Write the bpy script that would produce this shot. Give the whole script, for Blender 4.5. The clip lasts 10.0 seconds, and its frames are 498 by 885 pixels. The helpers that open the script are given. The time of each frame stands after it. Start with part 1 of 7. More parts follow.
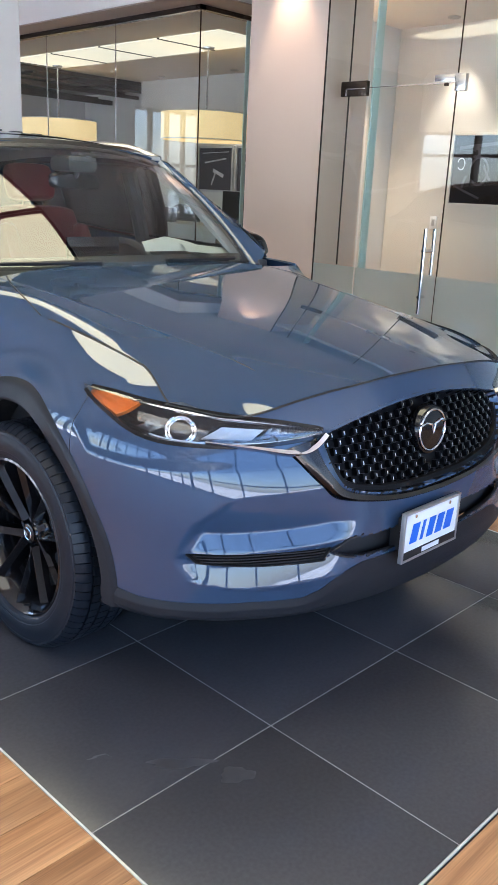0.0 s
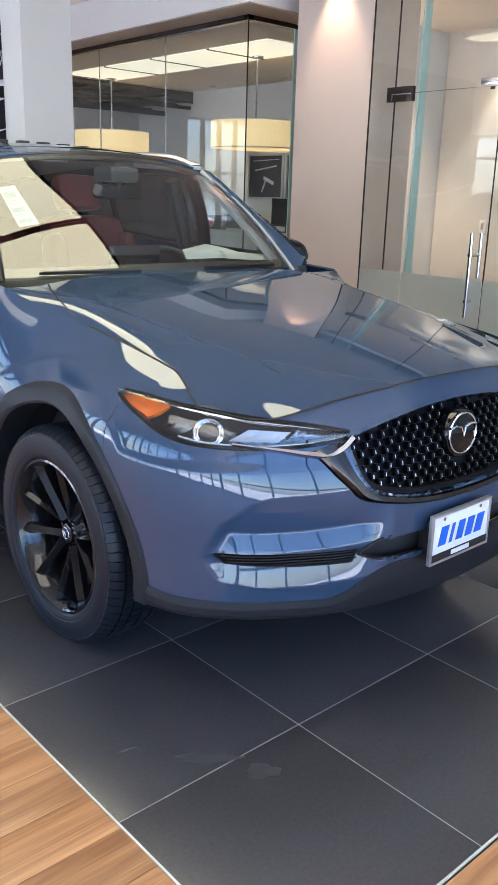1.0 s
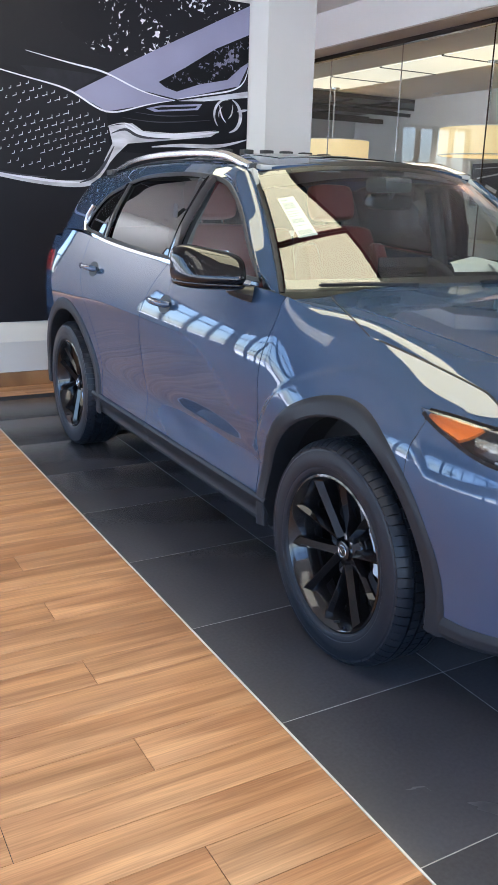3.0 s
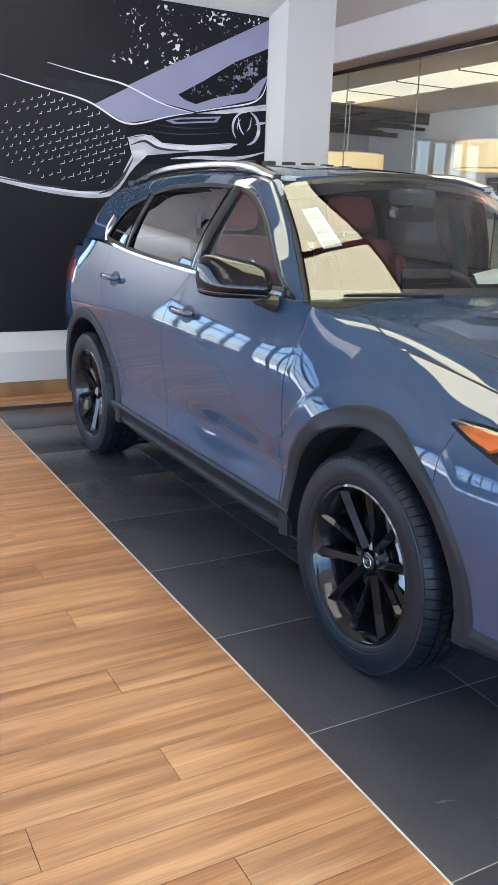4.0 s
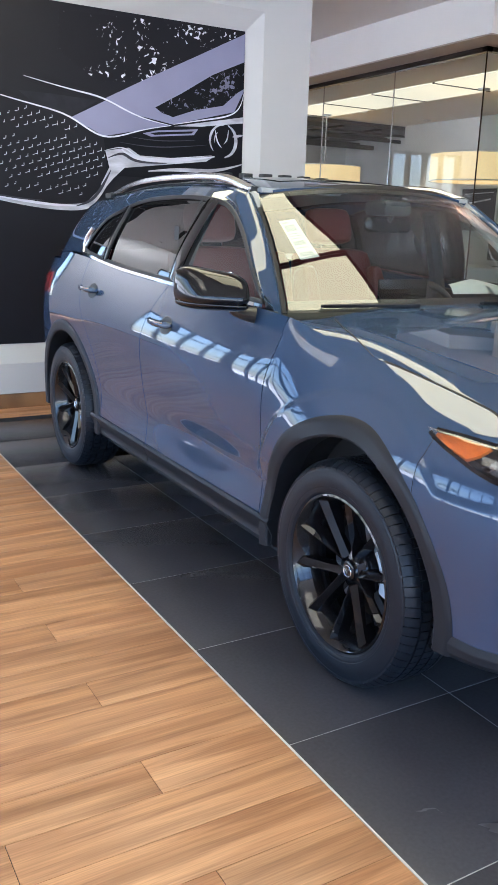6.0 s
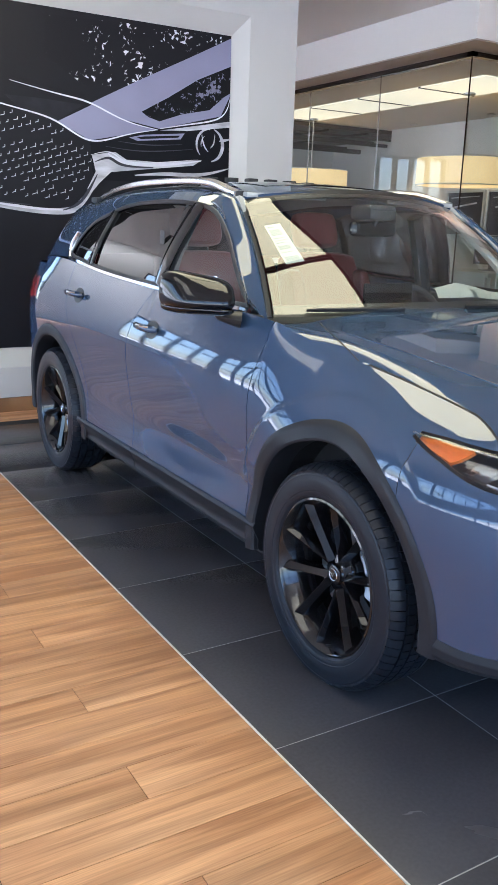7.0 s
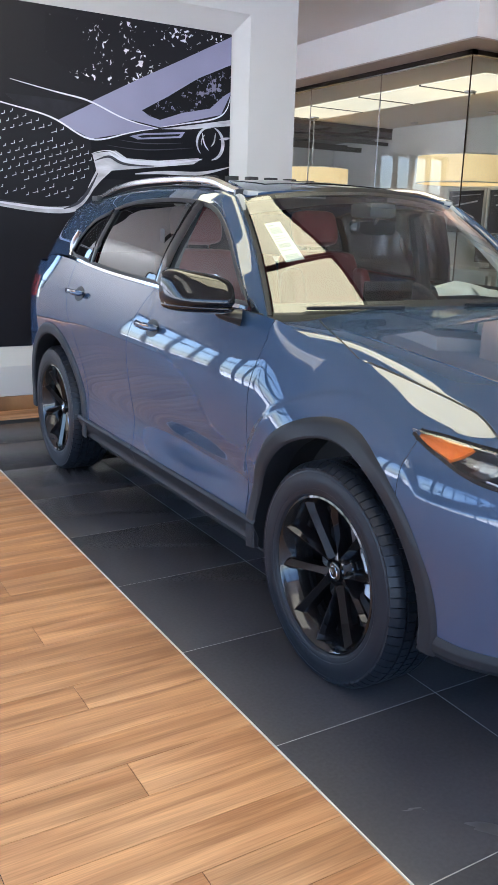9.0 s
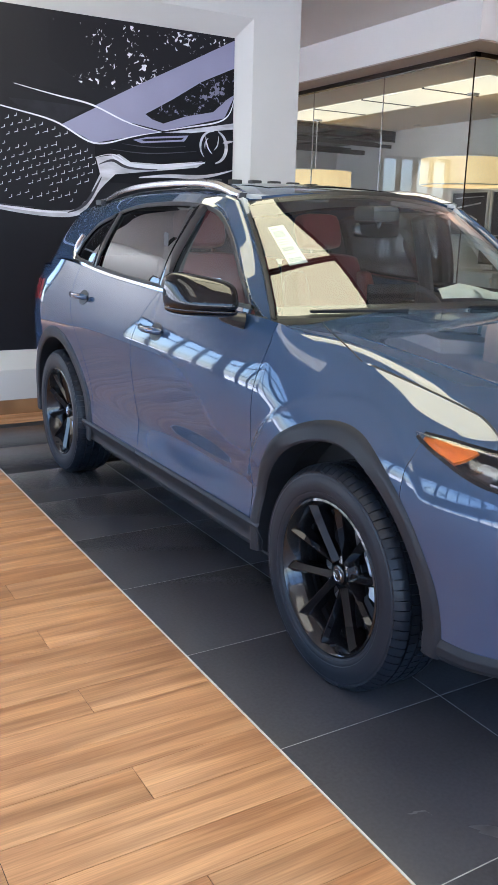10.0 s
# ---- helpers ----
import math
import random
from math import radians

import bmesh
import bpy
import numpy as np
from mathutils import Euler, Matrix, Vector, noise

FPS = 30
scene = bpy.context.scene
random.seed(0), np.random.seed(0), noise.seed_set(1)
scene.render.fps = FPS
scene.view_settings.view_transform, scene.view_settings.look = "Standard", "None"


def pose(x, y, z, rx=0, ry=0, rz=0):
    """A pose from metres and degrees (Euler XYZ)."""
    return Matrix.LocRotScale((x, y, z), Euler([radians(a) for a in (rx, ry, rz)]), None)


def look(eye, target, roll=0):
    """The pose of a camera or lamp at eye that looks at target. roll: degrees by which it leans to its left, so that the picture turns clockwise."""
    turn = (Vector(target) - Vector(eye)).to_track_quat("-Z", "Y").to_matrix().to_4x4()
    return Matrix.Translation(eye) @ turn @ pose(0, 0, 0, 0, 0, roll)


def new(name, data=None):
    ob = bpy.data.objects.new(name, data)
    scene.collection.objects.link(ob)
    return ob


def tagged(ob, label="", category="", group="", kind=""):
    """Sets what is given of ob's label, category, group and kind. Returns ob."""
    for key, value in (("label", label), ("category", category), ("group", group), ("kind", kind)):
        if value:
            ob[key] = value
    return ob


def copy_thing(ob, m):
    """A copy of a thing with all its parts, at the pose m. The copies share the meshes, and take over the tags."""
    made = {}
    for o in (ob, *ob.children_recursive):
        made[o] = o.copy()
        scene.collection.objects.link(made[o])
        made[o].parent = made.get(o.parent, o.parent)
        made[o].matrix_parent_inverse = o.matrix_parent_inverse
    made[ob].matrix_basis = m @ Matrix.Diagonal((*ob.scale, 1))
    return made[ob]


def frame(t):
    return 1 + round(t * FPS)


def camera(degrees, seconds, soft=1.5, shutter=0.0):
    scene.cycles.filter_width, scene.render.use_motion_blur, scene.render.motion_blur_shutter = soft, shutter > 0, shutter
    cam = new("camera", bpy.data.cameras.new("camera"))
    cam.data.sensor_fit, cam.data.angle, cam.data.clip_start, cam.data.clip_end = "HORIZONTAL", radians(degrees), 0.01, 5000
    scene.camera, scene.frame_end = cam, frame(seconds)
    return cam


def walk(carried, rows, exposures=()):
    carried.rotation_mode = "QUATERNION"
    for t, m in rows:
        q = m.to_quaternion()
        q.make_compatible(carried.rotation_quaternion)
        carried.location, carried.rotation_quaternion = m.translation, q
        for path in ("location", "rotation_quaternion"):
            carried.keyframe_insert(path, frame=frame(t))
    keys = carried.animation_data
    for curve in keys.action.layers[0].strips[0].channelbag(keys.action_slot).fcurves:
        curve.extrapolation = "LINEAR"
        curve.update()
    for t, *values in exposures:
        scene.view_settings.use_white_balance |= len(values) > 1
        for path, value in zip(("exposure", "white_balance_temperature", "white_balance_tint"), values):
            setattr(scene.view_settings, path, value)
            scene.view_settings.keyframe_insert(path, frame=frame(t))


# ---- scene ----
cam = camera(33.4, 10.0, soft=1.2)
PATH = [
    (0, (-2.123, -2.152, 1.421), (-0.743, -0.824, 0.844), 2.7),
    (0.5, (-2.086, -2.23, 1.421), (-0.709, -0.899, 0.844), 2.5),
    (1, (-2.102, -2.235, 1.426), (-0.815, -0.813, 0.859), 1.7),
    (1.5, (-2.163, -2.195, 1.429), (-1.038, -0.637, 0.876), 1.6),
    (2, (-2.193, -2.125, 1.416), (-1.174, -0.497, 0.858), 2.0),
    (2.5, (-2.259, -2.029, 1.413), (-1.295, -0.37, 0.848), 1.8),
    (3, (-2.327, -1.963, 1.427), (-1.383, -0.292, 0.865), 1.7),
    (4.5, (-2.377, -1.937, 1.414), (-1.45, -0.244, 0.889), 2.1),
    (5, (-2.375, -1.942, 1.418), (-1.43, -0.258, 0.896), 1.8),
    (5.5, (-2.375, -1.941, 1.415), (-1.416, -0.263, 0.9), 1.8),
    (7, (-2.363, -1.951, 1.42), (-1.368, -0.29, 0.921), 1.8),
    (7.5, (-2.363, -1.951, 1.418), (-1.363, -0.292, 0.92), 1.8),
    (8, (-2.362, -1.949, 1.418), (-1.361, -0.292, 0.916), 1.8),
    (8.5, (-2.359, -1.952, 1.419), (-1.363, -0.293, 0.915), 1.7),
    (9, (-2.362, -1.957, 1.418), (-1.37, -0.295, 0.916), 1.7),
    (9.5, (-2.364, -1.959, 1.423), (-1.375, -0.294, 0.924), 1.6),
    (10, (-2.364, -1.96, 1.422), (-1.379, -0.291, 0.925), 1.5),
]
walk(cam, [(t, look(eye, target, roll)) for t, eye, target, roll in PATH])

# ---- world and light ----
world = bpy.data.worlds.new("sky")
scene.world = world
world.use_nodes = True
wn = world.node_tree.nodes
sky = wn.new("ShaderNodeTexSky")
sky.sky_type = "NISHITA"
sky.sun_disc = False
sky.sun_elevation = radians(52)
sky.sun_rotation = radians(60)
wn["Background"].inputs["Strength"].default_value = 0.075
world.node_tree.links.new(sky.outputs[0], wn["Background"].inputs[0])
sun = new("sun", bpy.data.lights.new("sun", "SUN"))
sun.data.energy, sun.data.angle, sun.data.color = 5.0, radians(0.5), (1.0, 0.96, 0.9)
sun.matrix_world = look((6, 4, 12), (0, 0, 0))
scene.view_settings.exposure = 3.6
scene.view_settings.use_white_balance = True
scene.view_settings.white_balance_temperature = 5420
scene.view_settings.white_balance_tint = 15


# ---- materials ----
def mat(name, color, rough=0.5, metal=0.0, var=0.06, scale=6.0, fine=0.0, fine_scale=200.0, bump=0.0, bump_scale=300.0, coat=0.0, coat_rough=0.03, coat_ior=1.5, spec=0.5, emit=None, power=0.0, rvar=0.0, per_object=0.0, stretch=(1, 1, 1)):
    m = bpy.data.materials.new(name)
    m.use_nodes = True
    nt = m.node_tree
    b = nt.nodes["Principled BSDF"]
    b.inputs["Roughness"].default_value = rough
    b.inputs["Metallic"].default_value = metal
    b.inputs["Coat Weight"].default_value = coat
    b.inputs["Coat Roughness"].default_value = coat_rough
    b.inputs["Coat IOR"].default_value = coat_ior
    b.inputs["Specular IOR Level"].default_value = spec
    tc = nt.nodes.new("ShaderNodeTexCoord")
    mp = nt.nodes.new("ShaderNodeMapping")
    mp.inputs["Scale"].default_value = stretch
    nt.links.new(tc.outputs["Object"], mp.inputs["Vector"])
    n1 = nt.nodes.new("ShaderNodeTexNoise")
    n1.inputs["Scale"].default_value = scale
    n1.inputs["Detail"].default_value = 4
    nt.links.new(mp.outputs[0], n1.inputs["Vector"])
    ramp = nt.nodes.new("ShaderNodeMix")
    ramp.data_type = "RGBA"
    lo = [max(c * (1 - var), 0) for c in color] + [1]
    hi = [min(c * (1 + var), 1) for c in color] + [1]
    ramp.inputs[6].default_value, ramp.inputs[7].default_value = lo, hi
    nt.links.new(n1.outputs[0], ramp.inputs[0])
    out = ramp.outputs[2]
    if fine:
        n2 = nt.nodes.new("ShaderNodeTexNoise")
        n2.inputs["Scale"].default_value = fine_scale
        nt.links.new(mp.outputs[0], n2.inputs["Vector"])
        m2 = nt.nodes.new("ShaderNodeMix")
        m2.data_type, m2.blend_type = "RGBA", "OVERLAY"
        m2.inputs[0].default_value = fine
        nt.links.new(out, m2.inputs[6])
        nt.links.new(n2.outputs[0], m2.inputs[7])
        out = m2.outputs[2]
    if per_object:
        oi = nt.nodes.new("ShaderNodeObjectInfo")
        mr = nt.nodes.new("ShaderNodeMapRange")
        mr.inputs[3].default_value, mr.inputs[4].default_value = 1 - per_object, 1 + per_object
        nt.links.new(oi.outputs["Random"], mr.inputs[0])
        hs = nt.nodes.new("ShaderNodeHueSaturation")
        nt.links.new(mr.outputs[0], hs.inputs["Value"])
        nt.links.new(out, hs.inputs["Color"])
        out = hs.outputs[0]
    nt.links.new(out, b.inputs["Base Color"])
    if rvar:
        mr2 = nt.nodes.new("ShaderNodeMapRange")
        mr2.inputs[3].default_value, mr2.inputs[4].default_value = max(rough - rvar, 0), rough + rvar
        nt.links.new(n1.outputs[0], mr2.inputs[0])
        nt.links.new(mr2.outputs[0], b.inputs["Roughness"])
    if bump:
        n3 = nt.nodes.new("ShaderNodeTexNoise")
        n3.inputs["Scale"].default_value = bump_scale
        nt.links.new(mp.outputs[0], n3.inputs["Vector"])
        bp = nt.nodes.new("ShaderNodeBump")
        bp.inputs["Strength"].default_value = bump
        bp.inputs["Distance"].default_value = 0.002
        nt.links.new(n3.outputs[0], bp.inputs["Height"])
        nt.links.new(bp.outputs[0], b.inputs["Normal"])
    if emit:
        b.inputs["Emission Color"].default_value = (*emit, 1)
        b.inputs["Emission Strength"].default_value = power
    return m


def glass_mat(name, tint, ior=1.5, gloss=1.0):
    m = bpy.data.materials.new(name)
    m.use_nodes = True
    nt = m.node_tree
    nt.nodes.remove(nt.nodes["Principled BSDF"])
    tr = nt.nodes.new("ShaderNodeBsdfTransparent")
    tr.inputs[0].default_value = (*tint, 1)
    gl = nt.nodes.new("ShaderNodeBsdfGlossy")
    gl.inputs["Roughness"].default_value = 0.0
    gl.inputs[0].default_value = (gloss, gloss, gloss, 1)
    lw = nt.nodes.new("ShaderNodeLayerWeight")
    lw.inputs[0].default_value = 0.5
    pw = nt.nodes.new("ShaderNodeMath")
    pw.operation = "POWER"
    pw.inputs[1].default_value = 5.0
    nt.links.new(lw.outputs["Facing"], pw.inputs[0])
    r0 = 2 * ((ior - 1) / (ior + 1)) ** 2
    fr = nt.nodes.new("ShaderNodeMapRange")
    fr.inputs[3].default_value, fr.inputs[4].default_value = r0, 1.0
    nt.links.new(pw.outputs[0], fr.inputs[0])
    mx = nt.nodes.new("ShaderNodeMixShader")
    nt.links.new(fr.outputs[0], mx.inputs[0])
    nt.links.new(tr.outputs[0], mx.inputs[1])
    nt.links.new(gl.outputs[0], mx.inputs[2])
    nt.links.new(mx.outputs[0], nt.nodes["Material Output"].inputs[0])
    return m


def wood_mat(name, dark, light, ring=18.0, rough=0.36, vary=0.12):
    m = bpy.data.materials.new(name)
    m.use_nodes = True
    nt = m.node_tree
    b = nt.nodes["Principled BSDF"]
    tc = nt.nodes.new("ShaderNodeTexCoord")
    oi = nt.nodes.new("ShaderNodeObjectInfo")
    off = nt.nodes.new("ShaderNodeVectorMath")
    off.operation = "MULTIPLY_ADD"
    off.inputs[1].default_value = (1, 1, 1)
    sc = nt.nodes.new("ShaderNodeVectorMath")
    sc.operation = "SCALE"
    sc.inputs[0].default_value = (7.3, 3.1, 5.7)
    nt.links.new(oi.outputs["Random"], sc.inputs["Scale"])
    nt.links.new(tc.outputs["Object"], off.inputs[0])
    nt.links.new(sc.outputs[0], off.inputs[2])
    mp = nt.nodes.new("ShaderNodeMapping")
    mp.inputs["Scale"].default_value = (0.9, 12.0, 1)
    nt.links.new(off.outputs[0], mp.inputs["Vector"])
    big = nt.nodes.new("ShaderNodeTexNoise")
    big.inputs["Scale"].default_value, big.inputs["Detail"].default_value, big.inputs["Distortion"].default_value = 1.6, 5, 0.6
    nt.links.new(mp.outputs[0], big.inputs["Vector"])
    mp2 = nt.nodes.new("ShaderNodeMapping")
    mp2.inputs["Scale"].default_value = (3.0, 110.0, 1)
    nt.links.new(off.outputs[0], mp2.inputs["Vector"])
    fine = nt.nodes.new("ShaderNodeTexNoise")
    fine.inputs["Scale"].default_value, fine.inputs["Detail"].default_value = 2.0, 6
    nt.links.new(mp2.outputs[0], fine.inputs["Vector"])
    r1 = nt.nodes.new("ShaderNodeValToRGB")
    r1.color_ramp.elements[0].position, r1.color_ramp.elements[0].color = 0.36, (*dark, 1)
    r1.color_ramp.elements[1].position, r1.color_ramp.elements[1].color = 0.62, (*light, 1)
    nt.links.new(big.outputs[0], r1.inputs[0])
    r2 = nt.nodes.new("ShaderNodeMapRange")
    r2.inputs[1].default_value, r2.inputs[2].default_value = 0.3, 0.7
    r2.inputs[3].default_value, r2.inputs[4].default_value = 0.78, 1.12
    nt.links.new(fine.outputs[0], r2.inputs[0])
    rr = nt.nodes.new("ShaderNodeMapRange")
    rr.inputs[3].default_value, rr.inputs[4].default_value = 1 - vary, 1 + vary
    nt.links.new(oi.outputs["Random"], rr.inputs[0])
    mu = nt.nodes.new("ShaderNodeMath")
    mu.operation = "MULTIPLY"
    nt.links.new(r2.outputs[0], mu.inputs[0])
    nt.links.new(rr.outputs[0], mu.inputs[1])
    hs = nt.nodes.new("ShaderNodeHueSaturation")
    nt.links.new(mu.outputs[0], hs.inputs["Value"])
    nt.links.new(r1.outputs[0], hs.inputs["Color"])
    nt.links.new(hs.outputs[0], b.inputs["Base Color"])
    b.inputs["Roughness"].default_value = rough
    bp = nt.nodes.new("ShaderNodeBump")
    bp.inputs["Strength"].default_value, bp.inputs["Distance"].default_value = 0.15, 0.001
    nt.links.new(fine.outputs[0], bp.inputs["Height"])
    nt.links.new(bp.outputs[0], b.inputs["Normal"])
    return m


M = {}
M["paint"] = mat("car_paint", (0.0275, 0.0505, 0.098), 0.6, 0.0, 0.02, 2.0, fine=0.05, fine_scale=2500, coat=1.0, coat_rough=0.03, spec=0.0, coat_ior=1.68)
M["clad"] = mat("grey_plastic", (0.0135, 0.0148, 0.019), 0.48, 0, 0.08, 20, bump=0.08, bump_scale=900, spec=0.28)
M["black"] = mat("black_plastic", (0.012, 0.012, 0.013), 0.45, 0, 0.1, 20)
M["piano"] = mat("gloss_black", (0.005, 0.005, 0.006), 0.05, 0, 0.1, 10)
M["void"] = mat("dark_liner", (0.01, 0.01, 0.011), 0.8, 0, 0.1, 20)
M["chrome"] = mat("chrome", (0.75, 0.75, 0.76), 0.07, 1.0, 0.02, 10)
M["darkchrome"] = mat("dark_chrome", (0.055, 0.046, 0.04), 0.16, 1.0, 0.04, 10)
M["alu"] = mat("satin_aluminium", (0.62, 0.62, 0.63), 0.22, 1.0, 0.03, 20)
M["rubber"] = mat("tyre_rubber", (0.0085, 0.0115, 0.0175), 0.38, 0, 0.15, 30, bump=0.06, bump_scale=400, spec=0.26)
M["rim"] = mat("gloss_black_alloy", (0.004, 0.004, 0.005), 0.04, 0.0, 0.1, 10, spec=0.5)
M["barrel"] = mat("black_rim_barrel", (0.006, 0.006, 0.007), 0.09, 0.0, 0.1, 10, spec=0.65)
M["tick"] = mat("smoked_chrome", (0.4, 0.4, 0.41), 0.2, 1.0, 0.05, 20)
M["steel"] = mat("brake_steel", (0.5, 0.5, 0.52), 0.3, 1.0, 0.08, 40)
M["grille"] = mat("satin_black", (0.003, 0.003, 0.004), 0.45, 0, 0.1, 20, spec=0.12)
M["caliper"] = mat("cast_caliper", (0.55, 0.62, 0.7), 0.35, 0.15, 0.1, 40)
M["leather"] = mat("red_leather", (0.16, 0.022, 0.019), 0.42, 0, 0.12, 12, bump=0.2, bump_scale=260)
M["trim"] = mat("cabin_trim", (0.036, 0.038, 0.04), 0.6, 0, 0.12, 20, bump=0.1, bump_scale=500)
M["headliner"] = mat("grey_headliner", (0.3, 0.31, 0.31), 0.9, 0, 0.06, 20)
M["silver_trim"] = mat("silver_trim", (0.5, 0.52, 0.54), 0.3, 0.8, 0.04, 20)
M["amber"] = mat("amber_plastic", (0.55, 0.11, 0.004), 0.45, 0, 0.25, 60, spec=0.12)
M["lampgrey"] = mat("lamp_housing", (0.008, 0.009, 0.012), 0.15, 0.0, 0.1, 30)
M["redlens"] = mat("red_lens", (0.22, 0.008, 0.01), 0.1, 0, 0.1, 30, coat=1.0)
M["screen"] = glass_mat("windscreen_glass", (0.88, 0.93, 0.92), 1.55)
M["sideglass"] = glass_mat("side_glass", (0.8, 0.85, 0.83), 1.55)
M["privacy"] = glass_mat("privacy_glass", (0.13, 0.14, 0.145), 1.6)
M["lens"] = glass_mat("clear_lens", (0.93, 0.95, 0.97), 1.5)
M["mirrorglass"] = mat("mirror_glass", (0.8, 0.82, 0.85), 0.01, 1.0, 0.0, 10)
M["paper"] = mat("white_paper", (0.4, 0.42, 0.4), 0.7, 0, 0.03, 15)
M["plate"] = mat("white_plate", (0.78, 0.8, 0.84), 0.35, 0, 0.04, 12)
M["blue"] = mat("blue_print", (0.02, 0.13, 0.62), 0.35, 0, 0.05, 30)
M["tile"] = mat("charcoal_tile", (0.061, 0.0595, 0.0635), 0.24, 0, 0.2, 2.2, fine=0.2, fine_scale=90, bump=0.06, bump_scale=160, per_object=0.05, spec=0.45)
M["grout"] = mat("grey_grout", (0.38, 0.38, 0.37), 0.8, 0, 0.2, 60)
M["plank"] = wood_mat("oak_plank", (0.37, 0.178, 0.078), (0.60, 0.325, 0.15), vary=0.15)
M["base_wood"] = wood_mat("wood_skirting", (0.19, 0.09, 0.035), (0.33, 0.17, 0.07))
M["strip"] = mat("white_metal_strip", (0.75, 0.75, 0.73), 0.35, 0.3, 0.05, 30)
M["wall"] = mat("white_wall_paint", (0.58, 0.575, 0.56), 0.7, 0, 0.025, 1.2, bump=0.05, bump_scale=240)
M["pink"] = mat("warm_grey_wall_paint", (0.62, 0.505, 0.42), 0.7, 0, 0.03, 1.0, bump=0.05, bump_scale=240)
M["ceiling"] = mat("ceiling_paint", (0.7, 0.675, 0.64), 0.85, 0, 0.02, 1.0)
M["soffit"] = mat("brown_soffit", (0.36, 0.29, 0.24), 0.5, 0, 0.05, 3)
M["bronze"] = mat("dark_bronze", (0.06, 0.045, 0.035), 0.25, 0.8, 0.1, 8)
M["glasswall"] = glass_mat("wall_glass", (0.9, 0.94, 0.91), 1.46)
M["glassedge"] = mat("glass_edge", (0.45, 0.6, 0.57), 0.1, 0, 0.1, 12)
M["luminous"] = mat("luminous_panel", (0.8, 0.75, 0.6), 0.6, 0, 0.02, 2, emit=(1.0, 0.86, 0.48), power=0.56)
M["hall_panel"] = mat("hall_light_panel", (0.8, 0.75, 0.6), 0.6, 0, 0.02, 2, emit=(1.0, 0.9, 0.66), power=0.23)
M["office_panel"] = mat("office_light_panel", (0.8, 0.75, 0.6), 0.6, 0, 0.02, 2, emit=(1.0, 0.88, 0.6), power=0.075)
M["shade"] = mat("fabric_shade", (0.8, 0.64, 0.36), 0.8, 0, 0.05, 40, emit=(1.0, 0.68, 0.27), power=0.056)
M["concrete"] = mat("pale_concrete", (0.4, 0.4, 0.39), 0.9, 0, 0.2, 0.6, fine=0.3, fine_scale=40)


# ---- mesh helpers ----
def bm_obj(name, bm, material, angle=38, solid=True):
    me = bpy.data.meshes.new(name)
    if solid:
        bmesh.ops.recalc_face_normals(bm, faces=bm.faces[:])
    bm.to_mesh(me)
    bm.free()
    me.materials.append(material)
    me.polygons.foreach_set("use_smooth", [True] * len(me.polygons))
    me.set_sharp_from_angle(angle=radians(angle))
    return new(name, me)


def part(name, bm, material, parent, label="", angle=38):
    """One mesh under a thing or a part; its mesh is in world places unless the parent has turned."""
    ob = bm_obj(name, bm, material, angle)
    ob.parent = parent
    if parent.type == "EMPTY":
        ob.matrix_parent_inverse = Matrix.Translation(-parent.location)
    return tagged(ob, label)


def thing(name, at, label, category, group="", kind=""):
    ob = new(name)
    ob.location = at
    ob.empty_display_size = 0.1
    return tagged(ob, label, category, group, kind)


def box(bm, lo, hi, bevel=0.0):
    """An axis-aligned box, its edges bevelled."""
    m = Matrix.LocRotScale([(a + b) / 2 for a, b in zip(lo, hi)], None, [abs(b - a) for a, b in zip(lo, hi)])
    r = bmesh.ops.create_cube(bm, size=1, matrix=m)
    if bevel:
        es = list({e for v in r["verts"] for e in v.link_edges})
        bmesh.ops.bevel(bm, geom=es, offset=bevel, segments=2, affect="EDGES", profile=0.7)
    return r["verts"]


def boxes(*specs, bevel=0.0):
    bm = bmesh.new()
    for lo, hi in specs:
        box(bm, lo, hi, bevel)
    return bm


def setting(name, bm, material, label="", parent=None):
    ob = bm_obj(name, bm, material)
    ob.parent = parent
    return tagged(ob, label, kind="structure")


def spl(xs, ys):
    """A natural cubic spline through the knots, held level outside them."""
    xs, ys = np.array(xs, float), np.array(ys, float)
    n = len(xs)
    h = np.diff(xs)
    a = np.zeros((n, n))
    r = np.zeros(n)
    a[0, 0] = a[-1, -1] = 1
    for i in range(1, n - 1):
        a[i, i - 1], a[i, i], a[i, i + 1] = h[i - 1], 2 * (h[i - 1] + h[i]), h[i]
        r[i] = 6 * ((ys[i + 1] - ys[i]) / h[i] - (ys[i] - ys[i - 1]) / h[i - 1])
    k = np.linalg.solve(a, r)

    def f(x):
        x = min(max(x, xs[0]), xs[-1])
        i = min(max(int(np.searchsorted(xs, x)) - 1, 0), n - 2)
        d, e = xs[i + 1] - x, x - xs[i]
        return float((k[i] * d**3 + k[i + 1] * e**3) / (6 * h[i]) + (ys[i] / h[i] - k[i] * h[i] / 6) * d + (ys[i + 1] / h[i] - k[i + 1] * h[i] / 6) * e)

    return f


def lin(xs, ys):
    return lambda x: float(np.interp(x, xs, ys))


def step(x, a, b):
    t = min(max((x - a) / (b - a), 0), 1)
    return t * t * (3 - 2 * t)


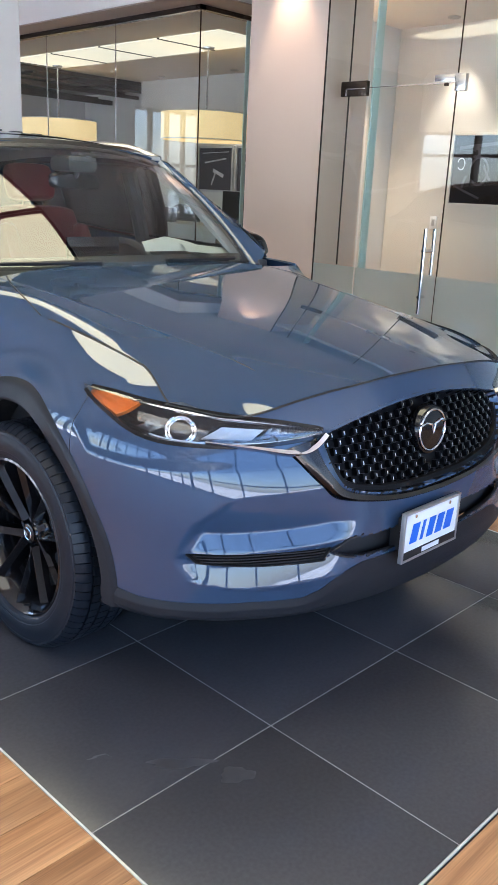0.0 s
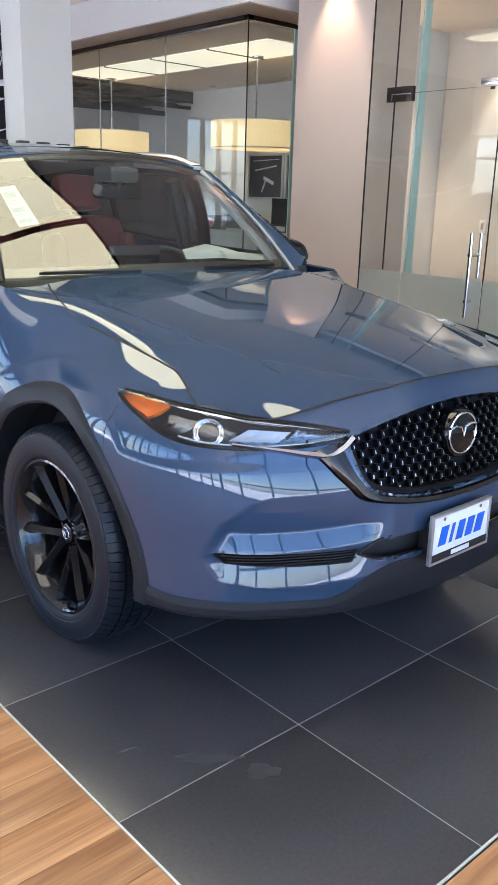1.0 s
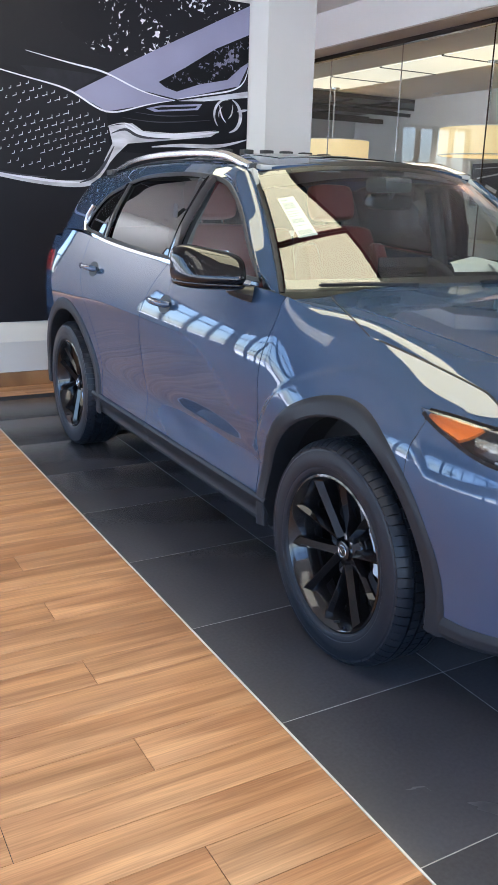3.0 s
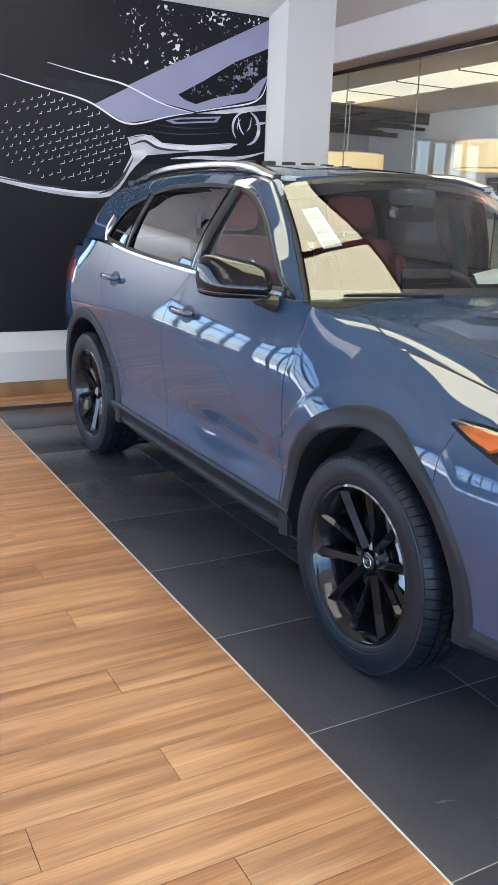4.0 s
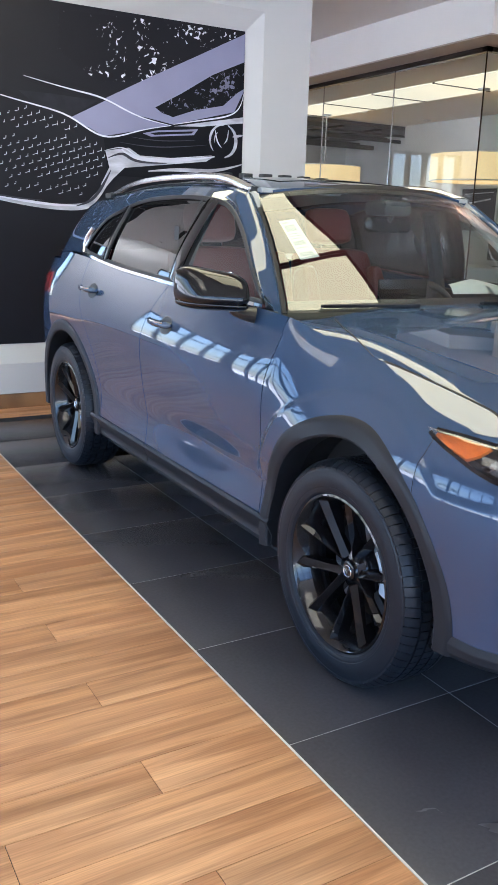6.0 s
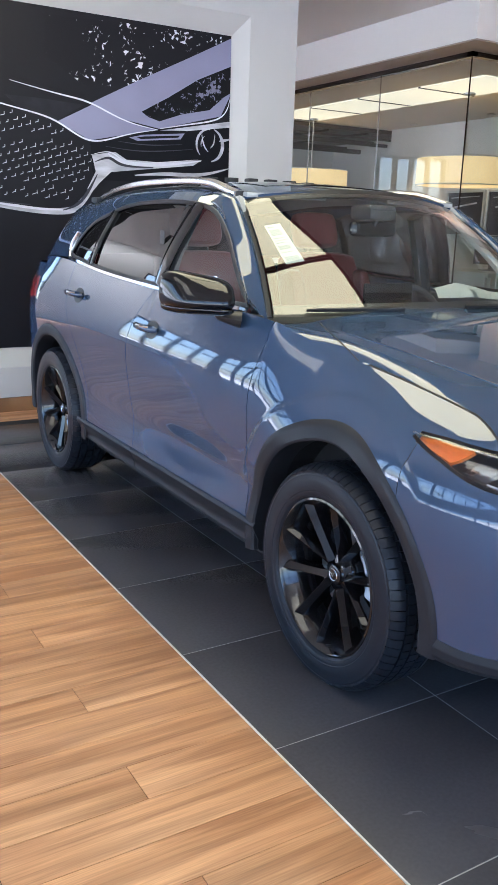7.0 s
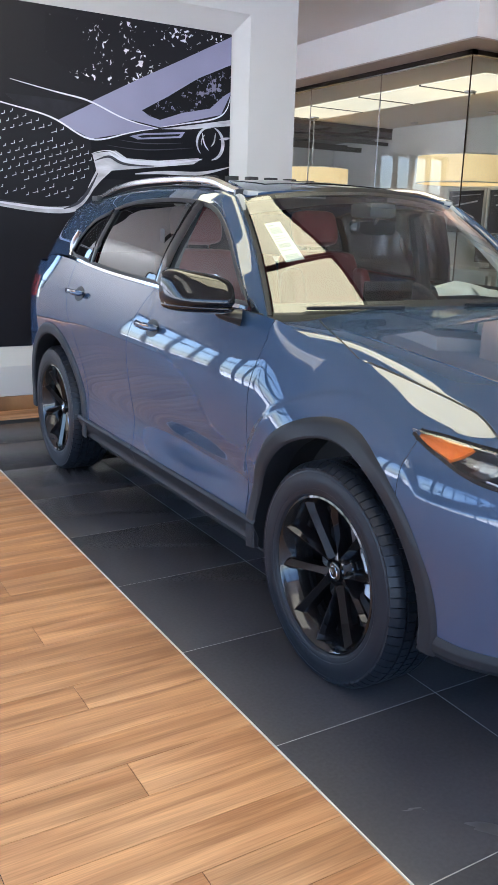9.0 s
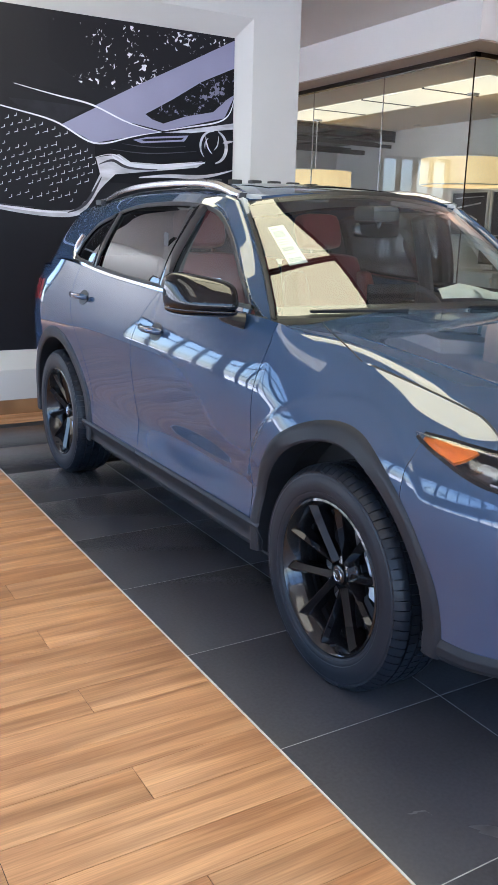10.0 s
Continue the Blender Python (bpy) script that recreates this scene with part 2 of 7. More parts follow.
def grid(fn, us, vs, keep=None, flange=0.0, flip=False, core=(0, 1.35, 0.6), warp=None):
    """A sheet of points fn(u, v); cells where keep() fails are left out; its rim is turned in by flange."""
    bm = bmesh.new()
    vert = [[bm.verts.new(fn(*(warp(u, v) if warp else (u, v)))) for v in vs] for u in us]
    for i in range(len(us) - 1):
        for j in range(len(vs) - 1):
            if keep and not keep((us[i] + us[i + 1]) / 2, (vs[j] + vs[j + 1]) / 2):
                continue
            q = [vert[i][j], vert[i + 1][j], vert[i + 1][j + 1], vert[i][j + 1]]
            bm.faces.new(q[::-1] if flip else q)
    bmesh.ops.delete(bm, geom=[v for v in bm.verts if not v.link_faces], context="VERTS")
    bm.normal_update()
    if flange:
        for e in [e for e in bm.edges if e.is_boundary]:
            p, q = e.verts
            f = e.link_faces[0]
            if [l.vert for l in f.loops if l.edge == e][0] == p:
                p, q = q, p
            out = [w.normal * (flange if w.normal.dot(w.co - Vector(core)) > 0 else -flange) for w in (p, q)]
            bm.faces.new([bm.verts.new(c) for c in (p.co, q.co, q.co - out[1], p.co - out[0])])
        bm.normal_update()
    return bm


def inside(p, poly):
    x, y = p
    hit = False
    for (x0, y0), (x1, y1) in zip(poly, poly[1:] + poly[:1]):
        if (y0 > y) != (y1 > y) and x < (x1 - x0) * (y - y0) / (y1 - y0) + x0:
            hit = not hit
    return hit


def snapper(polys, tol, su=1.0):
    """Moves grid points that lie close to an outline on to it; su scales the first coordinate."""
    ends = [(p, q) for poly in polys for p, q in zip(poly, poly[1:] + poly[:1])]
    p0 = np.array([(p[0] * su, p[1]) for p, q in ends])
    dd = np.array([(q[0] * su, q[1]) for p, q in ends]) - p0
    d2 = np.maximum((dd * dd).sum(1), 1e-12)
    lo, hi = p0.min(0) - 0.05, p0.max(0) + 0.05
    seen = {}

    def warp(u, v):
        if (u, v) in seen:
            return seen[u, v]
        c = np.array((u * su, v))
        res = (u, v)
        if (c > lo).all() and (c < hi).all():
            t = np.clip(((c - p0) * dd).sum(1) / d2, 0, 1)
            r = p0 + dd * t[:, None]
            e = ((r - c) ** 2).sum(1)
            k = int(e.argmin())
            if e[k] < tol * tol:
                res = (float(r[k, 0] / su), float(r[k, 1]))
        seen[u, v] = res
        return res
    return warp


def shrink(poly, d):
    """The outline drawn in by d towards its middle."""
    c = sum((Vector(p) for p in poly), Vector((0, 0))) / len(poly)
    out = []
    n = len(poly)
    for i, p in enumerate(poly):
        a, b = Vector(poly[i - 1]), Vector(poly[(i + 1) % n])
        t = (b - a).normalized()
        m = Vector((-t.y, t.x))
        if m.dot(c - Vector(p)) < 0:
            m = -m
        out.append(tuple(Vector(p) + m * d))
    return out


def smooth_line(pts, n):
    """n + 1 points on a spline through pts."""
    f, g = spl(range(len(pts)), [p[0] for p in pts]), spl(range(len(pts)), [p[1] for p in pts])
    return [(f(t), g(t)) for t in lerp(0, len(pts) - 1, n)]


def sweep(pts, ups, width, thick, closed=False, taper=None, bm=None, rounded=True):
    """A bar along pts; ups are the outward normals, width lies across them, thick stands out."""
    bm = bm or bmesh.new()
    pts = [Vector(p) for p in pts]
    n = len(pts)
    rings = []
    for i, p in enumerate(pts):
        a = pts[(i - 1) % n] if closed or i else p
        b = pts[(i + 1) % n] if closed or i < n - 1 else p
        t = (b - a).normalized()
        up = Vector(ups[i] if isinstance(ups, list) else ups)
        side = t.cross(up).normalized()
        up = side.cross(t).normalized()
        k = taper[i] if taper else 1.0
        w, h = width * k / 2, thick
        shape = [(-1, 0), (-1, 0.55), (-0.72, 1), (0.72, 1), (1, 0.55), (1, 0)] if rounded else [(-1, 0), (-1, 1), (1, 1), (1, 0)]
        rings.append([bm.verts.new(p + side * (w * s) + up * (h * z)) for s, z in shape])
    m = len(rings[0])
    for i in range(n if closed else n - 1):
        r0, r1 = rings[i], rings[(i + 1) % n]
        for j in range(m):
            bm.faces.new((r0[j], r1[j], r1[(j + 1) % m], r0[(j + 1) % m]))
    if not closed:
        bm.faces.new(rings[0])
        bm.faces.new(rings[-1][::-1])
    return bm


def tube(pts, r, sides=10, bm=None, closed=False, flat=1.0):
    bm = bm or bmesh.new()
    pts = [Vector(p) for p in pts]
    n = len(pts)
    rings = []
    for i, p in enumerate(pts):
        a = pts[(i - 1) % n] if closed or i else p
        b = pts[(i + 1) % n] if closed or i < n - 1 else p
        t = (b - a).normalized()
        ref = Vector((0, 0, 1)) if abs(t.z) < 0.9 else Vector((1, 0, 0))
        s = t.cross(ref).normalized()
        u = s.cross(t)
        rad = r[i] if isinstance(r, (list, tuple)) else r
        rings.append([bm.verts.new(p + s * (rad * math.cos(k * 2 * math.pi / sides)) + u * (rad * flat * math.sin(k * 2 * math.pi / sides))) for k in range(sides)])
    for i in range(n if closed else n - 1):
        for k in range(sides):
            bm.faces.new((rings[i][k], rings[(i + 1) % n][k], rings[(i + 1) % n][(k + 1) % sides], rings[i][(k + 1) % sides]))
    if not closed:
        bm.faces.new(rings[0][::-1])
        bm.faces.new(rings[-1])
    return bm


def lathe(profile, seg, bm=None, radius=None):
    """Turns (x, r) points about the x axis; radius(i, j, r) may change the radius of a point."""
    bm = bm or bmesh.new()
    rings = []
    for i in range(seg):
        a = 2 * math.pi * i / seg
        ring = []
        for j, (x, r) in enumerate(profile):
            q = radius(i, j, r) if radius else r
            ring.append(bm.verts.new((x, q * math.cos(a), q * math.sin(a))))
        rings.append(ring)
    for i in range(seg):
        a, b = rings[i], rings[(i + 1) % seg]
        for j in range(len(profile) - 1):
            bm.faces.new((a[j], a[j + 1], b[j + 1], b[j]))
    return bm


def flat(pts, thick, axis):
    """A plate with the outline pts (three-dimensional, in one plane), thickened along the axis vector."""
    bm = bmesh.new()
    f = bm.faces.new([bm.verts.new(p) for p in pts])
    r = bmesh.ops.extrude_face_region(bm, geom=[f])
    bmesh.ops.translate(bm, verts=[g for g in r["geom"] if isinstance(g, bmesh.types.BMVert)], vec=Vector(axis) * thick)
    return bm


def lerp(a, b, n):
    return [a + (b - a) * i / n for i in range(n + 1)]




# ---- the showroom ----
CEIL = 3.30
FRONT, SIDE = -6.6, -6.8          # the window walls, ahead of the car and behind the viewer
floor_slab = setting("floor", boxes(((SIDE, FRONT, -0.2), (7.0, 11.0, -0.0025))), M["void"], "showroom floor of charcoal tiles set into oak planks")


def mural_wall():
    y0, y1 = 4.35, 4.47
    bm = bmesh.new()
    xr, zt, zb = 1.755, CEIL, 0.11
    ix, iz, iz0 = 1.305, 3.065, 0.34          # front lip of the splayed recess
    mx, mz, mz0 = 1.195, 2.925, 0.474         # the mural's own edge
    xl = -1.3
    f = [(xl, y0, iz), (ix, y0, iz), (ix, y0, iz0), (xl, y0, iz0)]
    g = [(xl, y1, mz), (mx, y1, mz), (mx, y1, mz0), (xl, y1, mz0)]
    F, G = [bm.verts.new(p) for p in f], [bm.verts.new(p) for p in g]
    for a in range(3):
        bm.faces.new((F[a], F[a + 1], G[a + 1], G[a]))
    o = [bm.verts.new(p) for p in [(xl, y0, zt), (xr, y0, zt), (xr, y0, zb), (xl, y0, zb)]]
    for a in range(3):
        bm.faces.new((o[a], o[a + 1], F[a + 1], F[a]))
    bm.faces.new(G)
    b = [bm.verts.new(p) for p in [(xl, 4.75, zt), (xr, 4.75, zt), (xr, 4.75, zb), (xl, 4.75, zb)]]
    bm.faces.new((o[1], b[1], b[2], o[2]))
    bm.faces.new(b)
    bm.faces.new((o[2], b[2], b[3], o[3]))
    bm.faces.new((o[3], b[3], b[0], o[0], F[0], G[0], G[3], F[3]))
    return bm


wall_north = setting("wall_north", mural_wall(), M["wall"], "white wall with a splayed recess round a mural")
setting("baseboard", boxes(((-1.31, 4.338, -0.01), (1.765, 4.76, 0.108)), bevel=0.003), M["base_wood"], "oak skirting along the white wall")
BACK = 11.0
HALL = 3.9                       # the taller hall along the windows
setting("ceiling", boxes(((-1.9, -3.2, CEIL), (3.2, 11.0, CEIL + 0.1))), M["ceiling"], "plain beige painted ceiling")
setting("ceiling_hall", boxes(((SIDE - 0.2, FRONT - 0.2, HALL), (7.1, BACK + 0.2, HALL + 0.1))), M["ceiling"], "high plain ceiling by the windows")
setting("bulkhead_hall", boxes(((-2.0, -3.2, CEIL), (-1.9, 11.0, HALL)), ((-2.0, -3.3, CEIL), (7.1, -3.2, HALL))), M["ceiling"], "painted upstand between the two ceilings")
setting("wall_behind", boxes(((-4.9, 10.9, 0), (-3.3, 11.1, HALL)), ((SIDE - 0.1, 10.9, 0), (-4.9, 11.1, 0.7)), ((SIDE - 0.1, 10.9, 2.75), (-4.9, 11.1, HALL)), ((-1.6, 10.9, 0), (7.0, 11.1, HALL)), ((-3.3, 10.9, 0), (-1.6, 11.1, 0.9)), ((-3.3, 10.9, 2.85), (-1.6, 11.1, HALL))), M["wall"], "plain painted wall")
setting("wall_end", boxes(((6.9, FRONT, 0), (7.1, 10.89, HALL))), M["wall"], "plain painted wall")


def window_wall(along, fixed, a, b, bay, zs, thick=0.08):
    """A row of window frames along one axis: posts and rails."""
    bm = bmesh.new()
    n = round((b - a) / bay)
    for i in range(n + 1):
        c = a + (b - a) * i / n
        w = 0.12 if i % 4 == 0 else 0.04
        lo, hi = [c - w, fixed - thick, 0], [c + w, fixed + thick, HALL]
        if along == "y":
            lo, hi = [fixed - thick, c - w, 0], [fixed + thick, c + w, HALL]
        box(bm, lo, hi)
    for z in zs:
        lo, hi = [a, fixed - 0.05, z - 0.03], [b, fixed + 0.05, z + 0.03]
        if along == "y":
            lo, hi = [fixed - 0.05, a, z - 0.03], [fixed + 0.05, b, z + 0.03]
        box(bm, lo, hi)
    return bm


setting("window_1", window_wall("x", FRONT, SIDE, 7.0, 2.3, (0.06, 1.0, 2.45, 3.8)), M["bronze"], "dark metal window wall facing the forecourt")
setting("window_2", window_wall("y", SIDE, FRONT, BACK - 0.2, 1.35, (0.06, 0.7, 1.5, 2.3, 2.72)), M["bronze"], "dark metal window wall facing the street")
frame_bm = bmesh.new()
for x in (-3.28, -2.86, -2.45, -2.04, -1.62):
    box(frame_bm, (x - 0.025, 10.95, 0.9), (x + 0.025, 11.05, 2.85))
for z in (0.93, 1.86, 2.82):
    box(frame_bm, (-3.3, 10.96, z - 0.025), (-1.6, 11.04, z + 0.025))
for x in (-6.75, -6.3, -5.84, -5.38, -4.92):
    box(frame_bm, (x - 0.03, 10.95, 0.7), (x + 0.03, 11.05, 2.75))
for z in (0.73, 1.5, 2.3, 2.72):
    box(frame_bm, (-6.78, 10.96, z - 0.025), (-4.9, 11.04, z + 0.025))
setting("window_3", frame_bm, M["bronze"], "dark metal windows in the far wall of the hall")
# Unseen wall, added to keep the upper sky out of the flank's reflections.
setting("wall_above_windows", boxes(((SIDE - 0.1, FRONT + 0.15, 2.75), (SIDE + 0.1, BACK - 0.15, HALL))), M["wall"], "plain wall added over the windows, out of view")
setting("ground", boxes(((-300, -300, -0.5), (300, 300, -0.25))), M["concrete"], "pale concrete forecourt")

# shopfront along x = 3.2
XG = 3.2
HEAD = 2.965
bm = bmesh.new()
box(bm, (2.88, 3.43, HEAD), (7.0, 11, CEIL))
setting("bulkhead", bm, M["ceiling"], "painted bulkhead above the glass office")
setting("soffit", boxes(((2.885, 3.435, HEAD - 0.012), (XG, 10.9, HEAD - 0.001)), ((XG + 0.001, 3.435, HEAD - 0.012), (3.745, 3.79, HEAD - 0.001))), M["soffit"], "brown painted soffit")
setting("trim", boxes(((XG - 0.03, 3.76, HEAD - 0.055), (XG + 0.03, 10.9, HEAD - 0.012)), ((XG - 0.03, 3.76, HEAD - 0.05), (3.8, 3.82, HEAD - 0.012))), M["bronze"], "dark bronze head channel of the glass wall")
setting("column", boxes(((3.2, 2.345, 0.0), (3.75, 3.17, CEIL)), bevel=0.004), M["pink"], "warm grey painted column")


# luminous ceiling over the car: panels with dark joints, their right edge running aslant
edge_x = lin([-1.2, -0.1, 0.17, 0.53, 1.2, 1.68, 4.2], [1.0, 0.60, 0.46, 0.33, 0.14, 0.03, -0.5])
for y0, y1 in ((-1.1, 0.6), (0.7, 2.4), (2.5, 4.1)):
    lp = thing("ceiling_light", (0, (y0 + y1) / 2, CEIL), "large cream luminous ceiling panel", "ceiling light", "luminous panels over the car")
    def out(x0, grow, ya, yb):
        return [(x0, ya, CEIL - 0.004)] + [(edge_x(y) + grow, y, CEIL - 0.004) for y in lerp(ya, yb, 12)] + [(x0, yb, CEIL - 0.004)]
    part("diffuser", flat(out(-0.8, 0, y0, y1), 0.016, (0, 0, -1)), M["luminous"], lp)
    part("frame", flat(out(-0.85, 0.05, y0 - 0.045, y1 + 0.045), 0.006, (0, 0, -1)), M["bronze"], lp)



for y0, y1 in ((-3.1, -1.0), (-0.9, 1.2)):
    lp = thing("ceiling_light", (-3.1, (y0 + y1) / 2, HALL), "large cream luminous ceiling panel", "ceiling light", "luminous panels over the hall")
    part("diffuser", boxes(((-3.9, y0, HALL - 0.02), (-2.3, y1, HALL - 0.004)), bevel=0.002), M["hall_panel"], lp)
    part("frame", boxes(((-3.95, y0 - 0.045, HALL - 0.01), (-2.25, y1 + 0.045, HALL - 0.002))), M["bronze"], lp)


# ---- glass office and its room ----
def pane(bm, a, b, z0, z1):
    """An upright sheet of glass between two plan points."""
    bm.faces.new([bm.verts.new(p) for p in ((*a, z0), (*b, z0), (*b, z1), (*a, z1))])


glass_ys = (3.79, 5.017, 6.237, 7.457, 8.677, 9.897)
gw = thing("glass_wall", (XG, 6.8, 0), "frameless glass office front with fine butt joints", "glass wall", kind="structure")
for y0, y1 in zip(glass_ys, glass_ys[1:]):
    bm = bmesh.new()
    pane(bm, (XG, y0 + 0.003), (XG, y1 - 0.003), 0.02, HEAD - 0.05)
    part("pane", bm, M["glasswall"], gw)
    part("joint", boxes(((XG - 0.006, y0 - 0.003, 0.02), (XG + 0.006, y0 + 0.003, HEAD - 0.05))), M["alu"] if y0 > 4 else M["bronze"], gw)
bm = bmesh.new()
pane(bm, (XG + 0.01, 3.79), (3.8, 3.79), 0.02, HEAD - 0.05)
part("pane", bm, M["glasswall"], gw)
part("edge_strip", boxes(((3.755, 3.775, 0.02), (3.80, 3.785, HEAD - 0.05)), bevel=0.002), M["glassedge"], gw, "pale green glass edge beside the column")
setting("wall_office", boxes(((6.45, 3.2, 0), (6.6, 8.74, HEAD)), ((6.45, 8.74, 0), (6.6, 10.9, 0.9))), M["wall"], "painted office wall")
setting("wall_divide", boxes(((3.76, 3.0, 0), (6.44, 3.17, CEIL))), M["wall"], "painted wall between the two offices")
setting("ceiling_office", boxes(((2.9, 3.45, HEAD - 0.0005), (6.9, 10.9, HEAD + 0.02))), M["ceiling"], "beige office ceiling")


# ---- the car: body surfaces (x to its left, y rearward, z up; mirrored about x = 0) ----
AXLE_F, AXLE_R, HUB_Z, TYRE_R = 0.013, 2.712, 0.36, 0.362
belt = spl([0.40, 0.55, 1.06, 1.5, 2.1, 2.45, 2.8, 3.2], [1.115, 1.125, 1.14, 1.155, 1.185, 1.215, 1.235, 1.22])
seam_z = spl([-0.57, -0.53, -0.49, -0.40, -0.27, 0.016, 0.26, 0.45], [0.897, 0.918, 0.934, 0.955, 0.974, 1.009, 1.047, 1.112])
seam_x = spl([-0.57, -0.3, 0.0, 0.15, 0.30, 0.45], [0.735, 0.722, 0.714, 0.722, 0.76, 0.834])
door_sec = spl([0.0, 0.1, 0.19, 0.31, 0.48, 0.62, 0.69, 0.75, 0.81, 0.88, 0.94, 1.0], [0.893, 0.884, 0.879, 0.889, 0.905, 0.914, 0.912, 0.902, 0.888, 0.869, 0.852, 0.834])
fend_sec = spl([0.0, 0.2, 0.4, 0.58, 0.72, 0.84, 0.93, 1.0], [0.885, 0.895, 0.906, 0.912, 0.9, 0.855, 0.79, 0.72])
crown_sec = spl([0.0, 0.2, 0.4, 0.58, 0.72, 0.84, 0.93, 0.965, 1.0], [0.885, 0.895, 0.905, 0.904, 0.868, 0.817, 0.773, 0.7505, 0.72])
quar_sec = spl([0.0, 0.25, 0.45, 0.60, 0.70, 0.8, 0.9, 1.0], [0.885, 0.9, 0.913, 0.917, 0.911, 0.893, 0.867, 0.836])
Z0, NOSE_Y, TAIL_Y = 0.38, -0.40, 2.95


def side_top(y):
    return belt(y) * step(y, 0.38, 0.5) + seam_z(min(y, 0.45)) * (1 - step(y, 0.38, 0.5))


def side_x(y, z):
    """Half width of the body below the windows."""
    v = min(max((z - Z0) / (side_top(y) - Z0), -0.3), 1)
    k = step(y, -0.30, 0.08)
    f = fend_sec(v) * (1 - k) + crown_sec(v) * k + (seam_x(min(y, 0.45)) - 0.72) * step(v, 0.6, 1.0)
    d, q = door_sec(v), quar_sec(v)
    k = step(y, 0.2, 0.55) * (1 - step(v, 0.9, 1.0) * (1 - step(y, 0.4, 0.5)))
    x = f * (1 - k) + d * k
    k = step(y, 1.9, 2.6)
    x = x * (1 - k) + q * k
    r = math.hypot(y - AXLE_F, z - HUB_Z)
    x += 0.008 * (1 - step(r, 0.562, 0.584)) * step(r, 0.40, 0.50) * step(z, 0.45, 0.6)
    x -= 0.0205 * math.exp(-((y - 1.02) / 0.36) ** 2 - ((v - 0.20) / 0.085) ** 2)
    if v < 0:
        x -= 0.25 * v * v
    return x


nose_b = spl([0.15, 0.25, 0.34, 0.45, 0.55, 0.65, 0.75, 0.83, 0.9, 0.96], [0.45, 0.495, 0.515, 0.53, 0.53, 0.515, 0.485, 0.45, 0.415, 0.38])
tail_b = spl([0.2, 0.4, 0.6, 0.8, 1.0, 1.2, 1.5], [0.6, 0.67, 0.69, 0.66, 0.6, 0.5, 0.3])
NEXP = 2.5


def skin(u, z):
    """A point of the right flank and nose: u = 0 at the nose, 1 where the flank begins, then metres rearward."""
    if u >= 1:
        y = NOSE_Y + (u - 1)
        return Vector((-side_x(y, z), y, z))
    a = u * math.pi / 2
    return Vector((-side_x(NOSE_Y, z) * math.sin(a) ** (2 / NEXP), NOSE_Y - nose_b(z) * math.cos(a) ** (2 / NEXP), z))


def skin_n(u, z, d=0.012):
    a = skin(max(u - d, 0), z)
    b = skin(u + d, z)
    c, e = skin(u, z - d), skin(u, z + d)
    n = (b - a).cross(e - c)
    n = -n if n.dot(Vector((-0.5, -0.5 if u < 1.2 else 0, 0))) < 0 else n
    return n.normalized()


def u_of_x(x, z):
    """u for a half width x at height z on the nose."""
    return math.asin(min((abs(x) / side_x(NOSE_Y, z)) ** (NEXP / 2), 1)) * 2 / math.pi


def on_nose(x, z, out=0.0):
    """The nose surface at (x, z), either side."""
    u = u_of_x(x, z)
    p, n = skin(u, z), skin_n(u, z)
    p = p + n * out
    return Vector((p.x if x <= 0 else -p.x, p.y, p.z))


def nose_n(x, z):
    n = skin_n(u_of_x(x, z), z)
    return Vector((n.x if x <= 0 else -n.x, n.y, n.z))


green = spl([0, 0.2, 0.45, 0.7, 0.88, 1.0], [0.836, 0.815, 0.775, 0.722, 0.672, 0.61])
roof_c = spl([0.95, 1.1, 1.4, 1.8, 2.3, 2.8, 3.2], [1.56, 1.592, 1.628, 1.645, 1.637, 1.6, 1.545])
roof_e = spl([0.95, 1.15, 1.4, 1.8, 2.3, 2.8, 3.1, 3.25, 3.45], [1.515, 1.54, 1.572, 1.588, 1.58, 1.545, 1.502, 1.42, 1.255])


def green_pt(y, v):
    """The flank above the belt: v from belt to roof edge."""
    zb, zt = belt(y), roof_e(y)
    k = 1 - 0.07 * step(y, 2.2, 3.2) - 0.10 * step(y, 3.05, 3.5)
    return Vector((-green(v) * k, y, zb + (zt - zb) * v))


def green_at(y, z):
    v = (z - belt(y)) / (roof_e(y) - belt(y))
    return green_pt(y, min(max(v, 0), 1))


def both(bm):
    """Adds the mirror image of what is in bm."""
    geo = bm.verts[:] + bm.edges[:] + bm.faces[:]
    r = bmesh.ops.duplicate(bm, geom=geo)
    vs = [g for g in r["geom"] if isinstance(g, bmesh.types.BMVert)]
    for v in vs:
        v.co.x = -v.co.x
    bmesh.ops.reverse_faces(bm, faces=[g for g in r["geom"] if isinstance(g, bmesh.types.BMFace)])
    return bm


def mirrored(bm):
    b2 = bm.copy()
    for v in b2.verts:
        v.co.x = -v.co.x
    bmesh.ops.reverse_faces(b2, faces=b2.faces[:])
    return b2


car = thing("car", (0, 1.35, 0), "blue-grey metallic compact SUV with gloss black wheels on charcoal tiles", "car")


def pair(name, bm, material, parent=None, label="", angle=38):
    """The same part on the right and the left flank."""
    b2 = mirrored(bm)
    return part(name, bm, material, parent or car, label, angle), part(name, b2, material, parent or car, label, angle)


# seams between the panels, as y over z
seam_a = lin([0.3, 0.42, 0.58, 0.77, 0.93, 1.05, 1.2], [0.52, 0.52, 0.52, 0.5, 0.48, 0.452, 0.447])
seam_b = spl([0.3, 0.39, 0.59, 0.75, 0.91, 1.06, 1.16, 1.25], [1.575, 1.58, 1.592, 1.6, 1.588, 1.52, 1.43, 1.35])
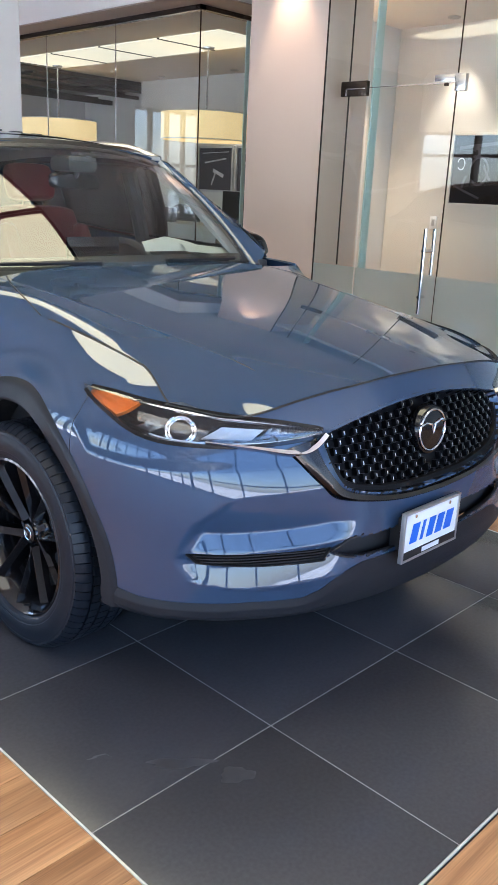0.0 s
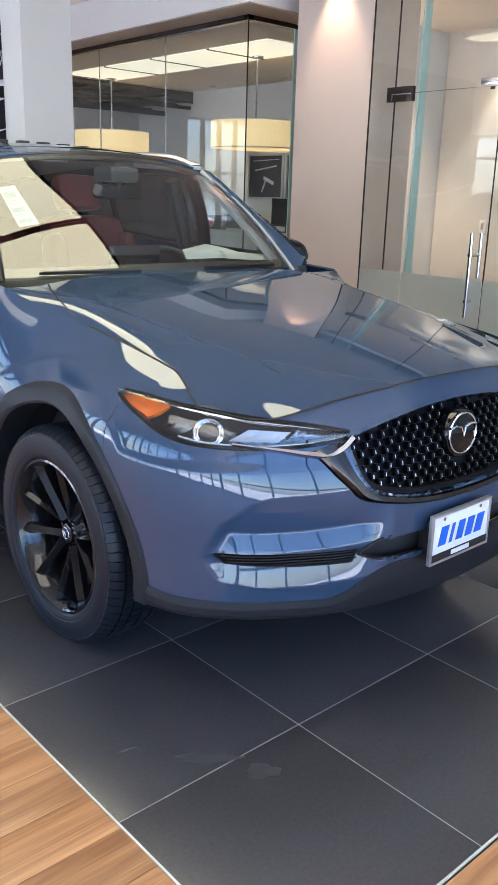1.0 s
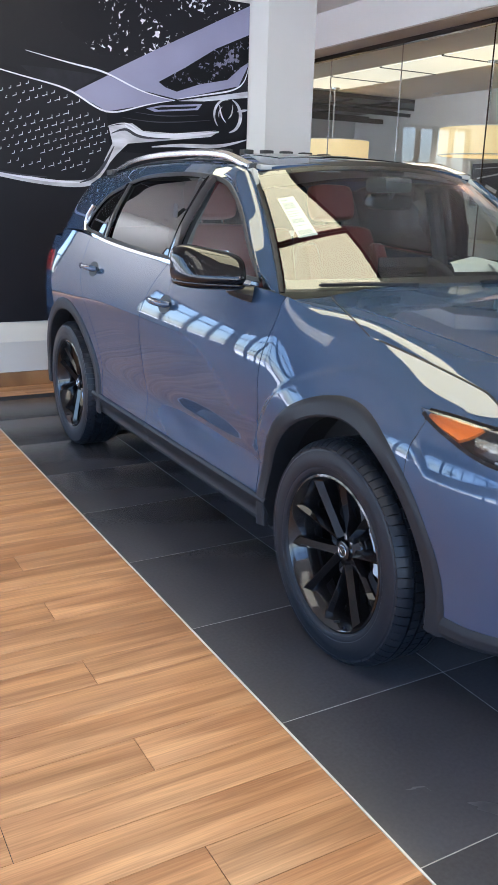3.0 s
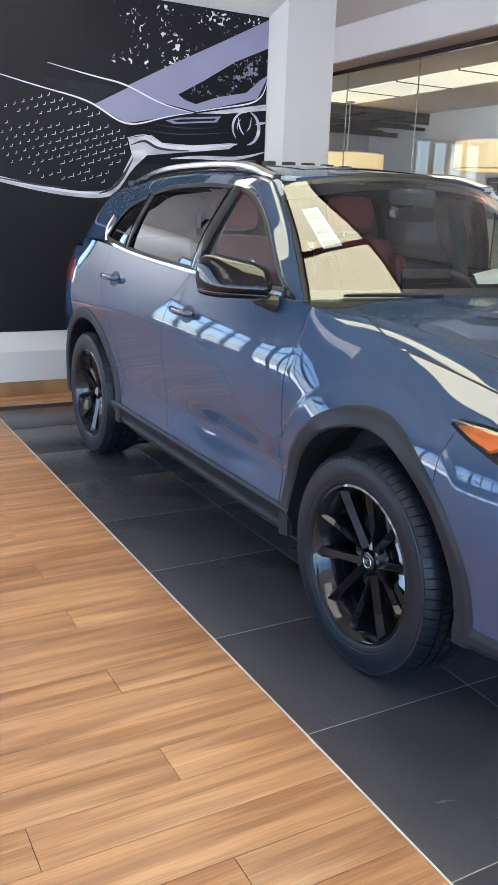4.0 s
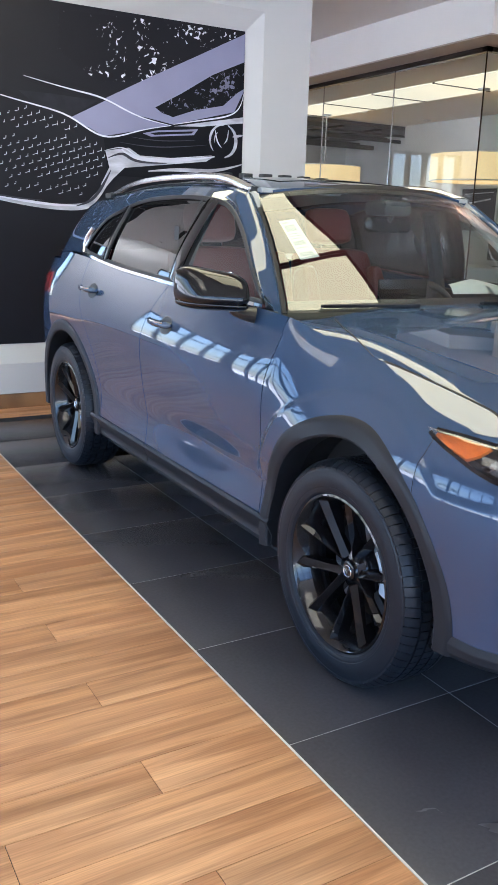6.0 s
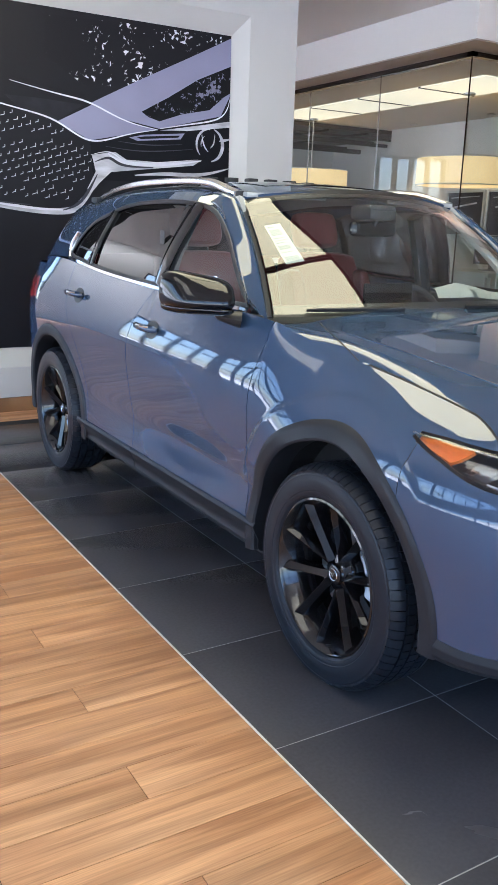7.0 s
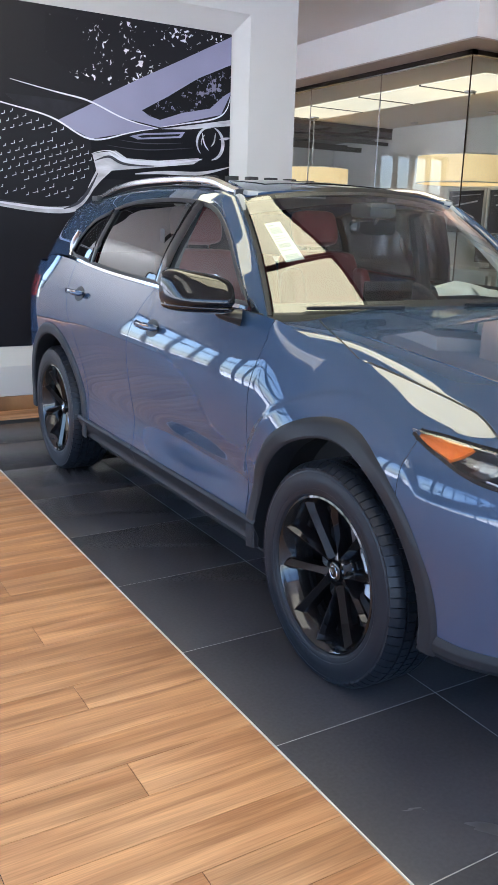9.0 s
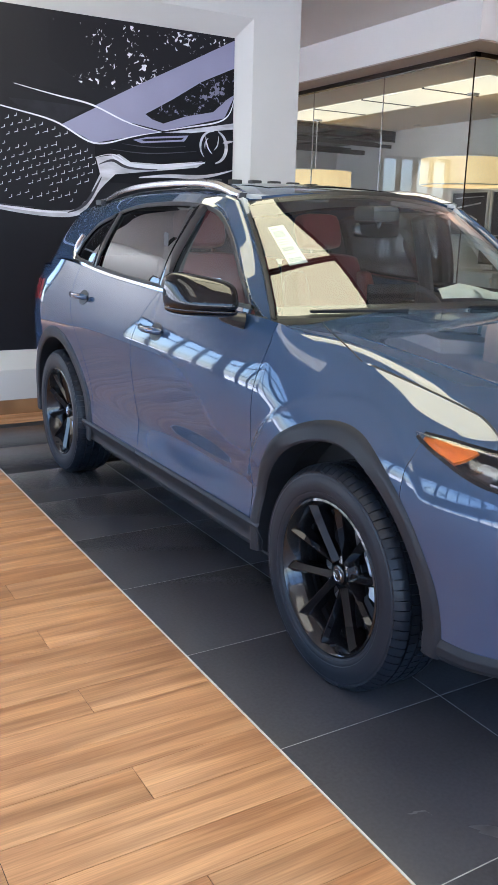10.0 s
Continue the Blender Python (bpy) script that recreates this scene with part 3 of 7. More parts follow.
seam_c = spl([0.3, 0.45, 0.6, 0.8, 0.95, 1.1, 1.25], [2.19, 2.19, 2.2, 2.3, 2.43, 2.48, 2.46])
GAP = 0.0022


def flank(y0, y1, n, top, keep=None, low=0.385, m=34):
    """A flank panel between two seams (functions of z)."""
    def fn(s, t):
        y = (y0(0.9) + y1(0.9)) / 2
        z = 0
        for _ in range(3):
            z = low + (top(y) - low) * t
            y = y0(z) + GAP + (y1(z) - y0(z) - 2 * GAP) * s
        return (-side_x(y, z), y, z)
    return grid(fn, lerp(0, 1, n), lerp(0, 1, m), keep and (lambda s, t: keep(fn(s, t))), flange=0.014)


def off_arch(yc, r):
    return lambda p: (p[1] - yc) ** 2 + (p[2] - HUB_Z) ** 2 > r * r


LAMP_UP = smooth_line([(1.121, 0.8965), (1.0, 0.898), (0.78, 0.893), (0.60, 0.879), (0.45, 0.862), (0.36, 0.846), (0.287, 0.829)], 30)
LAMP_LO = smooth_line([(1.121, 0.894), (1.065, 0.874), (0.936, 0.842), (0.80, 0.817), (0.665, 0.808), (0.498, 0.803), (0.357, 0.806), (0.287, 0.814)], 30)
lamp_poly = LAMP_UP + LAMP_LO[::-1]
lamp_top_z = lin([p[0] for p in LAMP_UP[::-1]], [p[1] for p in LAMP_UP[::-1]])
door_top = lambda y: belt(y) - 0.004
SEAM_U = 1.078


def fender_mesh():
    """The wing behind the bumper seam, with a tongue running forward above the lamp."""
    y_at = lambda u: skin(u, 0.9).y
    top = lambda u: side_top(y_at(u)) - 0.0005 if u > 0.80 else max(seam_z(y_at(u)), lamp_top_z(u) + 0.002)

    def tongue(u, t):
        lo = lamp_top_z(u) + 0.0015
        z = lo + (max(top(u), lo + 0.001) - lo) * t
        return skin(u, z)
    bm = grid(tongue, lerp(0.79, SEAM_U + 0.001, 36), lerp(0, 1, 10))
    warp = snapper([lamp_poly], 0.006)

    def rest(s, t):
        y = 0
        z = 0.9
        for _ in range(3):
            y0, y1 = NOSE_Y + SEAM_U - 1 + 0.001, seam_a(z) - GAP
            y = y0 + (y1 - y0) * s
            z = 0.385 + (side_top(y) - 0.0008 * (1 - step(y, 0.08, 0.13)) - 0.385) * t
        u, z = warp(1 + y - NOSE_Y, z)
        return skin(u, z)
    def held(s, t):
        p = rest(s, t)
        return off_arch(AXLE_F, 0.47)(p) and not (p.y < NOSE_Y + 0.13 and (inside((1 + p.y - NOSE_Y, p.z), lamp_poly)))
    b2 = grid(rest, lerp(0, 1, 110), lerp(0, 1, 90), held)
    bmesh.ops.delete(b2, geom=[v for v in b2.verts if not v.link_faces], context="VERTS")
    me = bpy.data.meshes.new("tmp")
    b2.to_mesh(me)
    bm.from_mesh(me)
    bpy.data.meshes.remove(me)
    b2.free()
    return bm


fender = pair("fender", fender_mesh(), M["paint"])
front_door = pair("front_door", flank(seam_a, seam_b, 50, door_top), M["paint"])
pair("fender_corner", grid(lambda u, z: skin(u, z) - skin_n(u, z) * 0.0025, lerp(1.085, 1.16, 14), lerp(0.862, 0.912, 12)), M["paint"])
rear_door = pair("rear_door", flank(seam_b, seam_c, 50, door_top, off_arch(AXLE_R, 0.47), m=60), M["paint"])
quarter = pair("quarter_panel", flank(seam_c, lambda z: TAIL_Y, 60, door_top, off_arch(AXLE_R, 0.47), m=60), M["paint"])


# ---- nose ----
GRILLE = smooth_line([(0.0, 0.867), (0.15, 0.861), (0.31, 0.842), (0.44, 0.818)], 18) + smooth_line([(0.463, 0.79), (0.452, 0.735), (0.435, 0.698), (0.395, 0.664), (0.27, 0.634), (0.12, 0.621), (0.0, 0.619)], 26)
INTAKE = smooth_line([(0.0, 0.526), (0.25, 0.526), (0.40, 0.524)], 10) + smooth_line([(0.462, 0.497), (0.42, 0.474), (0.30, 0.456), (0.0, 0.446)], 14)
FOG = smooth_line([(0.455, 0.506), (0.6, 0.516), (0.72, 0.521), (0.822, 0.521)], 12) + smooth_line([(0.80, 0.487), (0.70, 0.480), (0.58, 0.474), (0.475, 0.468)], 12)


def full(poly):
    return poly + [(-x, z) for x, z in poly[::-1] if x > 1e-6]


def to_u(poly):
    return [(u_of_x(x, z), z) for x, z in poly]


fog_prof = lin([0.40, 0.424, 0.446, 0.484, 0.49, 0.52, 0.524, 0.572, 0.578, 0.64, 0.68], [0, -0.004, 0.004, 0.017, 0.019, 0.010, 0.010, 0.031, 0.031, 0.010, 0])
fog_out = lin([0.40, 0.412, 0.423, 0.446, 0.505, 0.525, 0.607, 0.663, 0.69], [0.5, 0.63, 0.75, 0.82, 0.84, 0.84, 0.815, 0.76, 0.66])


def fog_depth(x, z):
    """How far the bumper is drawn in round the fog lamp slot."""
    m = step(x, 0.34, 0.47) * (1 - step(x, fog_out(z) - 0.035, fog_out(z)))
    return fog_prof(z) * m


nose_top = spl([0, 0.06, 0.18, 0.30, 0.395, 0.506, 0.64, 0.786, 1.0, 1.12], [0.930, 0.929, 0.921, 0.909, 0.893, 0.873, 0.881, 0.893, 0.897, 0.896])
lip_top = lin([0, 0.20, 0.26, 0.31, 0.36, 0.5, 0.66, 0.85, 1.1], [0.444, 0.444, 0.425, 0.388, 0.373, 0.382, 0.38, 0.372, 0.378])
g_in, i_in = shrink(full(to_u(GRILLE)), 0.002), shrink(full(to_u(INTAKE)), 0.002)
bumper_warp = snapper([lamp_poly, to_u(GRILLE), to_u(INTAKE), to_u(FOG)], 0.0047, 1.2)


def bumper_uz(u, t):
    lo = lip_top(u) - 0.012
    return bumper_warp(u, lo + (nose_top(u) - 0.002 - lo) * t)


def bumper_fn(u, t):
    u, z = bumper_uz(u, t)
    p, n = skin(u, z), skin_n(u, z)
    d = fog_depth(-p.x, z)
    if inside((u, z), g_in):
        d += 0.04
    return p - n * d


fog_u, gr_u, in_u = to_u(FOG), to_u(GRILLE), to_u(INTAKE)


def bumper_keep(u, t):
    z = lip_top(u) - 0.012 + (nose_top(u) - 0.002 - lip_top(u) + 0.012) * t
    return not inside((u, z), lamp_poly) and off_arch(AXLE_F, 0.47)(skin(u, z)) and not inside((u, z), fog_u)


us = lerp(0, SEAM_U - 0.0012, 170)
ts = lerp(0, 1, 116)
mid = lambda u, t: bumper_uz(u, t)
b_paint = both(grid(bumper_fn, us, ts, lambda u, t: bumper_keep(u, t) and not inside(mid(u, t), gr_u) and not inside(mid(u, t), in_u)))
bmesh.ops.remove_doubles(b_paint, verts=b_paint.verts[:], dist=0.0003)
front_bumper = part("front_bumper", b_paint, M["paint"], car)
grille = part("grille", both(grid(bumper_fn, us[:80], ts, lambda u, t: inside(mid(u, t), gr_u))), M["grille"], car, "gloss black grille of small chrome-tipped cells")
intake = part("intake", grid(lambda x, z: on_nose(x, z, -0.04), lerp(-0.5, 0.5, 40), lerp(0.43, 0.54, 6)), M["void"], front_bumper, "black lower air intake")
for s in (1, -1):
    back = grid(lambda x, z: on_nose(s * x, z, -0.046), lerp(0.45, 0.84, 30), lerp(0.47, 0.53, 4))
    part("fog_slot", back, M["void"], front_bumper)
    for k in range(5):
        z = lambda x: 0.482 + 0.0082 * k - 0.010 * step(x, 0.65, 0.45)
        xs_ = lerp(0.46, 0.785 + 0.007 * k, 24)
        part("fin", sweep([on_nose(s * x, z(x), -0.042) for x in xs_], [nose_n(s * x, z(x)) for x in xs_], 0.0042, 0.018), M["black"], front_bumper)
for s in (1, -1):
    ring_f = FOG[::-1] if s > 0 else FOG
    part("slot_trim", sweep([on_nose(s * x, z, -0.5 * (fog_depth(x, z) + 0.02) - 0.008) for x, z in ring_f], [nose_n(s * x, z) for x, z in ring_f], 0.007, 0.008, closed=True), M["black"], front_bumper)
lip_bot = lin([0, 0.3, 0.5, 0.66, 0.85, 1.1], [0.300, 0.315, 0.325, 0.326, 0.314, 0.308])
lip_out = lin([0, 0.2, 0.35, 0.5, 0.75, 1.0], [-0.12, -0.045, -0.004, 0.006, 0.007, 0.002])


def lip_fn(u, t):
    zb, zt = lip_bot(u), lip_top(u)
    z = zb - 0.05 + 0.05 * min(t / 0.35, 1) if t < 0.35 else zb + (zt - zb) * (t - 0.35) / 0.65
    p = skin(u, max(z, 0.34))
    k = 1 - 0.85 * step(u, 0.78, 0.95)
    if z < zb:
        z = zb - (zb - z) * k
    return Vector((p.x, p.y, z)) + skin_n(u, 0.36) * (lip_out(t) * (k if t < 0.35 else 1))


lip = both(grid(lip_fn, lerp(0, 1.06, 90), lerp(0, 1, 20), lambda u, t: off_arch(AXLE_F, 0.44)(lip_fn(u, t)), flange=0.012))
part("lip", lip, M["clad"], front_bumper, "dark grey plastic lower lip")
part("undertray", boxes(((-0.55, -0.60, 0.27), (0.55, -0.35, 0.31)), ((-0.42, -0.35, 0.22), (0.42, 0.45, 0.26)), ((-0.78, 0.45, 0.215), (0.78, 2.3, 0.24)), ((-0.45, 2.3, 0.23), (0.45, 3.4, 0.3))), M["void"], car)

# grille cells
y_in = -0.03
bmx = bmesh.new()
box(bmx, (-0.0021, -0.011, -0.0055), (0.0021, 0.006, 0.0055), 0.0008)
stud = bm_obj("stud", bmx, M["tick"])
stud_me = stud.data
bpy.data.objects.remove(stud)
bmx = bmesh.new()
box(bmx, (-0.0055, -0.009, -0.0105), (0.0055, 0.008, 0.0125), 0.002)
cell = bm_obj("cell", bmx, M["grille"])
cell_me = cell.data
bpy.data.objects.remove(cell)
GIN = full(shrink(GRILLE, 0.012))
for r in range(11):
    z = 0.852 - 0.0215 * r
    for cc in range(-10, 11):
        x = (cc + (0.5 if r % 2 else 0)) * 0.046
        if not inside((x, z), GIN) or math.hypot(x, z - 0.765) < 0.092:
            continue
        p, n = on_nose(x, z, y_in), nose_n(x, z)
        q = n.to_track_quat("-Y", "Z").to_matrix().to_4x4()
        for me, nm, d in ((cell_me, "cell", -0.002), (stud_me, "stud", 0.0)):
            ob = new(nm, me)
            ob.parent = grille
            ob.matrix_basis = Matrix.Translation(p + n * d) @ q
# the wing-shaped surround: a broad flare beside the grille, thinning below it
inner = smooth_line([(0.452, 0.812), (0.465, 0.788), (0.455, 0.735), (0.437, 0.698), (0.397, 0.664), (0.27, 0.633), (0.12, 0.620), (0.0, 0.618)], 40)
outer = smooth_line([(0.60, 0.786), (0.572, 0.772), (0.53, 0.722), (0.475, 0.666), (0.415, 0.634), (0.25, 0.604), (0.11, 0.594), (0.0, 0.591)], 40)


def wing_fn(i, t):
    j = int(round(i))
    (xa, za), (xb, zb) = inner[j], outer[j]
    x, z = xa + (xb - xa) * t, za + (zb - za) * t
    return on_nose(-x, z, lin([0, 0.12, 0.3, 0.75, 0.93, 1.0], [-0.028, -0.006, 0.012, 0.014, 0.008, -0.004])(t))


wing = both(grid(wing_fn, range(41), [0, 0.06, 0.12, 0.2, 0.3, 0.45, 0.6, 0.75, 0.85, 0.93, 1.0]))
bmesh.ops.remove_doubles(wing, verts=wing.verts[:], dist=0.0003)
part("grille_surround", wing, M["darkchrome"], car, "dark chrome wing-shaped grille surround")
for s in (1, -1):
    strip = smooth_line([(0.765, 0.812), (0.67, 0.797), (0.58, 0.779), (0.525, 0.776), (0.485, 0.79), (0.452, 0.81)], 30)
    part("lamp_strip", sweep([on_nose(s * x, z, 0.0) for x, z in strip], [nose_n(s * x, z) + Vector((0, 0, 0.3)) for x, z in strip], 0.017, 0.014, taper=[0.25 + 0.75 * step(i, 0, 16) for i in range(31)]), M["chrome"], car, "chrome strip under the headlight")
    part("wing_gap", grid(lambda x, t: on_nose(s * x, 0.783 + 0.027 * t + 0.03 * (0.62 - x), -0.012), lerp(0.45, 0.66, 16), lerp(0, 1, 4)), M["piano"], car)
pts2 = smooth_line([(x, z) for x, z in shrink(GRILLE, 0.010)[20:-3]], 50)
pts2 = pts2 + [(-x, z) for x, z in pts2[::-1]]
part("grille_frame", sweep([on_nose(x, z, -0.03) for x, z in pts2], [nose_n(x, z) for x, z in pts2], 0.02, 0.018), M["grille"], grille)
top_line = [(x, z) for x, z in GRILLE[:19]]
top_line = [(-x, z) for x, z in top_line[::-1]] + top_line[1:]
part("grille_lip", sweep([on_nose(x, z + 0.001, -0.010) for x, z in top_line], [nose_n(x, z) for x, z in top_line], 0.012, 0.011), M["paint"], grille)
for poly in (full(INTAKE),):
    part("intake_frame", sweep([on_nose(x, z, -0.012) for x, z in poly], [nose_n(x, z) for x, z in poly], 0.008, 0.010, closed=True), M["black"], intake)
# badge
bm = bmesh.new()
c, n = on_nose(0, 0.765, -0.012), Vector((0, -1, 0.06)).normalized()
q = n.to_track_quat("Z", "Y").to_matrix().to_4x4()
ring = lambda a, rx, ry, h: Matrix.Translation(c) @ q @ Vector((rx * math.cos(a), ry * math.sin(a), h))
disc = [[bm.verts.new(ring(a, rx, ry, h)) for a in [2 * math.pi * i / 48 for i in range(48)]] for rx, ry, h in ((0.082, 0.076, -0.03), (0.082, 0.076, -0.004), (0.078, 0.072, 0.004), (0.001, 0.001, 0.009))]
for a, b in zip(disc, disc[1:]):
    for i in range(48):
        bm.faces.new((a[i], a[(i + 1) % 48], b[(i + 1) % 48], b[i]))
badge = part("badge", bm, M["piano"], car, "oval glossy badge on the grille")
pts = [ring(2 * math.pi * i / 40, 0.068, 0.062, 0.006) for i in range(40)]
part("badge_ring", tube(pts, 0.0036, 8, closed=True), M["chrome"], badge)
pts = [ring(math.radians(a), rx, ry, 0.0075) for a, rx, ry in ((160, 0.068, 0.06), (145, 0.05, 0.045), (110, 0.028, 0.02), (270, 0.001, 0.008), (70, 0.028, 0.02), (35, 0.05, 0.045), (20, 0.068, 0.06))]
part("badge_wing", tube(pts, 0.0045, 8), M["chrome"], badge)
# plate
px, py, pz = -0.093, -0.962, 0.497
pl = part("plate", boxes(((px - 0.139, py, pz - 0.070), (px + 0.139, py + 0.006, pz + 0.070)), bevel=0.002), M["plate"], car, "white plate with slanted blue bars")
fr = boxes(((px - 0.147, py - 0.004, pz - 0.077), (px + 0.147, py + 0.01, pz - 0.069)), ((px - 0.147, py - 0.004, pz + 0.069), (px + 0.147, py + 0.01, pz + 0.077)), ((px - 0.147, py - 0.004, pz - 0.0688), (px - 0.139, py + 0.01, pz + 0.0688)), ((px + 0.139, py - 0.004, pz - 0.0688), (px + 0.147, py + 0.01, pz + 0.0688)), bevel=0.001)
part("plate_frame", fr, M["silver_trim"], pl)
part("plate_band", boxes(((px - 0.138, py - 0.003, pz - 0.0685), (px + 0.138, py - 0.001, pz - 0.046))), M["black"], pl)
part("plate_bracket", boxes(((px - 0.12, py + 0.006, pz - 0.05), (px + 0.12, -0.9, pz + 0.05))), M["black"], pl)
for sx in (-0.09, 0.09):
    part("screw", tube([(px + sx, py - 0.003, pz + 0.058), (px + sx, py + 0.002, pz + 0.058)], 0.006, 8), M["chrome"], pl)


for k in range(5):
    # a slanted blue block for each character
    x0 = px - 0.112 + 0.0455 * k
    w = (0.036, 0.014, 0.032, 0.034, 0.037)[k]
    x0 += (0, 0.008, -0.004, -0.004, -0.002)[k]
    part("bar", flat([(x0, py - 0.0003, pz - 0.024), (x0 + w, py - 0.0003, pz - 0.024), (x0 + w + 0.014, py - 0.0003, pz + 0.034), (x0 + 0.014, py - 0.0003, pz + 0.034)], 0.0015, (0, -1, 0)), M["blue"], pl)
part("small_bar", boxes(((px - 0.045, py - 0.0045, pz - 0.064), (px + 0.045, py - 0.0032, pz - 0.050))), M["plate"], pl)

# ---- hood ----
hood_c = spl([-0.85, -0.80, -0.6, -0.3, 0.0, 0.3, 0.55], [0.918, 0.930, 0.968, 1.015, 1.052, 1.088, 1.114])
crease = spl([-0.85, -0.70, -0.57, -0.3, 0.03, 0.18, 0.3, 0.45, 0.6], [0.468, 0.486, 0.50, 0.553, 0.60, 0.622, 0.648, 0.68, 0.70])
HOOD_U = 0.79
edge_u = lerp(HOOD_U, 1.0, 30)
edge_pts = [skin(u, max(side_top(skin(u, 0.9).y), lamp_top_z(u) + 0.002)) for u in edge_u]
nose_x, nose_z = lin([p.y for p in edge_pts], [-p.x for p in edge_pts]), lin([p.y for p in edge_pts], [p.z for p in edge_pts])
seam_yx = lambda y: side_x(y, side_top(y)) if y > -0.40 else nose_x(y)


def hood_back(x):
    return 0.545 - 0.10 * (x / 0.76) ** 2


def hood_z(x, y):
    x = abs(x)
    xs_, zs_ = seam_yx(y), side_top(y) if y > -0.40 else nose_z(y)
    c, k = hood_c(y), crease(y)
    zk = c - 0.001
    ridge = 0.0019 * math.exp(-((x - k) / 0.004) ** 2)
    if x <= k:
        return c + 0.026 - 0.027 * (x / k) ** 2 + ridge
    t = min((x - k) / max(xs_ - k, 0.01), 1)
    return zk + (zs_ - zk) * (0.30 * t + 0.20 * t * t + 0.50 * t**4) + ridge


CREASE_U = next(u for u in lerp(0.2, 0.7, 500) if -skin(u, nose_top(u)).x >= crease(skin(u, nose_top(u)).y))


def hood_fn(s, t):
    k = abs(s)
    u = CREASE_U * k / 0.70 if k <= 0.70 else CREASE_U + (HOOD_U - CREASE_U) * (k - 0.70) / 0.30
    f = skin(u, nose_top(u) + 0.001)
    xf, yf, zf = -f.x, f.y + 0.004, f.z
    xc = crease(skin(CREASE_U, nose_top(CREASE_U)).y)
    xe = nose_x(-1)
    y, x = yf, xf
    w = step(t, 0, 0.6)
    for _ in range(6):
        y = yf + (hood_back(x) - yf) * t
        e, c = seam_yx(y) - 0.003 * (1 - step(y, 0.08, 0.13)), crease(max(y, -0.80))
        if k <= 0.70:
            x = c * (xf / xc * (1 - w) + k / 0.70 * w)
        else:
            x = c + (e - c) * ((xf - xc) / (xe - xc) * (1 - w) + (k - 0.70) / 0.30 * w)
    z = hood_z(x, y) + (zf - hood_z(xf, yf)) * (1 - t) ** 4
    return (x if s > 0 else -x, y, z)


cut_x = spl([-0.2, 0.02, 0.10, 0.20, 0.27, 0.32, 0.38, 0.44, 0.55], [0.80, 0.735, 0.722, 0.712, 0.704, 0.695, 0.677, 0.652, 0.60])


def hood_split():
    """The hood sheet, cut along the shut line; what lies outboard belongs to the wings."""
    ks = lerp(0, 0.66, 52)[:-1] + [0.66, 0.675, 0.685, 0.692, 0.697, 0.70, 0.703, 0.708, 0.715, 0.725] + lerp(0.74, 1, 26)
    bm = grid(hood_fn, [-k for k in ks[:0:-1]] + ks, lerp(0, 1, 110))
    bm.verts.ensure_lookup_table()
    rows_n = 111
    cols = len(bm.verts) // rows_n
    for j in range(rows_n):
        row = [bm.verts[i * rows_n + j] for i in range(cols)]
        for half in ([v for v in row if v.co.x < 0], [v for v in row if v.co.x > 0]):
            v = min(half, key=lambda v: abs(abs(v.co.x) - cut_x(v.co.y)))
            if v.co.y > 0 and abs(abs(v.co.x) - cut_x(v.co.y)) < 0.012:
                v.co.x = math.copysign(cut_x(v.co.y), v.co.x)
                v.co.z = hood_z(v.co.x, v.co.y)
    outboard = lambda f: abs(f.calc_center_median().x) > cut_x(f.calc_center_median().y)
    b2 = bm.copy()
    bmesh.ops.delete(b2, geom=[f for f in b2.faces if not outboard(f)], context="FACES")
    bmesh.ops.delete(bm, geom=[f for f in bm.faces if outboard(f)], context="FACES")
    return bm, b2


hood_bm, shelf_bm = hood_split()
hood = part("hood", hood_bm, M["paint"], car, angle=60)
for s in (-1, 1):
    b2 = shelf_bm.copy()
    bmesh.ops.delete(b2, geom=[f for f in b2.faces if f.calc_center_median().x * s < 0], context="FACES")
    part("fender_top", b2, M["paint"], fender[0 if s < 0 else 1], angle=60)
for s in (-1, 1):
    ys = [y for y in lerp(0.03, 0.52, 60) if y < hood_back(cut_x(y)) - 0.004 and cut_x(y) < seam_yx(y) + 0.001]
    line = [Vector((s * cut_x(y), y, hood_z(cut_x(y), y) - 0.0004)) for y in ys]
    part("shut_line", sweep(line, Vector((0, 0, 1)), 0.006, 0.0012, rounded=False), M["void"], hood)
    front = [skin(u, nose_top(u) - 0.001) + skin_n(u, nose_top(u)) * 0.001 for u in lerp(0.0, HOOD_U, 70)]
    front = [Vector((-s * p.x, p.y, p.z)) for p in front]
    part("shut_line", sweep(front, [Vector((0, -0.6, 0.8))] * len(front), 0.0055, 0.0012, rounded=False), M["void"], hood)
    side = [Vector((s * seam_yx(y), y, (side_top(y) if y > -0.40 else nose_z(y)) + 0.0002)) for y in lerp(-0.57, 0.105, 54)]
    part("shut_line", sweep(side, Vector((s * 0.6, 0, 0.8)), 0.0055, 0.0012, rounded=False), M["void"], hood)
part("engine_bay", boxes(((-0.7, -0.62, 0.5), (0.7, 0.6, 0.86))), M["void"], car)


# ---- cabin shell ----
def screen_fn(s, t):
    k = abs(s)
    xb, xt = 0.74, 0.598
    yb, yt = 0.50 + 0.15 * k**2, 1.035 + 0.105 * k**2
    zb, zt = 1.122 - 0.012 * k**2, 1.585 - 0.052 * k**2
    x, y, z = xb + (xt - xb) * t, yb + (yt - yb) * t, zb + (zt - zb) * t
    b = 0.028 * math.sin(math.pi * t)
    return Vector((x * s, y - b * 0.65, z + b * 0.75))


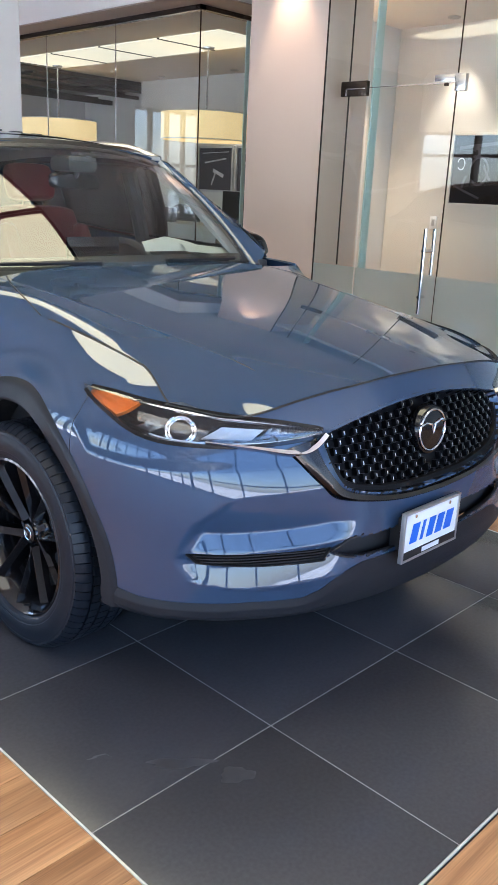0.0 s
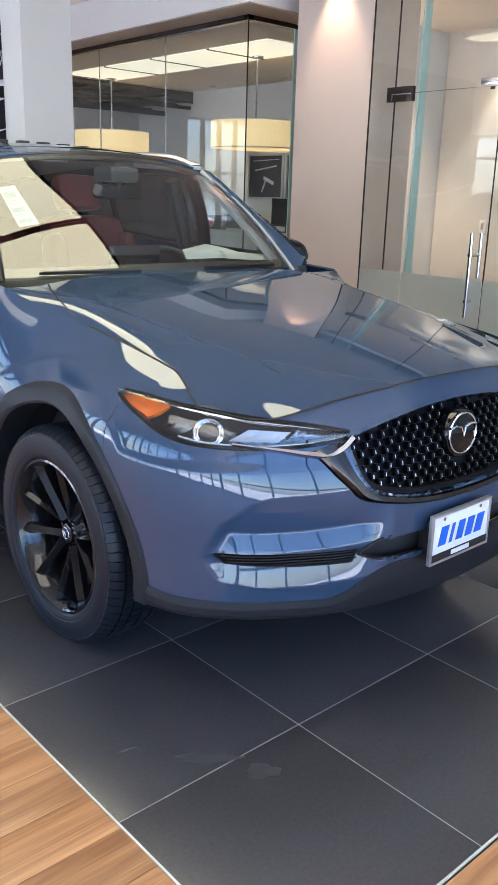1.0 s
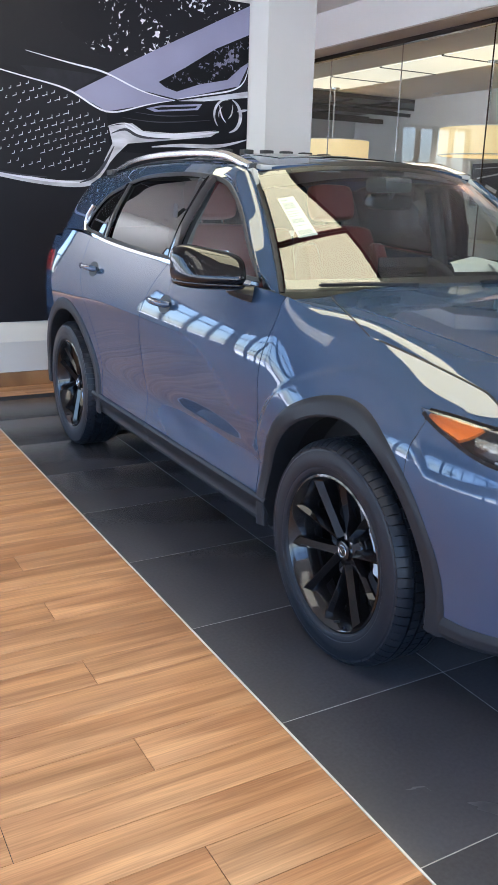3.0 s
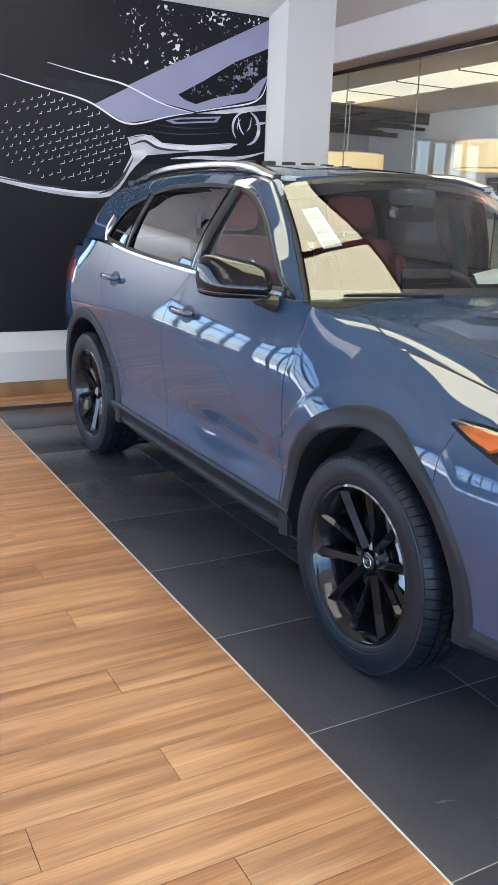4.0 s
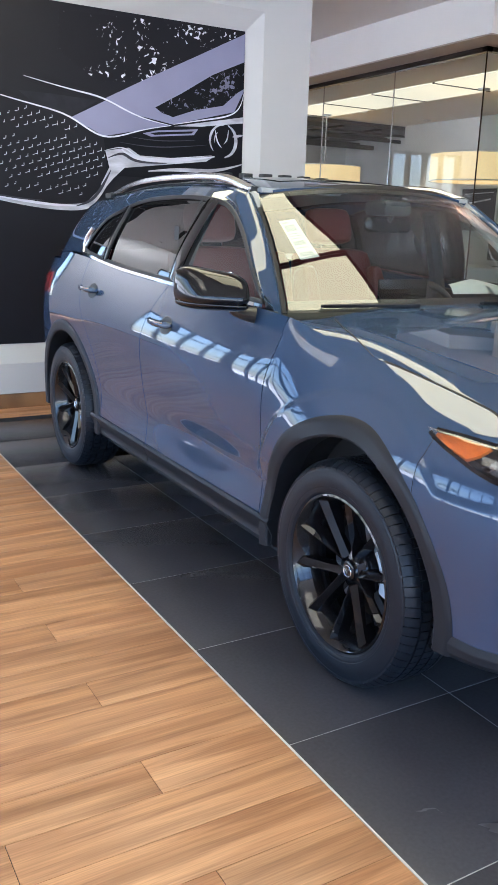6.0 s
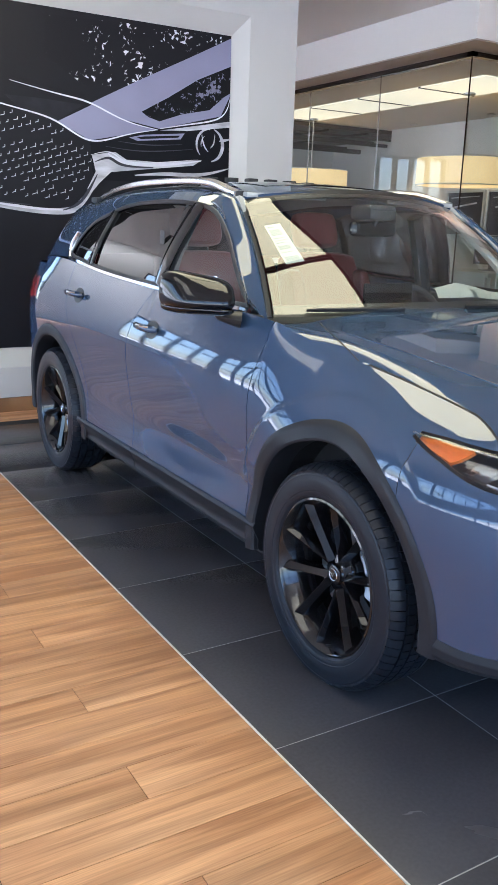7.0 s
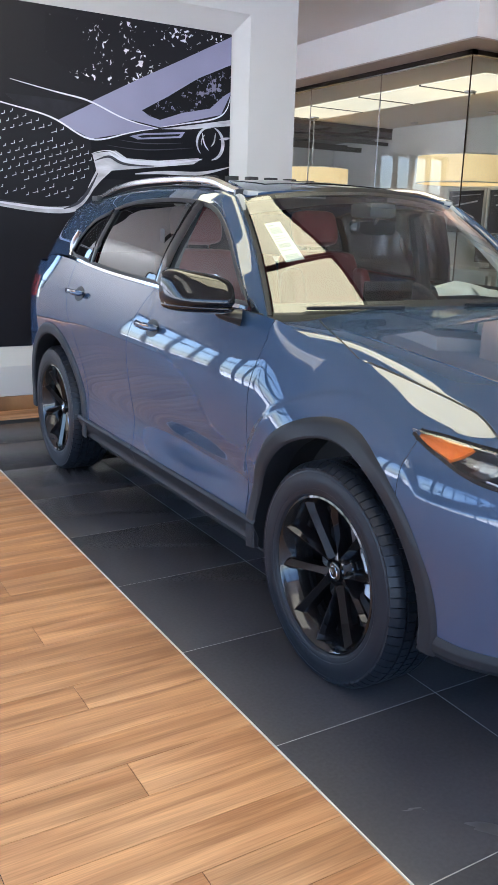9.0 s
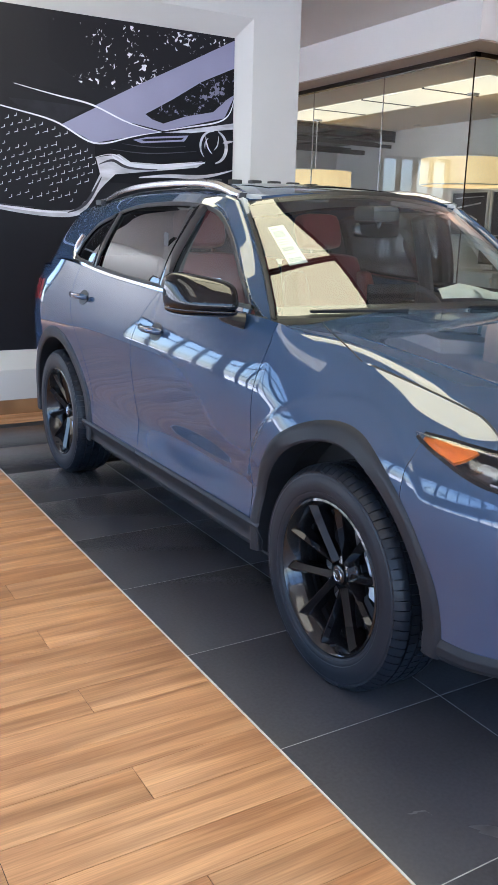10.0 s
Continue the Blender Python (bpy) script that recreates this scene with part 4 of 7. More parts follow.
screen = part("windscreen", grid(screen_fn, lerp(-0.97, 0.97, 40), lerp(0.01, 0.985, 24)), M["screen"], car, "clear windscreen reflecting the ceiling")
edge = [screen_fn(-1, t) for t in lerp(0, 1, 20)] + [screen_fn(s, 1) for s in lerp(-1, 1, 24)[1:-1]] + [screen_fn(1, t) for t in lerp(1, 0, 20)]
part("screen_seal", sweep([p + Vector((0, 0.01, -0.006)) for p in edge], [Vector((0, -0.65, 0.75))] * len(edge), 0.05, 0.006), M["black"], screen)
bm = grid(lambda s, t: screen_fn(s, t) + Vector((0, 0.003, -0.004)), lerp(-0.97, 0.97, 40), [0.0, 0.03, 0.055, 0.08])
part("frit", bm, M["black"], screen)
cowl = grid(lambda s, t: Vector((s * 0.735, hood_back(s * 0.76) - 0.03 + (0.13 + 0.16 * s * s) * t, 1.08 + 0.02 * t - 0.02 * abs(s))), lerp(-1, 1, 30), lerp(0, 1, 6))
part("cowl", cowl, M["black"], car, "black plastic cowl panel")
for x0, x1 in ((-0.60, -0.22), (0.10, 0.55)):
    arm = [screen_fn(x / 0.735, 0.012) + Vector((0, -0.014, 0.010)) for x in lerp(x0, x1, 10)]
    wiper = part("wiper", sweep(arm, Vector((0, -0.5, 0.85)), 0.02, 0.012, taper=[0.4 + 0.6 * i / 10 for i in range(11)]), M["black"], car)
    part("blade", sweep([p + Vector((0, 0.012, 0.0)) for p in arm], Vector((0, -0.5, 0.85)), 0.007, 0.008), M["rubber"], wiper)


def roof_fn(s, t):
    y0 = screen_fn(s * 0.98, 1).y + 0.012
    y = y0 + (3.17 - 0.03 * s * s - y0) * t
    e = green(1.0) * (1 - 0.07 * step(y, 2.2, 3.2)) + 0.0
    k = abs(s)
    z = roof_c(y) + (roof_e(y) - roof_c(y)) * (k**2.6)
    return (e * s, y, z)


roof = part("roof", grid(roof_fn, lerp(-1, 1, 48), lerp(0, 1, 60), flange=0.012), M["paint"], car)
part("headliner", grid(lambda s, t: Vector(roof_fn(s * 0.95, 0.02 + 0.95 * t)) - Vector((0, 0, 0.035)), lerp(-1, 1, 16), lerp(0, 1, 20)), M["headliner"], roof)
for s in (-1, 1):
    ditch = [Vector(roof_fn(s * 0.93, t)) + Vector((0, 0, 0.001)) for t in lerp(0.01, 0.97, 30)]
    part("roof_strip", sweep(ditch, Vector((0, 0, 1)), 0.018, 0.004), M["black"], roof)
    ys = lerp(1.16, 2.86, 30)
    lift = lambda y: 0.004 + 0.022 * step(y, 1.14, 1.40) * (1 - step(y, 2.5, 2.86))
    rail = [Vector((s * (0.592 - 0.035 * step(y, 2.2, 3.0)), y, roof_e(y) + 0.004 + lift(y))) for y in ys]
    part("roof_rail", sweep(rail, Vector((s * 0.35, 0, 1)), 0.034, 0.021), M["alu"], car, "satin silver roof rail")
    for y in (1.2, 2.82):
        part("rail_foot", boxes(((s * 0.582 - 0.02, y - 0.045, roof_e(y) - 0.005), (s * 0.582 + 0.02, y + 0.045, roof_e(y) + 0.024)), bevel=0.008), M["black"], roof)
for x in lerp(-0.46, 0.46, 8):
    z = roof_c(1.86) + 0.004 - 0.012 * (x / 0.46) ** 2
    part("roof_clip", boxes(((x - 0.03, 1.83, z - 0.05), (x + 0.024, 1.88, z + 0.017)), bevel=0.005), M["black"], roof)
sun_fn = lambda s, t: Vector(roof_fn(s * 0.62, 0.10 + 0.30 * t)) + Vector((0, 0, 0.003))
part("sunroof", grid(sun_fn, lerp(-1, 1, 12), lerp(0, 1, 12), flange=0.008), M["piano"], roof)

# window openings on the flank, as (y, z)
dlo_bot = lambda y: belt(y) + 0.016
dlo_top = spl([0.62, 0.80, 0.98, 1.16, 1.36, 1.6, 1.85, 2.1, 2.35, 2.52, 2.64], [1.135, 1.265, 1.385, 1.475, 1.515, 1.528, 1.526, 1.508, 1.455, 1.388, 1.26])
DLO = [(y, dlo_bot(y)) for y in lerp(0.63, 2.56, 24)] + [(y, dlo_top(y)) for y in lerp(2.64, 0.64, 34)]


def upper_keep(y, v):
    p = green_pt(y, v)
    return not inside((p.y, p.z), DLO) and p.z > screen_side(p.y) - 0.03


def screen_side(y):
    """Height of the windscreen's edge at y, below which the flank sheet ends ahead of the pillar."""
    return 1.11 + (y - 0.65) * (1.533 - 1.11) / (1.14 - 0.65) if y < 1.14 else 0


def upper_keep2(y, v):
    p = green_pt(y, v)
    if inside((p.y, p.z), DLO):
        return False
    return not (y < 1.24 and p.z > dlo_top(max(y, 0.63)) + 0.016)


bm = grid(green_pt, lerp(0.64, 3.44, 206), lerp(0, 1, 56), upper_keep2)
upper = pair("cabin_side", bm, M["paint"])
for s in (-1, 1):
    # A pillar between screen and door frame
    span = lerp(-0.04, 1.14, 23)
    a = [Vector((s * abs(screen_fn(1, min(t, 1)).x), screen_fn(1, min(t, 1)).y + 0.004 + 0.55 * max(t - 1, 0), screen_fn(1, min(t, 1)).z + 0.006 + 0.12 * max(t - 1, 0))) for t in span]
    b = []
    for t in span:
        y = 0.66 + 0.545 * t
        z = min(dlo_top(max(y - 0.02, 0.63)) + 0.022, roof_e(max(y, 0.95)))
        g = green_at(y, max(z, belt(y)))
        b.append(Vector((s * -g.x, g.y, g.z)))
    m1 = [p + Vector((s * 0.028, -0.012, 0.004)) for p in a]
    rows = [[p + Vector((-s * 0.004, 0.002, -0.016)) for p in a], a, m1, [p.lerp(q, 0.5) + Vector((s * 0.004, -0.004, 0.0)) for p, q in zip(m1, b)], b, [q + Vector((-s * 0.03, 0.03, -0.01)) for q in b]]
    fn = lambda i, j: rows[int(j)][int(i)]
    bm = grid(fn, range(24), range(6))
    bmesh.ops.subdivide_edges(bm, edges=bm.edges[:], cuts=1, use_grid_fill=True, smooth=0.3)
    part("pillar", bm, M["paint"], car, angle=25)

B1, B2 = 1.36, 2.30        # door pillars at mid height


def window(y_lo, y_hi, name, material, parent, label=""):
    """A pane between two slanted edges y(z) inside the opening."""
    def fn(s, t):
        z = 1.3
        y = 0
        for _ in range(4):
            y = y_lo(z) + (y_hi(z) - y_lo(z)) * s
            y = min(max(y, 0.64), 2.63)
            zb, zt = dlo_bot(y), max(dlo_top(y), dlo_bot(y) + 0.004)
            z = zb + (zt - zb) * t
        g = green_at(y, z)
        return g + Vector((0.012, 0, 0))
    bm = grid(fn, lerp(0, 1, 24), lerp(0, 1, 16))
    return pair(name, bm, material, None, label)


slope = lambda y, k: (lambda z: y - (z - 1.16) * k)
window(lambda z: 0.64, slope(1.385, 0.22), "front_window", M["sideglass"], None, "clear front door glass")
window(slope(1.455, 0.22), slope(2.245, 0.18), "rear_window", M["privacy"], None, "dark privacy glass")
window(slope(2.305, 0.18), lambda z: 2.63, "quarter_window", M["privacy"], None, "dark privacy glass")


def post(y, k, w, name="door_post"):
    pts, ups = [], []
    for t in lerp(0, 1, 12):
        z = dlo_bot(y)
        for _ in range(4):
            yy = y - (z - 1.16) * k
            z = dlo_bot(yy) + (dlo_top(yy) - dlo_bot(yy)) * t
        pts.append(green_at(yy, z) + Vector((0.006, 0, 0)))
        ups.append(Vector((-0.9, 0, 0.35)))
    return pair(name, sweep(pts, ups, w, 0.008), M["piano"])


post(1.42, 0.22, 0.105)
post(2.275, 0.18, 0.075)
ring = DLO[2:]
pts = [green_at(y, z) for y, z in ring]
pair("window_frame", sweep([p + Vector((0.004, 0, 0)) for p in pts], [Vector((-0.9, 0, 0.35))] * len(pts), 0.02, 0.006, closed=True), M["black"])
low = [green_at(y, belt(y) + 0.004) for y in lerp(0.68, 2.58, 40)] + [green_at(y, z) for y, z in ((2.64, 1.232), (2.675, 1.27), (2.672, 1.32), (2.64, 1.37))]
pair("belt_moulding", sweep([p + Vector((0.002, 0, 0)) for p in low], [Vector((-0.95, 0, 0.25))] * len(low), 0.019, 0.014), M["chrome"], None, "thin chrome strip under the windows")

# ---- cladding: sills and arches ----
def sill_fn(y, t):
    z = lin([0, 0.25, 0.4, 1.0], [0.235, 0.272, 0.285, 0.40])(t)
    x = lin([0, 0.25, 0.4, 0.52, 0.56, 0.62, 0.86, 0.92, 1.0], [0.70, 0.79, 0.868, 0.884, 0.879, 0.876, 0.899, 0.904, 0.896])(t)
    return (-x, y, z)


sill = pair("sill_cladding", grid(sill_fn, lerp(0.44, 1.578, 30), lerp(0, 1, 14), flange=0.01), M["clad"], None, "dark grey plastic sill cladding")
pair("sill_cladding", grid(sill_fn, lerp(1.584, 2.33, 20), lerp(0, 1, 14), flange=0.01), M["clad"], None, "dark grey plastic sill cladding")
pair("sill_floor", boxes(((-0.80, 0.42, 0.23), (-0.5, 2.3, 0.39))), M["void"])


def arch(yc, a0, a1, front):
    """The plastic arch round a wheel; angles from the rear horizontal, over the top."""
    def fn(a, t):
        r_in, r_out = 0.435, 0.50
        r = r_in + (r_out - r_in) * max(t, 0)
        z = HUB_Z + r * math.sin(a)
        y = yc + r * math.cos(a)
        z = max(z, 0.31 if front and y < yc else 0.285)
        if front and y < NOSE_Y:
            lo, hi = 0.6, 1.0
            for _ in range(30):
                mid = (lo + hi) / 2
                lo, hi = (mid, hi) if skin(mid, max(z, 0.33)).y < y else (lo, mid)
            x = -skin(lo, max(z, 0.33)).x
        else:
            x = side_x(y, max(z, 0.40))
        x = max(x, 0.86)
        prof = lin([-0.5, -0.01, 0.0, 0.12, 0.8, 1.0], [-0.09, -0.012, 0.004, 0.010, 0.009, 0.001])(t)
        return (-(x + prof), y, z)
    return grid(fn, lerp(a0, a1, 64), [-0.5, -0.25, -0.01, 0.0, 0.06, 0.12, 0.3, 0.5, 0.65, 0.8, 0.92, 1.0])


pair("arch_cladding", arch(AXLE_F, -0.15, math.pi + 0.26, True), M["clad"], None, "dark grey plastic wheel arch")
pair("arch_cladding", arch(AXLE_R, -0.25, math.pi + 0.14, False), M["clad"], None, "dark grey plastic wheel arch")


def liner(yc):
    prof = [(-0.87, 0.445), (-0.6, 0.45), (-0.45, 0.44)]
    bm = bmesh.new()
    for i in range(40):
        a, b = (-0.15 + (math.pi + 0.17) * i / 40), (-0.15 + (math.pi + 0.17) * (i + 1) / 40)
        for (x0, r0), (x1, r1) in zip(prof, prof[1:] + [(-0.45, 0.1)]):
            bm.faces.new([bm.verts.new((x, yc + r * math.cos(k), HUB_Z + r * math.sin(k))) for x, r, k in ((x0, r0, a), (x1, r1, a), (x1, r1, b), (x0, r0, b))])
    return bm


pair("arch_liner", liner(AXLE_F), M["void"])
pair("arch_liner", liner(AXLE_R), M["void"])


# ---- wheels ----
def wheel_thing():
    """A wheel about its own centre, its outer face towards -x."""
    rim_prof = [(0.09, 0.235), (0.085, 0.25), (0.02, 0.228), (-0.06, 0.232), (-0.085, 0.246), (-0.096, 0.254), (-0.102, 0.254), (-0.104, 0.247), (-0.098, 0.241), (-0.05, 0.216), (0.02, 0.206), (0.08, 0.21)]
    wheel = bm_obj("wheel", lathe(rim_prof, 72), M["barrel"])
    wheel.parent = car
    wheel.matrix_parent_inverse = Matrix.Translation(-car.location)
    R = TYRE_R
    prof = [(0.098, 0.243), (0.115, 0.27), (0.121, 0.30), (0.116, 0.335), (0.104, 0.350), (0.095, R - 0.014), (0.0, R - 0.011), (-0.090, R - 0.0145), (-0.099, 0.344), (-0.1065, 0.336), (-0.1085, 0.331), (-0.1095, 0.329), (-0.1095, 0.325), (-0.1115, 0.315), (-0.113, 0.303), (-0.113, 0.29), (-0.1115, 0.279), (-0.1100, 0.277), (-0.1100, 0.273), (-0.109, 0.268), (-0.1065, 0.261), (-0.103, 0.258), (-0.099, 0.252)]
    tyre = bm_obj("tyre", lathe(prof, 120), M["rubber"], 22)
    tyre.parent = wheel
    tagged(tyre, "black road tyre with a blocky tread")
    verts, faces = [], []
    N = 74
    for i in range(N):
        for x0, x1, gap, lag in ((-0.108, -0.066, 0.055, 0.0), (-0.058, -0.026, 0.05, 0.5), (-0.018, 0.018, 0.06, 0.2), (0.026, 0.058, 0.05, 0.7), (0.066, 0.108, 0.055, 0.3)):
            a0, a1 = 2 * math.pi * (i + lag + gap) / N, 2 * math.pi * (i + lag + 1 - gap) / N
            n = len(verts)
            edge = abs(x0) > 0.06
            xs4 = [x0, x0 + (x1 - x0) * 0.35, x0 + (x1 - x0) * 0.7, x1]
            top = lambda x: R - max(abs(x) - 0.068, 0) ** 2 * 13.0
            for a in (a0, (a0 + a1) / 2, a1):
                for x in xs4:
                    r = top(x)
                    verts.append((x, r * math.cos(a + x * 0.25), r * math.sin(a + x * 0.25)))
            for p in range(2):
                for q in range(3):
                    faces.append((n + p * 4 + q, n + p * 4 + q + 1, n + p * 4 + q + 5, n + p * 4 + q + 4))
            rim_i = [0, 1, 2, 3, 7, 11, 10, 9, 8, 4]
            m = len(verts)
            for k in rim_i:
                v = Vector(verts[n + k])
                r = math.hypot(v.y, v.z)
                f = (min(r, R) - 0.014) / r
                verts.append((v.x * 0.985, v.y * f, v.z * f))
            for k in range(10):
                faces.append((n + rim_i[k], m + k, m + (k + 1) % 10, n + rim_i[(k + 1) % 10]))
    me = bpy.data.meshes.new("tread")
    me.from_pydata(verts, [], faces)
    me.materials.append(M["rubber"])
    me.polygons.foreach_set("use_smooth", [True] * len(me.polygons))
    me.set_sharp_from_angle(angle=radians(30))
    tread = new("tread", me)
    tread.parent = wheel
    tagged(tread, "blocky tyre tread", kind="stuff")
    # ten blades in five pairs, each with a sharp ridge between a broad and a narrow face
    for k in range(5):
        base = 2 * math.pi * k / 5 + math.pi / 2
        for sgn in (-1, 1):
            bm = bmesh.new()
            rows = []
            for t, w, d in ((0.0, 0.018, 0.024), (0.2, 0.0145, 0.016), (0.5, 0.015, 0.002), (0.8, 0.0185, -0.012), (1.0, 0.0235, -0.02)):
                ah, ar = base + sgn * 0.52, base + sgn * 0.275
                py_, pz_ = [0.045 * f(ah) * (1 - t) + 0.2465 * f(ar) * t for f in (math.cos, math.sin)]
                r, a = math.hypot(py_, pz_), math.atan2(pz_, py_)
                rad_v, tan_v = Vector((0, math.cos(a), math.sin(a))), Vector((0, -math.sin(a), math.cos(a)))
                c = rad_v * r + Vector((-0.062 + d, 0, 0))
                q0 = sgn * (0.42 - 0.2 * t)
                prof = [(-1, 0.045), (-1, 0.010), (-0.9, 0.003), (q0 - 0.04, -0.0125), (q0 + 0.04, -0.0125), (0.9, 0.003), (1, 0.010), (1, 0.045)]
                rows.append([bm.verts.new(c + tan_v * (w * q) + Vector((h, 0, 0))) for q, h in prof])
            for r0, r1 in zip(rows, rows[1:]):
                for j in range(7):
                    bm.faces.new((r0[j], r0[j + 1], r1[j + 1], r1[j]))
            sp = bm_obj("spoke", bm, M["rim"], 14)
            sp.parent = wheel
    hub = bm_obj("hub", lathe([(0.05, 0.084), (-0.012, 0.08), (-0.03, 0.068), (-0.04, 0.036), (-0.046, 0.033)], 40), M["rim"])
    hub.parent = wheel
    cap = bm_obj("hub_cap", lathe([(-0.042, 0.0335), (-0.052, 0.031), (-0.055, 0.024), (-0.0555, 0.0005)], 32), M["piano"])
    cap.parent = wheel
    cr = bm_obj("cap_ring", tube([(-0.0555, 0.019 * math.cos(a), 0.019 * math.sin(a)) for a in [2 * math.pi * i / 24 for i in range(24)]], 0.0018, 6, closed=True), M["chrome"])
    cr.parent = wheel
    cw = bm_obj("cap_wing", tube([(-0.057, y, z) for y, z in ((-0.017, 0.008), (-0.008, 0.006), (0, -0.006), (0.008, 0.006), (0.017, 0.008))], 0.0018, 6), M["chrome"])
    cw.parent = wheel
    for k in range(5):
        a = 2 * math.pi * k / 5 - math.pi / 2
        nut = bm_obj("wheel_nut", tube([(-0.02, 0.057 * math.cos(a), 0.057 * math.sin(a)), (-0.043, 0.057 * math.cos(a), 0.057 * math.sin(a))], 0.0095, 6), M["rim"])
        nut.parent = wheel
    disc = bm_obj("brake_disc", lathe([(0.010, 0.06), (0.010, 0.152), (0.034, 0.152), (0.034, 0.06)], 60), M["steel"])
    disc.parent = wheel
    bm = bmesh.new()
    rows = []
    for i in range(9):
        a = -0.62 + 1.1 * i / 8 + math.pi
        rows.append([bm.verts.new((x, r * math.cos(a), r * math.sin(a))) for x, r in ((-0.016, 0.115), (-0.026, 0.13), (-0.026, 0.178), (-0.014, 0.192), (0.06, 0.192), (0.06, 0.115))])
    for r0, r1 in zip(rows, rows[1:]):
        for j in range(6):
            bm.faces.new((r0[j], r0[(j + 1) % 6], r1[(j + 1) % 6], r1[j]))
    bm.faces.new(rows[0][::-1])
    bm.faces.new(rows[-1])
    cal = bm_obj("caliper", bm, M["caliper"])
    cal.parent = wheel
    back = bm_obj("backing_plate", lathe([(0.045, 0.02), (0.045, 0.2), (0.065, 0.208)], 40), M["void"])
    back.parent = wheel
    valve = bm_obj("valve", tube([(-0.088, 0.0, -0.222), (-0.108, 0.0, -0.217)], 0.004, 6), M["rubber"])
    valve.parent = wheel
    return tagged(wheel, "gloss black ten-spoke alloy wheel")


wheel = wheel_thing()
wheel.matrix_basis = pose(-0.803, AXLE_F, HUB_Z, -14)
copy_thing(wheel, pose(-0.803, AXLE_R, HUB_Z, 20))
copy_thing(wheel, pose(0.803, AXLE_F, HUB_Z, 30, 0, 180))
copy_thing(wheel, pose(0.803, AXLE_R, HUB_Z, 10, 0, 180))


# ---- headlights ----
M["lampwhite"] = mat("clear_light_guide", (0.36, 0.4, 0.45), 0.12, 0, 0.05, 30, coat=1.0)
M["lamp_smoke"] = mat("smoked_reflector", (0.10, 0.12, 0.15), 0.12, 0.9, 0.2, 30)
K = 30 / 6
lu = lin([i / K for i in range(31)], [p[1] for p in LAMP_UP])
ll = lin([i / K for i in range(31)], [p[1] for p in LAMP_LO])
lus = lin([i / K for i in range(31)], [p[0] for p in LAMP_UP])
lls = lin([i / K for i in range(31)], [p[0] for p in LAMP_LO])


def lamp_pt(i, t, out):
    u = lus(i) * (1 - t) + lls(i) * t
    z = lu(i) * (1 - t) + ll(i) * t
    return skin(u, z) + skin_n(u, z) * out


for s in (-1, 1):
    fix = (lambda b: b) if s < 0 else mirrored
    body = part("headlight", fix(grid(lambda i, t: lamp_pt(i, t, -0.002 - 0.055 * math.sin(math.pi * t) ** 0.5 * min(i / 0.8, 1) * min((6 - i) / 0.8 + 0.05, 1)), lerp(0, 6, 50), lerp(0, 1, 18))), M["lampgrey"], car, "clear headlight with an amber corner")
    part("lamp_lens", fix(grid(lambda i, t: lamp_pt(i, t, 0.004 * math.sin(math.pi * t)), lerp(0, 6, 50), lerp(0, 1, 12))), M["lens"], body)
    rim = [lamp_pt(i, 0, 0.0) for i in lerp(0.3, 6, 40)] + [lamp_pt(i, 1, 0.0) for i in lerp(5.9, 0.3, 40)]
    nn = [skin_n(lus(i), lu(i)) for i in lerp(0.3, 6, 40)] + [skin_n(lls(i), ll(i)) for i in lerp(5.9, 0.3, 40)]
    part("lamp_bezel", fix(sweep([p - n * 0.007 for p, n in zip(rim, nn)], nn, 0.013, 0.0085)), M["piano"], body)
    part("indicator", fix(grid(lambda i, t: lamp_pt(i, t, -0.006 - 0.008 * math.sin(math.pi * t)), lerp(0.30, 1.5, 18), lerp(0.10, 0.86, 10), flange=0.01)), M["amber"], body, "amber corner indicator")
    nrm = lambda i: skin_n(lus(i), (lu(i) + ll(i)) / 2)
    part("light_bar", fix(sweep([lamp_pt(i, 0.86, -0.018) for i in lerp(2.4, 5.4, 30)], [nrm(i) for i in lerp(2.4, 5.4, 30)], 0.0045, 0.005)), M["lampwhite"], body, "clear running-light bar")
    for i0, i1, t0, t1, dep, m in ((1.6, 2.2, 0.15, 0.75, -0.036, "lamp_smoke"), (3.35, 4.3, 0.2, 0.62, -0.03, "lampwhite"), (4.4, 5.2, 0.14, 0.6, -0.022, "lamp_smoke"), (5.25, 5.8, 0.15, 0.8, -0.012, "lampgrey")):
        bm = grid(lambda i, t: lamp_pt(i, t, dep - 0.012 * math.sin(math.pi * t) - 0.0004 * math.cos(26 * i)), lerp(i0, i1, 20), lerp(t0, t1, 8), flange=0.008)
        part("reflector_bowl", fix(bm), M[m], body)
    part("lamp_brow", fix(sweep([lamp_pt(i, 0.06, -0.012) for i in lerp(1.3, 5.6, 30)], [nrm(i) for i in lerp(1.3, 5.6, 30)], 0.010, 0.008)), M["chrome"], body)
    for i, r in ((2.75, 0.027),):
        c = lamp_pt(i, 0.5, -0.038)
        n = nrm(i)
        q = n.to_track_quat("Z", "Y").to_matrix().to_4x4()
        bm = bmesh.new()
        bmesh.ops.create_uvsphere(bm, u_segments=24, v_segments=14, radius=r, matrix=Matrix.Translation(c) @ q)
        part("projector", fix(bm), M["piano"], body)
        for k, w in ((1.1, 0.003), (1.38, 0.005)):
            pts = [Matrix.Translation(c) @ q @ Vector((r * k * math.cos(a), r * k * math.sin(a), r * 0.35)) for a in [2 * math.pi * g / 28 for g in range(28)]]
            part("projector_ring", fix(tube(pts, w, 8, closed=True)), M["chrome"], body)

